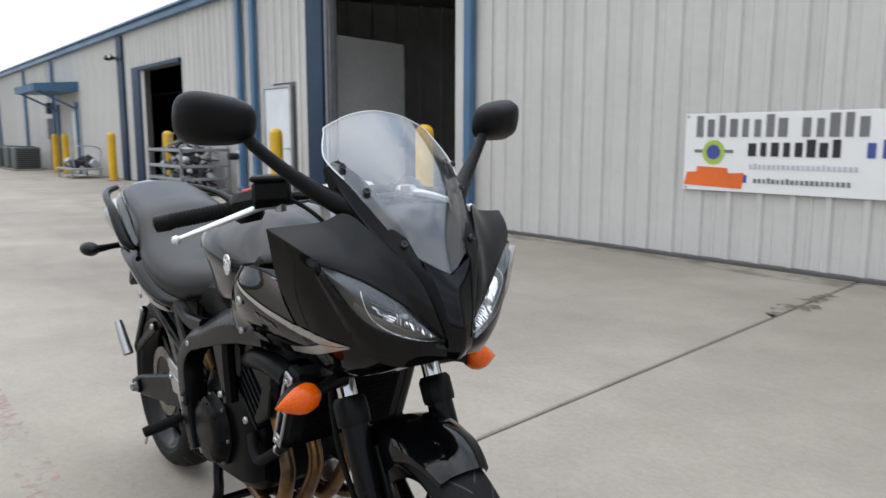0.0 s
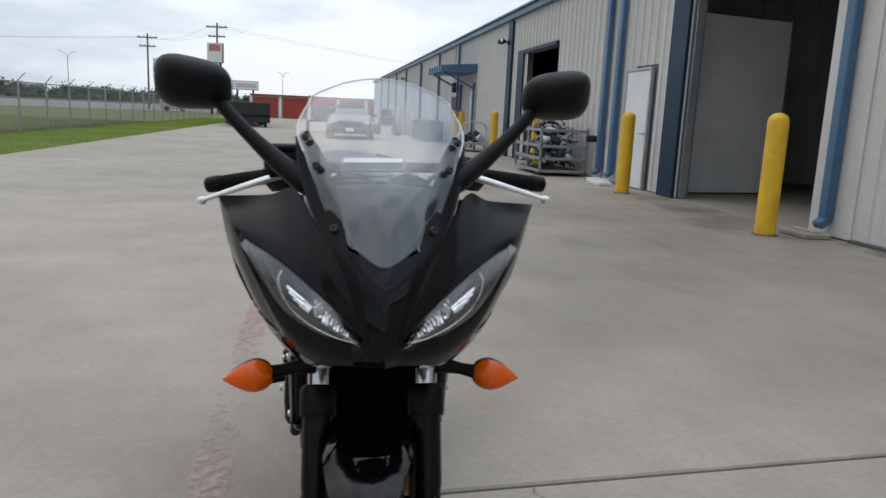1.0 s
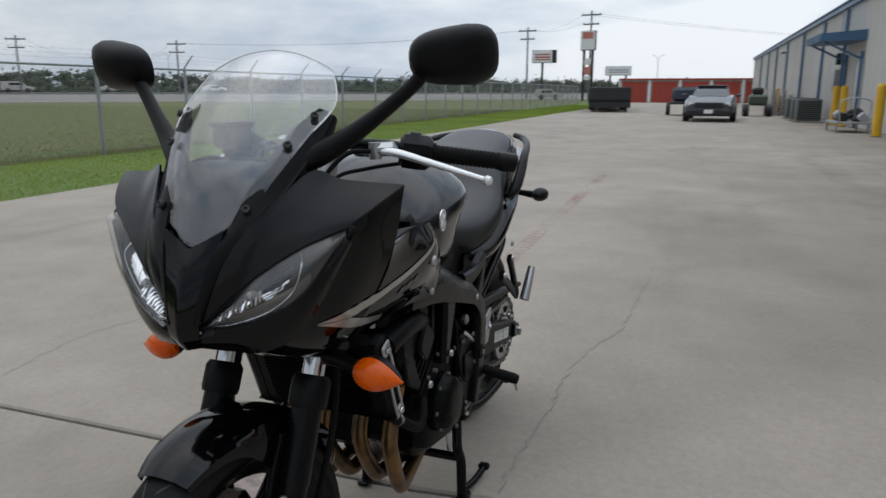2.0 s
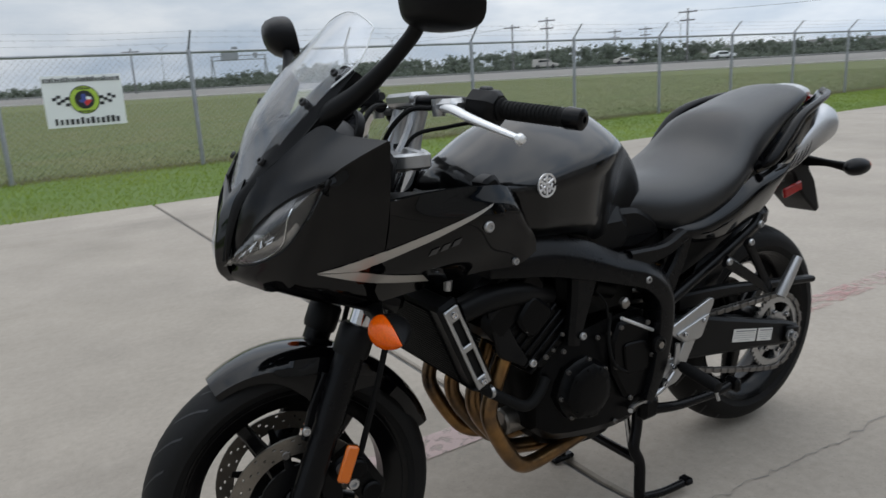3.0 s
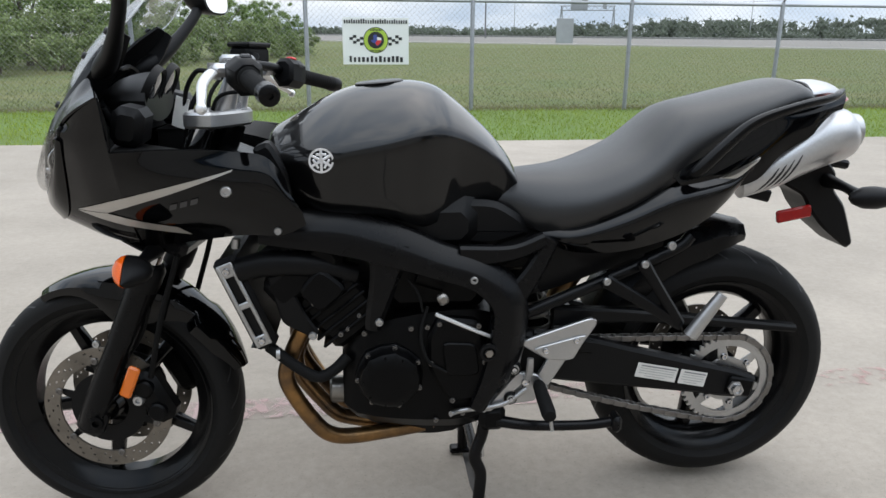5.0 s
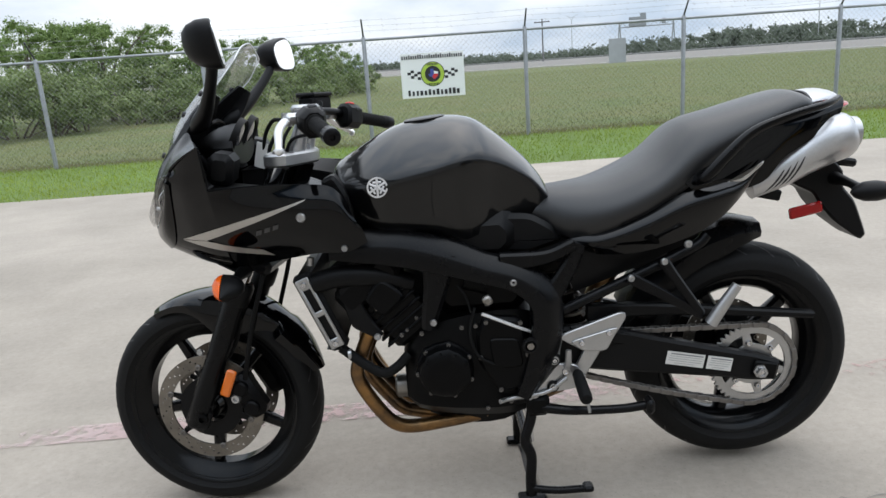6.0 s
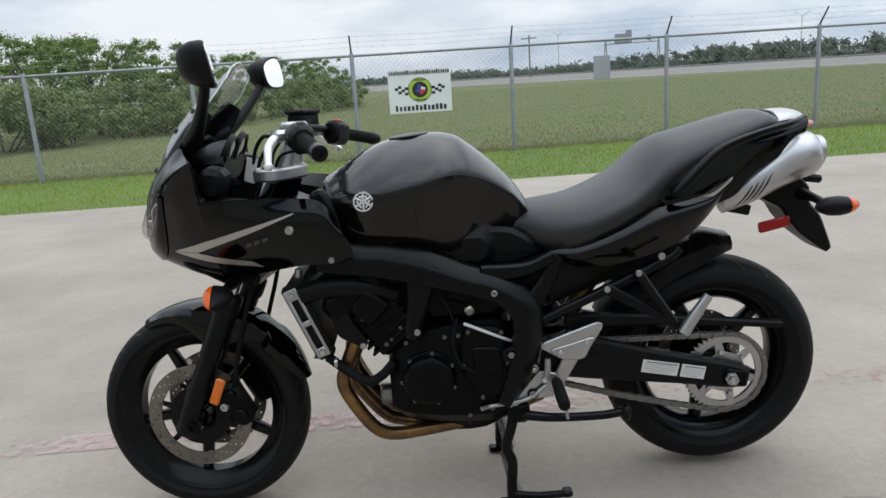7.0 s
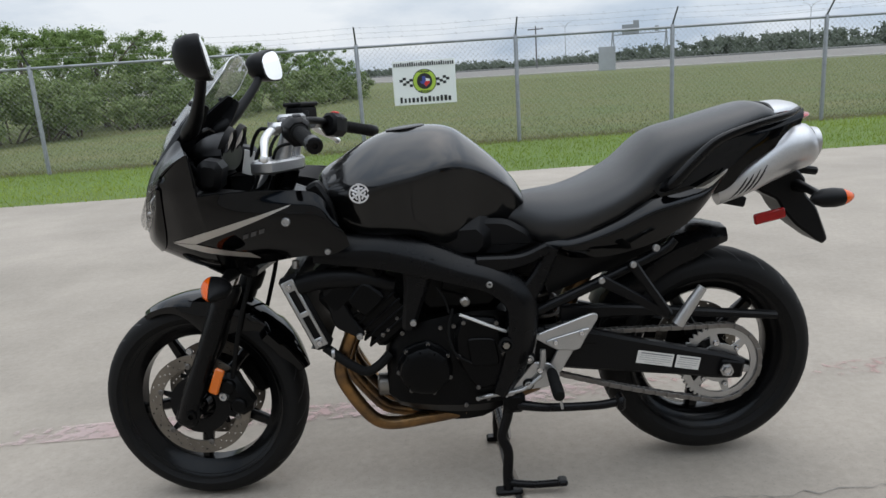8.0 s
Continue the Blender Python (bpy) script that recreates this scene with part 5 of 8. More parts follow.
def flat_trailer():
    """A long low black trailer with stake sides, down on its frame beside the lawn."""
    o = thing("flatbed_trailer", "long low black flatbed trailer with stake sides on the concrete", "trailer", pose(-46.2, -4.75, 0, 0, 0, 8.2 + 180))
    part("deck", box((0, 0, 0.62), (12.2, 2.2, 0.2), 0.02), M_TRAIL, o)
    part("chassis", box((0, 0, 0.40), (11.6, 1.2, 0.3), 0.02), M_TRAIL, o)
    for x in (-6.05, 6.05):
        part("end_board", box((x, 0, 0.80), (0.1, 2.2, 1.1), 0.02), M_TRAIL, o)
    for k in range(10):
        for y in (-1.08, 1.08):
            part("stake", box((-5.9 + 1.31 * k, y, 0.85), (0.10, 0.08, 1.1), 0.008), M_TRAIL, o)
    for y in (-1.08, 1.08):
        for z in (0.78, 1.02, 1.28):
            part("side_rail", box((0, y, z), (12.1, 0.06, 0.16), 0.008), M_TRAIL, o)
    for x in (-5.4, 5.4):
        for y in (-0.9, 0.9):
            part("leg", box((x, y, 0.25), (0.16, 0.16, 0.5), 0.01), M_TRAIL, o)
    for x in (-1.2, 0.0, 1.2):
        for y in (-0.98, 0.98):
            w = part("wheel", lathe([(0.22, -0.1), (0.4, -0.12), (0.42, 0), (0.4, 0.12), (0.22, 0.1)], 20, (x, y, 0.42), closed=True), M_DARKP, o)
            part("hub", lathe([(0.21, -0.08), (0.2, 0.06), (0.05, 0.08)], 16, (x, y, 0.42)), M_ARM, w)
    part("load", box((1.5, 0, 1.05), (7, 1.7, 0.7), 0.1), M_DARKP, o)


flat_trailer()


def coupe():
    """A parked silver car that faces the yard."""
    o = thing("parked_car", "silver coupe with a dark front end parked on the concrete", "car", pose(-30.4, 1.25, 0, 0, 0, -3))
    sec = [(2.35, 0.62, 0.35, 0.60), (2.25, 0.86, 0.30, 0.72), (1.4, 0.93, 0.28, 0.93), (0.6, 0.94, 0.27, 0.98), (-0.9, 0.95, 0.27, 1.0), (-1.8, 0.93, 0.3, 0.98), (-2.3, 0.85, 0.4, 0.92)]
    rings = []
    for x, w, z0, z1 in sec:
        rings.append([(x, -w * 0.9, z0), (x, -w, z0 + 0.12), (x, -w, z1 - 0.16), (x, -w * 0.86, z1), (x, 0, z1 + 0.03), (x, w * 0.86, z1), (x, w, z1 - 0.16), (x, w, z0 + 0.12), (x, w * 0.9, z0)])
    part("body", smooth_loft(rings, 20), M_CARP, o)
    cab_r = [[(0.95, -0.72, 0.96), (0.95, 0.72, 0.96), (0.95, 0.71, 0.97), (0.95, -0.71, 0.97)], [(0.1, -0.66, 0.97), (0.1, 0.66, 0.97), (0.1, 0.56, 1.34), (0.1, -0.56, 1.34)],
             [(-0.7, -0.66, 0.97), (-0.7, 0.66, 0.97), (-0.7, 0.56, 1.38), (-0.7, -0.56, 1.38)], [(-1.8, -0.7, 0.97), (-1.8, 0.7, 0.97), (-1.8, 0.66, 1.0), (-1.8, -0.66, 1.0)]]
    part("glasshouse", loft(cab_r), M_CARG, o)
    part("roof", box((-0.35, 0, 1.375), (0.9, 1.12, 0.05), 0.02), M_CARP, o)
    part("grille", box((2.32, 0, 0.64), (0.12, 1.05, 0.2), 0.03), M_DARKP, o)
    part("bumper", box((2.3, 0, 0.36), (0.2, 1.66, 0.26), 0.06), M_DARKP, o)
    part("plate", box((2.42, 0, 0.40), (0.02, 0.32, 0.14), 0.005), M_SIGN, o)
    for y in (-0.68, 0.68):
        part("headlight", lathe([(0.1, 0.0), (0.09, 0.05), (0.03, 0.07)], 16, (2.27, y, 0.66), "x"), M_LAMPG, o)
        part("door_mirror", box((0.75, y * 1.5, 1.0), (0.12, 0.18, 0.12), 0.03), M_CARP, o)
    for x in (1.45, -1.35):
        for y in (-0.86, 0.86):
            w = part("wheel", lathe([(0.2, -0.1), (0.32, -0.11), (0.335, 0), (0.32, 0.11), (0.2, 0.1)], 22, (x, y, 0.335), closed=True), M_DARKP, o)
            part("rim", lathe([(0.2, -0.07), (0.2, 0.07), (0.05, 0.09)], 16, (x, y, 0.335)), M_GALV, w)


coupe()
ut = thing("utility_trailer", "small open trailer with a dark tarp behind the car", "trailer", pose(-36.5, 0.2, 0))
part("bed", box((0, 0, 0.6), (2.6, 1.5, 0.12), 0.02), M_TRAIL, ut)
part("tarp_load", box((0, 0, 1.0), (2.2, 1.35, 0.7), 0.15), M_TARP, ut)
for y in (-0.85, 0.85):
    part("wheel", lathe([(0.15, -0.08), (0.3, -0.09), (0.31, 0), (0.3, 0.09), (0.15, 0.08)], 18, (0, y, 0.31), closed=True), M_DARKP, ut)
gm = thing("yard_machine", "green yard machine with dark wheels parked by the pallets", "machine", pose(-36.5, 3.4, 0))
part("body", box((0, 0, 0.75), (1.5, 0.8, 0.5), 0.1), M_GREEN, gm)
part("seat", box((-0.3, 0, 1.15), (0.5, 0.5, 0.35), 0.08), M_DARKP, gm)
for x in (-0.6, 0.6):
    for y in (-0.5, 0.5):
        part("wheel", lathe([(0.1, -0.1), (0.27, -0.11), (0.28, 0), (0.27, 0.11), (0.1, 0.1)], 16, (x, y, 0.28), closed=True), M_DARKP, gm)


# ---- the motorcycle ----
M_GLOSS = mat("black_gloss_paint", (0.0015, 0.0015, 0.0018), 0.06, var=0.1, big=3, fine=900, bump=0.0, rvar=0.02, spec=0.27)
M_TANK = mat("black_flake_paint", (0.003, 0.0031, 0.0034), 0.30, 0.0, var=0.1, big=3, fine=900, bump=0.0, rvar=0.02, coat=1.0, spec=0.08)
M_TANK.node_tree.nodes["Principled BSDF"].inputs["Coat IOR"].default_value = 1.39
M_SATIN = mat("black_satin_paint", (0.003, 0.003, 0.0034), 0.27, var=0.1, big=5, fine=300, bump=0.02, rvar=0.05, spec=0.16)
M_BLKP = mat("black_moulded_plastic", (0.0045, 0.0045, 0.0048), 0.42, var=0.12, big=8, fine=500, bump=0.02, dist=0.0004, spec=0.14)
M_RUBBER = mat("grip_rubber", (0.005, 0.005, 0.005), 0.7, var=0.15, big=10, fine=300, bump=0.2, spec=0.14)
M_TYRE = mat("tyre_rubber", (0.0045, 0.0045, 0.0048), 0.62, var=0.2, big=7, fine=160, bump=0.15, tint=(0.008, 0.0078, 0.0075), spec=0.16)
M_SEAT = mat("seat_vinyl", (0.0105, 0.0105, 0.011), 0.33, spec=0.48, var=0.12, big=4, fine=900, bump=0.25, dist=0.0008)
M_ENG = mat("engine_black", (0.0022, 0.0022, 0.0024), 0.34, var=0.2, big=9, fine=250, bump=0.08, spec=0.1)
M_RIM = mat("rim_black", (0.003, 0.003, 0.0033), 0.18, var=0.1, big=6, bump=0.02, spec=0.2)
M_ALU = mat("brushed_aluminium", (0.43, 0.43, 0.43), 0.34, 0.9, var=0.08, big=8, fine=300, bump=0.03)
M_CHROME = mat("chrome", (0.58, 0.58, 0.59), 0.12, 1.0, var=0.03, bump=0)
M_SILENCER = mat("satin_silver", (0.50, 0.50, 0.505), 0.36, 0.85, var=0.08, big=9, fine=200, bump=0.03)
M_LEVER = mat("silver_lever", (0.78, 0.78, 0.77), 0.35, 0.5, var=0.05, bump=0)
M_HEADER = mat("heat_tinted_steel", (0.23, 0.125, 0.045), 0.32, 0.9, var=0.3, big=9, fine=60, bump=0.05, tint=(0.055, 0.044, 0.036))
M_DISC = mat("brake_steel", (0.25, 0.235, 0.215), 0.36, 0.9, var=0.15, big=12, fine=400, bump=0.04)
M_ROTOR = mat("rotor_steel", (0.175, 0.158, 0.136), 0.42, 0.85, var=0.2, big=14, fine=420, bump=0.05)
M_CHAIN = mat("chain_steel", (0.17, 0.16, 0.15), 0.45, 0.8, var=0.2, fine=200)
M_STRIPE = mat("silver_stripe", (0.42, 0.40, 0.37), 0.35, 0.5, var=0.06, bump=0, coat=0.5)
M_GHOST = mat("dark_grey_lettering", (0.022, 0.022, 0.024), 0.3, bump=0, coat=0.4)
M_EMBLEM = mat("polished_emblem", (0.82, 0.82, 0.83), 0.2, 0.6, var=0.03, bump=0)
M_LENSO = mat("orange_lens", (0.58, 0.066, 0.001), 0.14, var=0.25, big=45, fine=260, bump=0.12, coat=0.1, dist=0.001, tint=(0.76, 0.122, 0.002), spec=0.3)
M_LENSR = mat("red_lens", (0.30, 0.006, 0.006), 0.2, var=0.15, big=30, fine=260, bump=0.1, coat=0.15, spec=0.3, dist=0.001)
M_AMBER = mat("amber_reflector", (0.62, 0.13, 0.003), 0.2, var=0.06, fine=500, bump=0.3, coat=0.4, dist=0.0008)
M_PAPER = mat("paper_label", (0.62, 0.61, 0.58), 0.6, var=0.05, bump=0)
M_REFLECT = mat("lamp_reflector", (0.80, 0.81, 0.82), 0.07, 1.0, var=0.03, bump=0, rvar=0.02)
M_BEZEL = mat("lamp_bezel", (0.34, 0.33, 0.32), 0.28, 0.6, var=0.05, bump=0)
M_SMOKE = mat("lamp_housing", (0.13, 0.13, 0.133), 0.30, 0.4, var=0.05, bump=0)
M_REDSW = mat("red_switch", (0.60, 0.02, 0.02), 0.35, bump=0)
M_POD = mat("smooth_dark_housing", (0.010, 0.010, 0.0105), 0.5, var=0.1, big=6, bump=0.0, spec=0.3)
M_NOSE = mat("black_fairing_paint", (0.003, 0.003, 0.0034), 0.22, var=0.08, big=5, bump=0.0, rvar=0.04, spec=0.26)
M_GAUGE = mat("gauge_glass", (0.03, 0.03, 0.032), 0.04, var=0.0, bump=0, rvar=0, spec=0.9)
M_MIRROR = mat("mirror_glass", (0.92, 0.93, 0.94), 0.03, 1.0, var=0.0, bump=0, rvar=0.0)
M_SCREEN = clear("screen_plastic", (0.975, 0.985, 1.0), 0.06, 1.95, 0.04)
M_LENS = clear("lamp_lens", (0.95, 0.95, 0.95), 0.08, 1.6)

BIKE_YAW, STEER_DEG = -1.4, -6.2
bike = thing("motorcycle", "black sport touring motorcycle with half fairing on its centre stand", "motorcycle", pose(0, -0.001, 0, 0, 0, BIKE_YAW))
FW, RW = Vector((0.734, 0, 0.2910)), Vector((-0.709, 0, 0.323))
RT = RW + Vector((0.004, -0.032, -0.003))  # middle of the rear tyre
AXIS = Vector((-0.40, 0, 0.917)).normalized()
HEAD = Vector((0.415, 0, 0.97))
STEER = Matrix.Translation(HEAD) @ Matrix.Rotation(radians(STEER_DEG), 4, AXIS) @ Matrix.Translation(-HEAD)


def bp(name, geo, material, label="", parent=None, angle=38):
    return part(name, geo, material, parent or bike, label, angle)


def fp(name, geo, material, label="", parent=None, angle=38):
    """A part that turns with the bars."""
    return part(name, geo.tf(STEER), material, parent or bike, label, angle)


def pair(make, name, geo, material, label="", parent=None, angle=38):
    """The left part and its mirror image as two meshes."""
    other = geo.flip()
    a = make(name, geo, material, label, parent, angle)
    b = make(name, other, material, label, parent, angle)
    return a, b


# wheels
def tyre(c, r, w, rim):
    prof = []
    for k in range(17):
        a = math.pi * k / 16
        s = math.cos(a)
        prof.append((r - 0.42 * w * (1 - math.sin(a) ** 0.75) * 0.9, s * w / 2))
    prof += [(rim + 0.02, -w * 0.46), (rim, -w * 0.40), (rim - 0.004, -w * 0.3), (rim - 0.004, w * 0.3), (rim, w * 0.40), (rim + 0.02, w * 0.46)]
    return lathe(prof, 72, c, closed=True)


def tread(c, r, w, n, seed):
    """Curved grooves across the tread, as thin dark inlays."""
    g = Geo()
    for k in range(n):
        a0 = 2 * math.pi * k / n
        for s in (-1, 1):
            path = []
            for j in range(5):
                t = j / 4
                y = s * w * (0.06 + 0.36 * t)
                rr = r - 0.42 * w * 0.9 * (1 - max(0.0, 1 - (2 * y / w) ** 2) ** 0.375) + 0.0006
                a = a0 + 0.22 * t + (0.5 * math.pi / n if s > 0 else 0)
                path.append((a, y, rr))
            n0 = len(g.v)
            for a, y, rr in path:
                for da in (-0.011, 0.011):
                    g.v.append(c + Vector((rr * math.cos(a + da), y, rr * math.sin(a + da))))
            g.f += [(n0 + 2 * j, n0 + 2 * j + 1, n0 + 2 * j + 3, n0 + 2 * j + 2) for j in range(4)]
    return g


def wheel_rim(c, r, w):
    g = lathe([(r, -w / 2), (r + 0.008, -w / 2 - 0.004), (r + 0.010, -w / 2 + 0.006), (r - 0.012, -w / 2 + 0.018), (r - 0.026, -w * 0.2), (r - 0.026, w * 0.2), (r - 0.012, w / 2 - 0.018), (r + 0.010, w / 2 - 0.006),
               (r + 0.008, w / 2 + 0.004), (r, w / 2), (r - 0.022, w / 2 - 0.02), (r - 0.036, w * 0.2), (r - 0.036, -w * 0.2), (r - 0.022, -w / 2 + 0.02)], 64, c, closed=True)
    return g


def spoke(c, a, r0, r1, w0, w1, th):
    d, s = Vector((math.cos(a), 0, math.sin(a))), Vector((-math.sin(a), 0, math.cos(a)))
    rings = []
    for k in range(6):
        t = k / 5
        rr, ww, tt = r0 + (r1 - r0) * t, w0 + (w1 - w0) * t ** 0.8, th * (1 - 0.35 * t)
        o = c + d * rr
        rings.append([o + s * x + Vector((0, y, 0)) for x, y in ((-ww, -tt * 0.5), (-ww * 0.6, -tt), (ww * 0.6, -tt), (ww, -tt * 0.5), (ww, tt * 0.5), (ww * 0.6, tt), (-ww * 0.6, tt), (-ww, tt * 0.5))])
    return loft(rings)


def disc(c, r0, r1, y, th, n=132, rows=9):
    """A brake disc ring with drilled holes."""
    g = Geo()
    for side in (0, 1):
        for j in range(rows + 1):
            for k in range(n):
                a, rr = 2 * math.pi * k / n, r0 + (r1 - r0) * j / rows
                g.v.append(Vector((c.x + rr * math.cos(a), y + (th if side else 0), c.z + rr * math.sin(a))))
    m = (rows + 1) * n
    hole = set()
    for k in range(n):
        step = k % 12
        if step in (0, 4, 8):
            hole.add((k, 1 + {0: 0, 4: 3, 8: 6}[step]))
        if step in (2, 6, 10):
            hole.add((k, 1 + {2: 5, 6: 1, 10: 3}[step]))
    for j in range(rows):
        for k in range(n):
            q = (k + 1) % n
            a, b, d, e = j * n + k, j * n + q, (j + 1) * n + q, (j + 1) * n + k
            if (k, j) in hole:
                for u, v in ((a, b), (b, d), (d, e), (e, a)):
                    g.f.append((u, v, v + m, u + m))
            else:
                g.f += [(a, b, d, e), (m + a, m + e, m + d, m + b)]
    for k in range(n):
        q = (k + 1) % n
        g.f += [(k, m + k, m + q, q), (rows * n + k, rows * n + q, m + rows * n + q, m + rows * n + k)]
    return g


def front_wheel():
    w = fp("front_wheel", lathe([(0.028, -0.075), (0.032, -0.05), (0.045, -0.04), (0.045, 0.04), (0.032, 0.05), (0.028, 0.075)], 24, FW), M_RIM, "black five-spoke front wheel")
    fp("tyre", tyre(FW, 0.2910, 0.118, 0.222), M_TYRE, "worn black road tyre", w)
    fp("tread_groove", tread(FW, 0.2910, 0.118, 26, 1), M_DARKP, "", w)
    fp("rim", wheel_rim(FW, 0.225, 0.098), M_RIM, "", w)
    for k in range(5):
        fp("spoke", spoke(FW, radians(-82 + 72 * k), 0.038, 0.196, 0.020, 0.013, 0.020), M_RIM, "", w)
    for y in (-1, 1):
        d = fp("brake_disc", disc(FW, 0.109, 0.145, 0.066 * y - 0.0025, 0.005), M_ROTOR, "drilled steel brake disc", w)
        car = lathe([(0.045, 0.060 * y), (0.085, 0.060 * y), (0.085, 0.066 * y), (0.045, 0.066 * y)], 30, FW, closed=True)
        for k in range(6):
            a = 2 * math.pi * k / 6 + 0.35
            fp("carrier_arm", spoke(FW + Vector((0, 0.063 * y, 0)), a, 0.082, 0.116, 0.010, 0.006, 0.003), M_BLKP, "", d)
        fp("disc_carrier", car, M_BLKP, "", d)
        for k in range(6):
            a = 2 * math.pi * k / 6 + 0.35
            p = FW + Vector((0.114 * math.cos(a), 0.069 * y, 0.114 * math.sin(a)))
            fp("bobbin", bolt(p, 0.0085, (0, y, 0), 0.003), M_CHAIN, "", d)


def rear_wheel():
    w = bp("rear_wheel", lathe([(0.03, -0.09), (0.035, -0.06), (0.055, -0.05), (0.055, 0.05), (0.035, 0.06), (0.03, 0.09)], 24, RW), M_RIM, "black five-spoke rear wheel")
    bp("tyre", tyre(RT, 0.306, 0.158, 0.217), M_TYRE, "wide black road tyre", w)
    bp("tread_groove", tread(RT, 0.306, 0.158, 24, 2), M_DARKP, "", w)
    bp("rim", wheel_rim(RT, 0.222, 0.135), M_RIM, "", w)
    for k in range(5):
        bp("spoke", spoke(RT, radians(72 * k + 63), 0.048, 0.196, 0.024, 0.016, 0.026), M_RIM, "", w)
    d = bp("brake_disc", disc(RW, 0.088, 0.122, -0.088, 0.005, 108, 9), M_ROTOR, "drilled steel brake disc", w)
    bp("disc_carrier", lathe([(0.03, -0.085), (0.09, -0.085), (0.09, -0.079), (0.03, -0.079)], 28, RW, closed=True), M_BLKP, "", d)
    # sprocket with teeth and windows
    n, r = 46, 0.108
    rim_g = Geo()
    pts = []
    for k in range(n * 4):
        a = 2 * math.pi * k / (n * 4)
        pts.append((a, r + (0.0045 if k % 4 in (1, 2) else -0.0035)))
    rings = []
    for rr, y in ((0.086, 0.0935), (0.086, 0.1005), (None, 0.1005), (None, 0.0935)):
        rings.append([RW + Vector(((rr or q) * math.cos(a), y, (rr or q) * math.sin(a))) for a, q in pts])
    rim_g = loft(rings + [rings[0]], cap=False)
    for k in range(6):
        rim_g.add(spoke(RW + Vector((0, 0.097, 0)), 2 * math.pi * k / 6 + 0.3, 0.045, 0.09, 0.015, 0.009, 0.0035))
    rim_g.add(lathe([(0.036, 0.0935), (0.056, 0.0935), (0.056, 0.1005), (0.036, 0.1005)], 30, RW, closed=True))
    s = bp("sprocket", rim_g, M_ALU, "silver toothed rear sprocket", w)
    for k in range(6):
        a = 2 * math.pi * k / 6 + 0.3
        bp("sprocket_bolt", bolt(RW + Vector((0.062 * math.cos(a), 0.1005, 0.062 * math.sin(a))), 0.008, h=0.008), M_CHROME, "", s)


front_wheel()
rear_wheel()

# chain, along both runs and round the sprocket
FS = Vector((-0.155, 0.097, 0.405))


def chain():
    pts = []
    th = math.atan2(FS.z - RW.z, FS.x - RW.x)
    for k in range(15):
        a = th + math.pi / 2 + math.pi * k / 14
        pts.append(RW + Vector((0.111 * math.cos(a), 0.097, 0.111 * math.sin(a))))
    for k in range(1, 34):
        a, b = RW + Vector((0.111 * math.cos(th - math.pi / 2), 0.097, 0.111 * math.sin(th - math.pi / 2))), FS + Vector((0.04 * math.cos(th - math.pi / 2), 0, 0.04 * math.sin(th - math.pi / 2)))
        p = a.lerp(b, k / 34)
        pts.append(p - Vector((0, 0, 0.012 * 4 * (k / 34) * (1 - k / 34))))
    for k in range(9):
        a = th - math.pi / 2 + math.pi * k / 8
        pts.append(FS + Vector((0.04 * math.cos(a), 0, 0.04 * math.sin(a))))
    a, b = FS + Vector((0.04 * math.cos(th + math.pi / 2), 0, 0.04 * math.sin(th + math.pi / 2))), pts[0]
    pts += [a.lerp(b, k / 34) for k in range(1, 34)]
    g = Geo()
    for i, p in enumerate(pts):
        q = pts[(i + 1) % len(pts)]
        d = (q - p)
        m = Matrix.Translation((p + q) / 2) @ Matrix.Rotation(-math.atan2(d.z, d.x), 4, "Y")
        wid = 0.011 if i % 2 else 0.007
        for s in (-1, 1):
            g.add(box((0, s * wid * 0.8, 0), (d.length + 0.008, 0.0022, 0.013), 0.0008).tf(m))
        g.add(lathe([(0.0045, -0.007), (0.0045, 0.007)], 8).tf(Matrix.Translation(p - Vector((0, 0.097, 0)) + Vector((0, 0.097, 0)))))
    return g


bp("chain", chain(), M_CHAIN, "dull steel drive chain")

# forks and front brake
FK = 0.104
fa, fb = Vector((FW.x + 0.022, FK, FW.z - 0.01)), Vector((0.462, FK, 0.93))


def along(t):
    return fa.lerp(fb, t)


pair(fp, "fork_lower", tube([along(-0.03), along(0.05), along(0.28), along(0.30), along(0.50)], [0.023, 0.029, 0.027, 0.029, 0.029], 18, 18), M_SATIN, "black fork lower leg")
pair(fp, "fork_seal", lathe([(0.034, 0), (0.036, 0.01), (0.036, 0.05), (0.030, 0.06)], 20, axis="z").tf(Matrix.Translation(along(0.475)) @ Vector((0, 0, 1)).rotation_difference(fb - fa).to_matrix().to_4x4()), M_BLKP)
pair(fp, "fork_tube", tube([along(0.44), along(1.0)], 0.0215, 18), M_CHROME, "bright fork tube")
pair(fp, "fork_cap", lathe([(0.024, 0), (0.024, 0.03), (0.017, 0.035), (0.012, 0.036)], 18, axis="z").tf(Matrix.Translation(along(1.0)) @ Vector((0, 0, 1)).rotation_difference(fb - fa).to_matrix().to_4x4()), M_ALU)
pair(fp, "axle_clamp", box(along(0.0) + Vector((-0.004, 0.002, -0.002)), (0.062, 0.04, 0.07), 0.014, Matrix.Rotation(radians(-24), 4, "Y")), M_SATIN)
pair(fp, "axle_cap", lathe([(0.016, 0.022), (0.015, 0.028), (0.008, 0.03), (0.007, 0.02)], 16, FW + Vector((0, 0.105, -0.008))), M_ENG)
fp("axle", tube([FW + Vector((0, -0.12, 0)), FW + Vector((0, 0.12, 0))], 0.012, 12), M_CHROME)


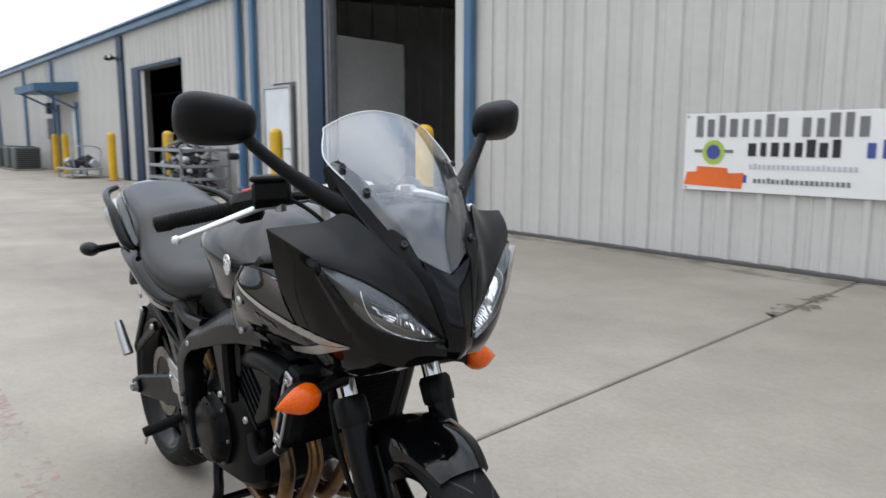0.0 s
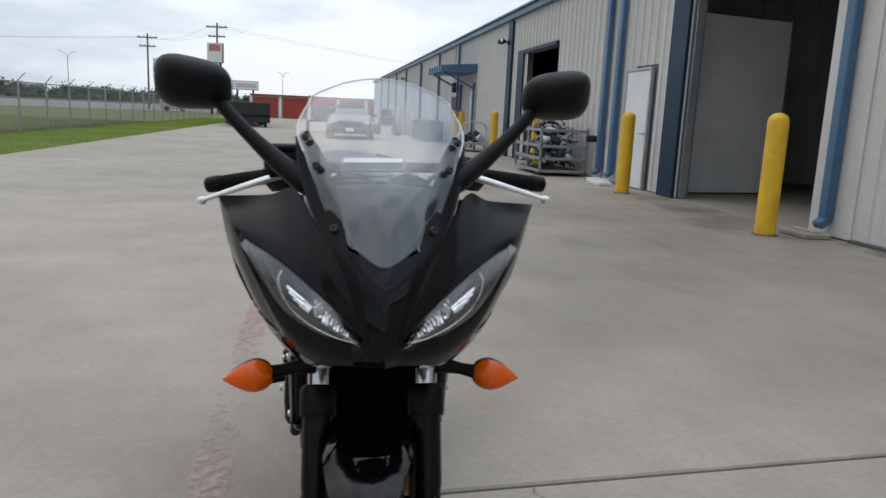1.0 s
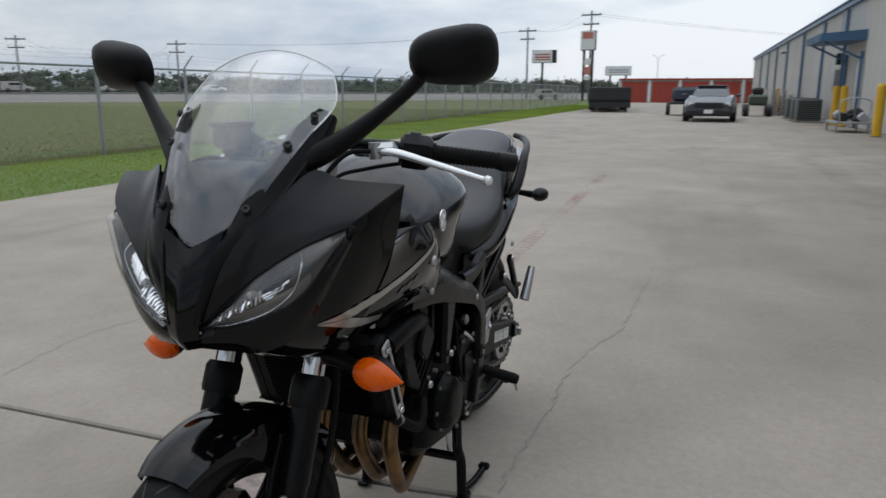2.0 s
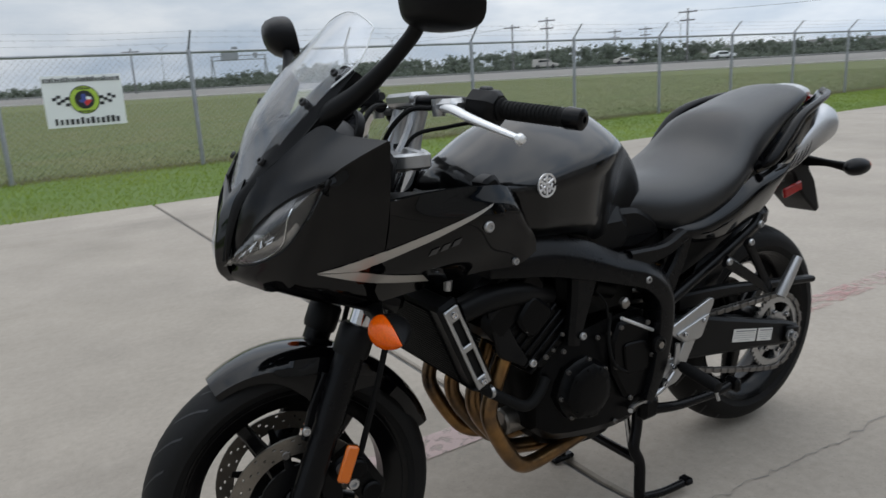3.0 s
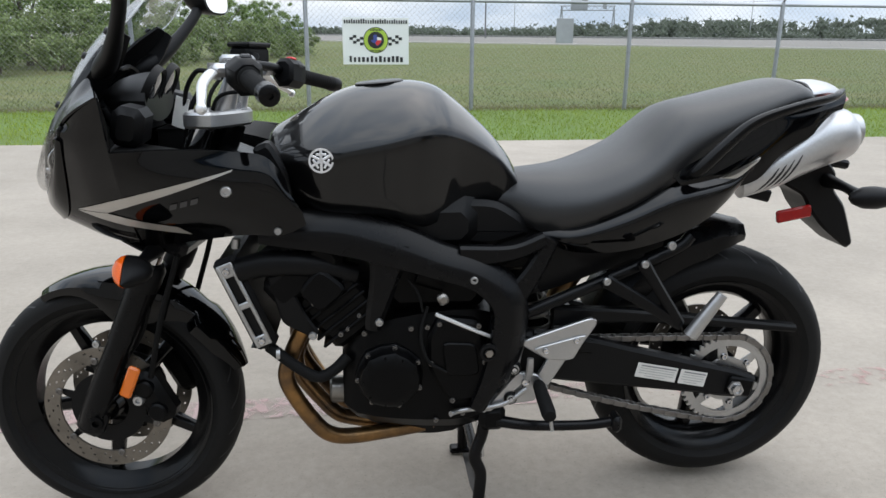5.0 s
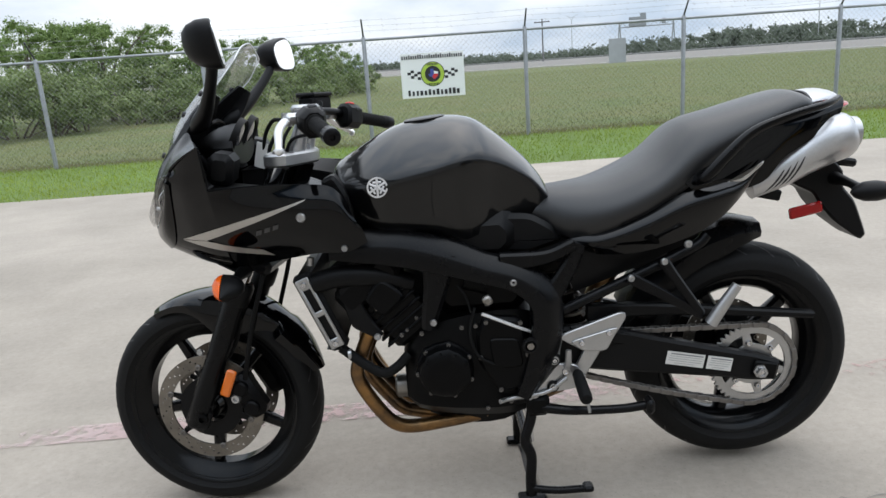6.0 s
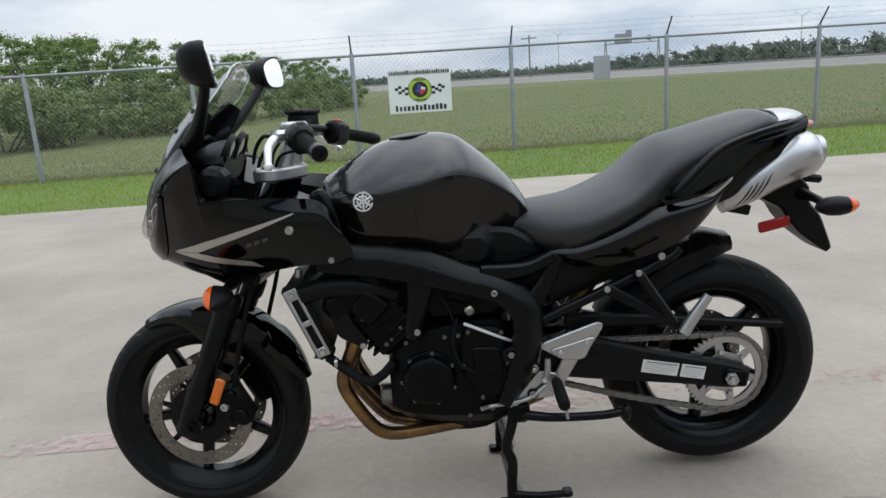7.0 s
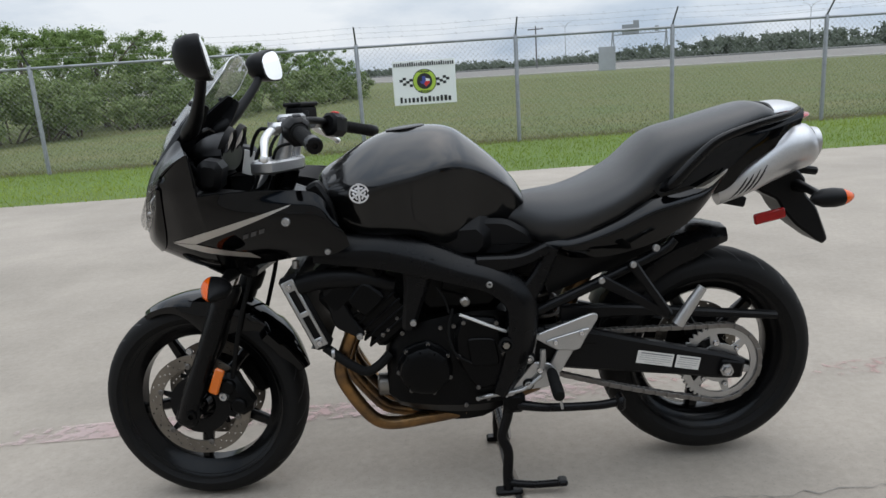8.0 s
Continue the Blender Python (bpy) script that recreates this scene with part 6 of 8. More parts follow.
def caliper():
    cpos = FW + Vector((-0.118, 0.082, 0.040))
    g = box(cpos, (0.062, 0.06, 0.125), 0.016, Matrix.Rotation(radians(28), 4, "Y"))
    g.add(box(cpos + Vector((0.035, 0.012, 0.03)), (0.06, 0.028, 0.045), 0.01, Matrix.Rotation(radians(28), 4, "Y")))
    for k in (-1, 1):
        g.add(lathe([(0.021, 0), (0.021, 0.014), (0.017, 0.018)], 16, cpos + Vector((0.013 * k, 0.022, 0.027 * k))))
    return g, cpos


cg, cp_ = caliper()
for a in pair(fp, "brake_caliper", cg, M_ENG, "black two-piston brake caliper"):
    s = 1 if a.name == "brake_caliper" else -1
    for dx, dz in ((0.045, 0.042), (0.062, 0.075)):
        g = bolt(cp_ + Vector((dx - 0.02, 0.030, dz - 0.04)), 0.013, h=0.012)
        fp("caliper_bolt", g if s > 0 else g.flip(), M_ALU, "", a)
pair(fp, "front_reflector", box(along(0.155) + Vector((-0.060, 0.026, 0.0)), (0.026, 0.012, 0.075), 0.004, Matrix.Rotation(radians(-23), 4, "Y")), M_AMBER, "orange side reflector on the fork")
pair(fp, "fender_bolt", bolt(along(0.30) + Vector((0.052, 0.012, -0.012)), 0.009), M_ALU)
pair(fp, "brake_hose", tube([cp_ + Vector((0.0, 0.02, 0.05)), along(0.42) + Vector((-0.062, 0.02, -0.02)), along(0.58) + Vector((-0.055, 0.012, 0)), along(0.74) + Vector((-0.03, -0.02, 0))], 0.0065, 8, 18), M_RUBBER)


def front_fender():
    """A long mudguard over the front tyre, with skirts to the fork legs."""
    rings = []
    n = 26
    for i in range(n + 1):
        t = i / n
        a = radians(63 + 102 * t)
        r = 0.297 + 0.014 * min(1.0, 2.2 * t) ** 0.7
        hw = 0.040 + 0.040 * math.sin(math.pi * min(1, t * 1.25 + 0.08)) ** 0.8 if t < 0.72 else 0.074 - 0.05 * ((t - 0.72) / 0.28) ** 1.5
        drop = 0.018 + 0.075 * math.exp(-((t - 0.43) / 0.17) ** 2) + 0.02 * t
        ring = []
        for y, dr in ((-1.0, -drop), (-1.02, -drop * 0.45), (-0.92, -0.008), (-0.66, 0.001), (-0.28, 0.004), (0, 0.005), (0.28, 0.004), (0.66, 0.001), (0.92, -0.008), (1.02, -drop * 0.45), (1.0, -drop)):
            ring.append(FW + Vector(((r + dr) * math.cos(a), y * hw, (r + dr) * math.sin(a))))
        inner = [p + (FW - p).normalized() * 0.004 for p in reversed(ring)]
        rings.append(ring + inner)
    return loft(rings)


fp("front_fender", front_fender(), M_GLOSS, "glossy black front mudguard")
pair(fp, "fender_stay", beam([(0.640, 0.545, 0.06), (0.668, 0.48, 0.07), (0.70, 0.42, 0.05)], 0.077, 0.012), M_BLKP)

# steering head, bars and controls
fp("top_clamp", prism(rounded([(0.515, 0.0), (0.495, 0.13), (0.43, 0.145), (0.40, 0.06), (0.385, 0.0), (0.40, -0.06), (0.43, -0.145), (0.495, -0.13)], 2, 0.25), -0.016, 0.016, 0.005).tf(Matrix.Translation((0, 0, 0.942)) @ Matrix.Rotation(radians(-90), 4, "X") @ Matrix.Identity(4)).tf(Matrix.Translation((0.0, 0, 0)) ), M_ALU, "silver top fork clamp")
fp("lower_clamp", box((0.555, 0, 0.695), (0.11, 0.27, 0.04), 0.012, Matrix.Rotation(radians(-23), 4, "Y")), M_SATIN)
fp("steering_stem", tube([(0.53, 0, 0.69), (0.43, 0, 0.93)], 0.03, 14), M_SATIN)
fp("stem_nut", lathe([(0.02, 0), (0.02, 0.015), (0.008, 0.016)], 6, (0.428, 0, 0.957), "z"), M_CHROME)
pair(fp, "bar_riser", tube([(0.435, 0.045, 0.935), (0.42, 0.045, 0.985), (0.405, 0.045, 1.035)], [0.022, 0.017, 0.019], 14), M_ALU, "silver handlebar riser")
pair(fp, "riser_web", beam([(0.460, 0.935, 0.03), (0.435, 0.98, 0.022), (0.412, 1.03, 0.022)], 0.045, 0.024), M_ALU)
fp("handlebar", tube([(0.262, -0.37, 1.003), (0.315, -0.26, 1.022), (0.372, -0.16, 1.045), (0.408, -0.07, 1.052), (0.410, 0.07, 1.052), (0.372, 0.16, 1.045), (0.315, 0.26, 1.022), (0.262, 0.37, 1.003)], 0.011, 12, 40), M_SATIN, "black tubular handlebar")
fp("bar_clamp", box((0.409, 0, 1.058), (0.044, 0.135, 0.026), 0.007), M_ALU, "silver handlebar clamp")
ga, gb = Vector((0.327, 0.235, 1.0265)), Vector((0.271, 0.352, 1.006))
gd = (gb - ga).normalized()


def grip():
    L = (gb - ga).length
    prof = [(0.021, -0.004), (0.021, 0.003), (0.0165, 0.006)]
    for k in range(14):
        z = 0.008 + (L - 0.016) * k / 14
        prof += [(0.0172, z), (0.0172, z + 0.0045), (0.0158, z + 0.0055), (0.0158, z + 0.0072)]
    prof += [(0.0175, L - 0.004), (0.0175, L), (0.01, L + 0.001)]
    return lathe(prof, 20, axis="z").tf(Matrix.Translation(ga) @ Vector((0, 0, 1)).rotation_difference(gd).to_matrix().to_4x4())


pair(fp, "grip", grip(), M_RUBBER, "black ribbed rubber grip")
pair(fp, "bar_weight", lathe([(0.0175, 0), (0.0195, 0.004), (0.0185, 0.032), (0.013, 0.036), (0.006, 0.036), (0.005, 0.03)], 20, axis="z").tf(Matrix.Translation(gb) @ Vector((0, 0, 1)).rotation_difference(gd).to_matrix().to_4x4()), M_SATIN, "black bar-end weight")


def switchgear():
    c = ga - gd * 0.032
    m = Matrix.Translation(c) @ Vector((0, 1, 0)).rotation_difference(gd).to_matrix().to_4x4()
    g = loft([[(x * k, y, z * k) for x, z in ((-0.028, -0.02), (-0.012, -0.034), (0.014, -0.034), (0.032, -0.014), (0.032, 0.016), (0.012, 0.032), (-0.012, 0.032), (-0.028, 0.018))] for k, y in ((0.72, -0.034), (1, -0.026), (1.02, 0.0), (1, 0.02), (0.75, 0.03))])
    return g.tf(m), m


sw, swm = switchgear()
for k, a in enumerate(pair(fp, "switchgear", sw, M_BLKP, "black switch housing")):
    g = box((-0.024, 0.0, 0.016), (0.012, 0.02, 0.012), 0.003).tf(swm)
    fp("button", g if k == 0 else g.flip(), M_DARKP, "", a)
    g = box((-0.004, -0.006, 0.033), (0.02, 0.022, 0.008), 0.003).tf(swm)
    fp("switch", g if k == 0 else g.flip(), M_DARKP if k == 0 else M_REDSW, "", a)


def lever():
    a = tube([(0.408, 0.165, 1.038), (0.408, 0.205, 1.032), (0.404, 0.26, 1.016), (0.388, 0.32, 0.996), (0.376, 0.362, 0.982)], [0.012, 0.0112, 0.0102, 0.0085, 0.0072], 12, 22, 0.7)
    b = lathe([(0.002, -0.010), (0.007, -0.0075), (0.010, 0), (0.007, 0.0075), (0.002, 0.010)], 14, (0.374, 0.369, 0.979))
    return a.add(b)


pair(fp, "lever", lever(), M_LEVER, "silver ball-ended hand lever")
pair(fp, "lever_perch", box((0.394, 0.165, 1.040), (0.05, 0.05, 0.026), 0.009, Matrix.Rotation(radians(28), 4, "Z")), M_ALU)
pair(fp, "lever_pivot", lathe([(0.012, -0.016), (0.013, 0), (0.012, 0.016)], 14, (0.414, 0.155, 1.038), "z"), M_ALU)
res = fp("brake_reservoir", box((0.430, -0.178, 1.070), (0.060, 0.078, 0.044), 0.007, Matrix.Rotation(radians(-25), 4, "Z")), M_BLKP, "black square brake fluid reservoir")
fp("cap", box((0.430, -0.178, 1.096), (0.066, 0.084, 0.012), 0.004, Matrix.Rotation(radians(-25), 4, "Z")), M_BLKP, "", res)
fp("sight_glass", lathe([(0.009, 0.0), (0.009, 0.004), (0.003, 0.004)], 12, (0.408, -0.145, 1.070)), M_DARKP, "", res)
fp("master_cylinder", tube([(0.418, -0.13, 1.048), (0.412, -0.215, 1.044)], 0.014, 12), M_BLKP)
fp("clutch_cable", tube([(0.425, 0.15, 1.038), (0.462, 0.12, 1.035), (0.498, 0.085, 0.985), (0.505, 0.05, 0.90), (0.46, 0.03, 0.80)], 0.0048, 8, 26), M_RUBBER)
fp("throttle_cable", tube([(0.375, -0.2, 1.03), (0.445, -0.15, 1.05), (0.50, -0.08, 0.98), (0.48, -0.04, 0.86)], 0.0048, 8, 24), M_RUBBER)
fp("brake_line", tube([(0.41, -0.12, 1.05), (0.47, -0.06, 1.04), (0.53, -0.03, 0.95), (0.545, -0.02, 0.80)], 0.0055, 8, 24), M_RUBBER)
fp("switch_cable", tube([(0.31, 0.2, 1.01), (0.37, 0.11, 1.0), (0.44, 0.07, 0.98), (0.47, 0.05, 0.88)], 0.004, 8, 22), M_RUBBER)
tag = fp("paper_tag", box((0.512, 0.078, 0.955), (0.036, 0.002, 0.062), 0.0006, Matrix.Rotation(radians(-14), 4, "Y") @ Matrix.Rotation(radians(-25), 4, "Z")), M_PAPER, "white paper tag on a string")
fp("string", tube([(0.505, 0.078, 0.985), (0.49, 0.085, 1.01), (0.46, 0.10, 1.04)], 0.0008, 5, 8), M_PAPER, "", tag)

# headlights and nose
U_EDGE = [(0.802, 0.025, 0.796), (0.790, 0.063, 0.837), (0.768, 0.114, 0.880), (0.735, 0.168, 0.918), (0.694, 0.228, 0.947)]
L_EDGE = [(0.804, 0.028, 0.790), (0.797, 0.070, 0.795), (0.778, 0.114, 0.806), (0.745, 0.172, 0.841), (0.697, 0.230, 0.934)]
T_EDGE = [(0.773, 0.040, 0.934), (0.752, 0.094, 0.954), (0.668, 0.148, 1.027), (0.640, 0.195, 1.013), (0.606, 0.287, 1.004)]


def between(a, b, t, push=0.0):
    return [tuple(Vector(p).lerp(Vector(q), t) + Vector((push, push * 0.35, 0))) for p, q in zip(a, b)]


upper = Surf([T_EDGE, between(T_EDGE, U_EDGE, 0.35, 0.008), between(T_EDGE, U_EDGE, 0.7, 0.008), U_EDGE])
pair(bp, "upper_fairing", upper.geo(22, 12), M_NOSE, "black upper fairing half")


def vee(x0, x1, y, z0, z1):
    """A row of points that runs straight to a middle point and back."""
    return [(x0 + (x1 - x0) * (1 - abs(k) / 4), y * k / 4, z0 + (z1 - z0) * (1 - abs(k) / 4)) for k in range(-4, 5)]


ridge = Surf([vee(0.773, 0.787, 0.058, 0.943, 0.913), vee(0.797, 0.808, 0.045, 0.885, 0.878), vee(0.811, 0.824, 0.034, 0.830, 0.825), vee(0.814, 0.825, 0.028, 0.786, 0.781), vee(0.800, 0.809, 0.028, 0.762, 0.757)])
bp("nose_ridge", ridge.geo(16, 18), M_GLOSS, "glossy black nose centre panel")
B_EDGE = [(0.802, 0.024, 0.761), (0.783, 0.064, 0.755), (0.756, 0.107, 0.750), (0.723, 0.163, 0.788), (0.695, 0.233, 0.925)]
lip = Surf([L_EDGE, between(L_EDGE, B_EDGE, 0.5, 0.006), B_EDGE])
pair(bp, "lower_fairing_lip", lip.geo(20, 8), M_GLOSS, "glossy black lip under the headlight")


def headlight():
    lens = Surf([U_EDGE, between(U_EDGE, L_EDGE, 0.5, 0.021), L_EDGE])
    sh = [Vector((-0.035, -0.012, 0.0))]
    a, b = [tuple(Vector(p) + sh[0]) for p in U_EDGE], [tuple(Vector(p) + sh[0]) for p in L_EDGE]
    back = Surf([a, between(a, b, 0.5, -0.025), b])
    edge_u, edge_l = Surf([U_EDGE, a]), Surf([L_EDGE, b])
    return lens, back, edge_u, edge_l


lens, bowl, eu, el_ = headlight()
# reflector: a fluted mirror bowl, a smooth bezel below, dark housing outboard
flute, bezel = Geo(), Geo()


def lamp_back(u, v, lift=0.0):
    """A point behind the lens on a surface that leans back a little more than the lens."""
    return Vector(lens.at(u, v)) + Vector((-0.019 - 0.006 * (1 - v) + lift, -0.006, 0))


rnd_f = random.Random(31)


def mirror_strip(g, u0, u1, v0, v1, slope, turn=0.0, bow=0.0):
    """One mirror facet behind the lens, leaning up by its slope."""
    n0 = len(g.v)
    for j in range(4):
        for k in range(5):
            q = lamp_back(u0 + (u1 - u0) * k / 4, v0 + (v1 - v0) * j / 3)
            q.x += slope * 0.075 * (v1 - v0) * (j / 3 - 0.5) + turn * (k / 4 - 0.5) - bow * math.sin(math.pi * k / 4)
            g.v.append(q)
    g.f += [(n0 + 5 * a + b, n0 + 5 * a + b + 1, n0 + 5 * a + b + 6, n0 + 5 * a + b + 5) for a in range(3) for b in range(4)]


for i in range(13):  # upright flutes near the nose
    u0 = 0.10 + 0.030 * i
    mirror_strip(flute, u0, u0 + 0.022, 0.05, 0.62 - 0.05 * (i % 3), rnd_f.choice((0.40, 0.55, 0.10, 0.75, 0.60)), rnd_f.uniform(-0.001, 0.001), 0.0012)
    mirror_strip(flute, u0 + 0.022, u0 + 0.030, 0.05, 0.60, -0.15)
for i in range(9):  # level ribs of the outer bowl
    v0 = 0.04 + 0.068 * i
    a0, a1 = 0.485 + 0.012 * abs(i - 4), 0.70 - 0.006 * (i - 4) ** 2
    for k in range(3):
        b0, b1 = a0 + (a1 - a0) * k / 3, a0 + (a1 - a0) * (k + 1) / 3
        mirror_strip(flute, b0, b1, v0, v0 + 0.060, (0.95, 0.7, 0.5)[k] + rnd_f.uniform(-0.3, 0.2), 0.003 * (k - 1))
rim_ring = tube([lamp_back(0.07, 0.95, 0.009), lamp_back(0.30, 0.96, 0.009), lamp_back(0.55, 0.93, 0.009), lamp_back(0.69, 0.80, 0.009), lamp_back(0.755, 0.45, 0.009), lamp_back(0.74, 0.12, 0.009), lamp_back(0.69, 0.03, 0.009)], 0.0013, 6, 50)
for i in range(16):
    for v0, v1 in ((0.66, 0.82), (0.82, 0.95)):
        n0 = len(bezel.v)
        for v in (v0, v1):
            for u in (0.06 + 0.74 * i / 16, 0.06 + 0.74 * (i + 1) / 16):
                bezel.v.append(lamp_back(u, v, 0.007 if v0 > 0.7 else 0.004))
        bezel.f.append((n0, n0 + 1, n0 + 3, n0 + 2))
bulb = lathe([(0.002, 0.014), (0.005, 0.013), (0.007, 0.006), (0.007, -0.004), (0.012, -0.007), (0.013, -0.010)], 24, (0, 0, 0), "x")
house = bowl.geo(22, 8).add(eu.geo(22, 2, 0.002)).add(el_.geo(22, 2, 0.002))
for k, h in enumerate(pair(bp, "headlight", house, M_SMOKE, "clear slanted headlight with a fluted reflector")):
    for nm, g, m_, lb in (("reflector", flute, M_REFLECT, "bright fluted reflector"), ("bezel", bezel, M_BEZEL, "grey inner bezel"), ("rim", rim_ring, M_REFLECT, "thin bright rim"), ("lens", lens.geo(22, 8, 0.002, 0.001), M_LENS, "clear lens"),
                          ("bulb", Geo(bulb.v, bulb.f).tf(Matrix.Translation(lamp_back(0.44, 0.36, -0.002)) @ Matrix.Rotation(radians(-14), 4, "Y")), M_BEZEL, "")):
        g2 = Geo(g.v, g.f)
        ob = part(nm, g2 if k == 0 else g2.flip(), m_, h, lb, 30 if nm == "reflector" else 38)
        if nm == "lens":
            ob.visible_shadow = False

gasket = tube(U_EDGE + [tuple(Vector(U_EDGE[-1]).lerp(Vector(L_EDGE[-1]), 0.5) + Vector((0.001, 0.004, 0)))] + L_EDGE[::-1], 0.0042, 8, 60)
pair(bp, "lamp_gasket", gasket, M_BLKP)

# cheeks and side panels
cheek = Surf([[(0.693, 0.230, 0.948), (0.695, 0.233, 0.926), (0.723, 0.164, 0.788), (0.756, 0.108, 0.750), (0.783, 0.065, 0.755)],
              [(0.652, 0.262, 0.985), (0.657, 0.248, 0.905), (0.662, 0.190, 0.775), (0.672, 0.130, 0.716), (0.690, 0.075, 0.712)],
              [(0.605, 0.288, 1.006), (0.602, 0.264, 0.895), (0.600, 0.205, 0.772), (0.600, 0.135, 0.693), (0.600, 0.075, 0.690)]])
pair(bp, "fairing_cheek", cheek.geo(22, 12), M_GLOSS, "black fairing cheek beside the headlight")
side = Surf([[(0.602, 0.268, 0.906), (0.600, 0.250, 0.852), (0.600, 0.205, 0.772), (0.600, 0.135, 0.693)],
             [(0.500, 0.250, 0.908), (0.500, 0.258, 0.850), (0.500, 0.222, 0.775), (0.500, 0.155, 0.708)],
             [(0.405, 0.245, 0.905), (0.400, 0.262, 0.850), (0.392, 0.240, 0.790), (0.390, 0.195, 0.730)],
             [(0.335, 0.228, 0.893), (0.325, 0.243, 0.850), (0.312, 0.236, 0.795), (0.310, 0.218, 0.735)],
             [(0.300, 0.215, 0.850), (0.290, 0.226, 0.820), (0.270, 0.226, 0.785), (0.262, 0.218, 0.755)]])
panels = pair(bp, "side_fairing", side.geo(20, 26), M_GLOSS, "glossy black side fairing with a silver chevron stripe")


class Flank:
    """The cheek and the side panel taken as one flank."""

    def side(self, x, z, off=0.002):
        return (cheek if x > 0.6 else side).side(x, z, off)


flank = Flank()
bits = [("stripe", decal(flank, [(0.388, 0.873), (0.50, 0.843), (0.60, 0.815), (0.704, 0.784)], [(0.392, 0.869), (0.50, 0.829), (0.585, 0.800), (0.640, 0.781)], 26), M_STRIPE, "silver chevron stripe"),
        ("stripe", decal(flank, [(0.640, 0.780), (0.575, 0.762), (0.512, 0.750)], [(0.704, 0.782), (0.60, 0.750), (0.490, 0.730)], 18), M_STRIPE, "silver chevron stripe")]
for k in range(3):
    x = 0.512 - 0.021 * k
    bits.append(("model_bar", decal(side, [(x, 0.803 + 0.006 * k), (x - 0.014, 0.807 + 0.006 * k)], [(x + 0.004, 0.791 + 0.006 * k), (x - 0.010, 0.795 + 0.006 * k)], 4), M_GHOST, ""))
for k, o in enumerate(panels):
    for nm, g, m_, lb in bits:
        part(nm, Geo(g.v, g.f) if k == 0 else g.flip(), m_, o, lb)
    for x, z, r in ((0.403, 0.832, 0.0112), (0.317, 0.7445, 0.008)):
        g = bolt(side.side(x, z, 0.001), r)
        part("bolt", g if k == 0 else g.flip(), M_ALU, o, "silver panel bolt")
# inner cockpit
inner = Surf([[(0.602, 0.283, 1.000), (0.600, 0.272, 0.96), (0.600, 0.262, 0.908)], [(0.637, 0.20, 1.011), (0.630, 0.20, 0.97), (0.62, 0.20, 0.905)], [(0.667, 0.136, 1.020), (0.655, 0.13, 0.98), (0.64, 0.12, 0.90)]])
pair(bp, "inner_panel", inner.geo(8, 8), M_BLKP, "matt black inner cockpit panel")
shelf_s = Surf([[(0.600, 0.262, 0.905), (0.62, 0.10, 0.90)], [(0.50, 0.246, 0.906), (0.53, 0.15, 0.895)], [(0.41, 0.240, 0.902), (0.43, 0.165, 0.88)], [(0.34, 0.222, 0.888), (0.35, 0.16, 0.86)]])
pair(bp, "inner_shelf", shelf_s.geo(6, 12), M_BLKP)
pair(bp, "inner_wall", Surf([[(0.62, 0.115, 0.90), (0.62, 0.10, 0.74)], [(0.53, 0.15, 0.895), (0.53, 0.14, 0.74)], [(0.43, 0.165, 0.88), (0.43, 0.16, 0.75)], [(0.35, 0.16, 0.86), (0.35, 0.16, 0.76)]]).geo(4, 10), M_BLKP)
bp("under_tray", Surf([[(0.69, -0.10, 0.722), (0.71, 0, 0.725), (0.69, 0.10, 0.722)], [(0.60, -0.15, 0.690), (0.60, 0, 0.70), (0.60, 0.15, 0.690)]]).geo(8, 4), M_BLKP)
bp("cockpit_floor", Surf([[(0.64, -0.12, 0.90), (0.66, 0, 0.90), (0.64, 0.12, 0.90)], [(0.72, -0.06, 0.93), (0.74, 0, 0.935), (0.72, 0.06, 0.93)]]).geo(6, 4), M_BLKP)
pod = bp("instrument_pod", smooth_loft([[(x, w * math.cos(a) * (1 if abs(math.cos(a)) < 0.9 else 0.98), z + h * math.sin(a)) for a in (2 * math.pi * k / 20 for k in range(20))] for x, w, z, h in ((0.672, 0.06, 0.985, 0.02), (0.64, 0.10, 0.985, 0.040), (0.60, 0.115, 0.985, 0.050), (0.575, 0.115, 0.985, 0.050))], 10), M_POD, "black twin instrument pod")
for y, r in ((0.055, 0.05), (-0.055, 0.05)):
    m = Matrix.Translation((0.570, y, 1.0)) @ Matrix.Rotation(radians(-25), 4, "Y")
    part("gauge_ring", lathe([(r - 0.008, 0.0), (r, -0.004), (r + 0.003, 0.012), (r - 0.006, 0.012)], 26, axis="x", closed=True).tf(m), M_BLKP, pod)
    part("gauge_glass", lathe([(r - 0.007, 0.002), (r - 0.02, -0.001), (0.004, -0.002)], 24, axis="x").tf(m), M_GAUGE, pod)
pair(bp, "cockpit_box", box((0.585, 0.175, 0.945), (0.06, 0.085, 0.075), 0.014, Matrix.Rotation(radians(-12), 4, "Y")), M_BLKP)

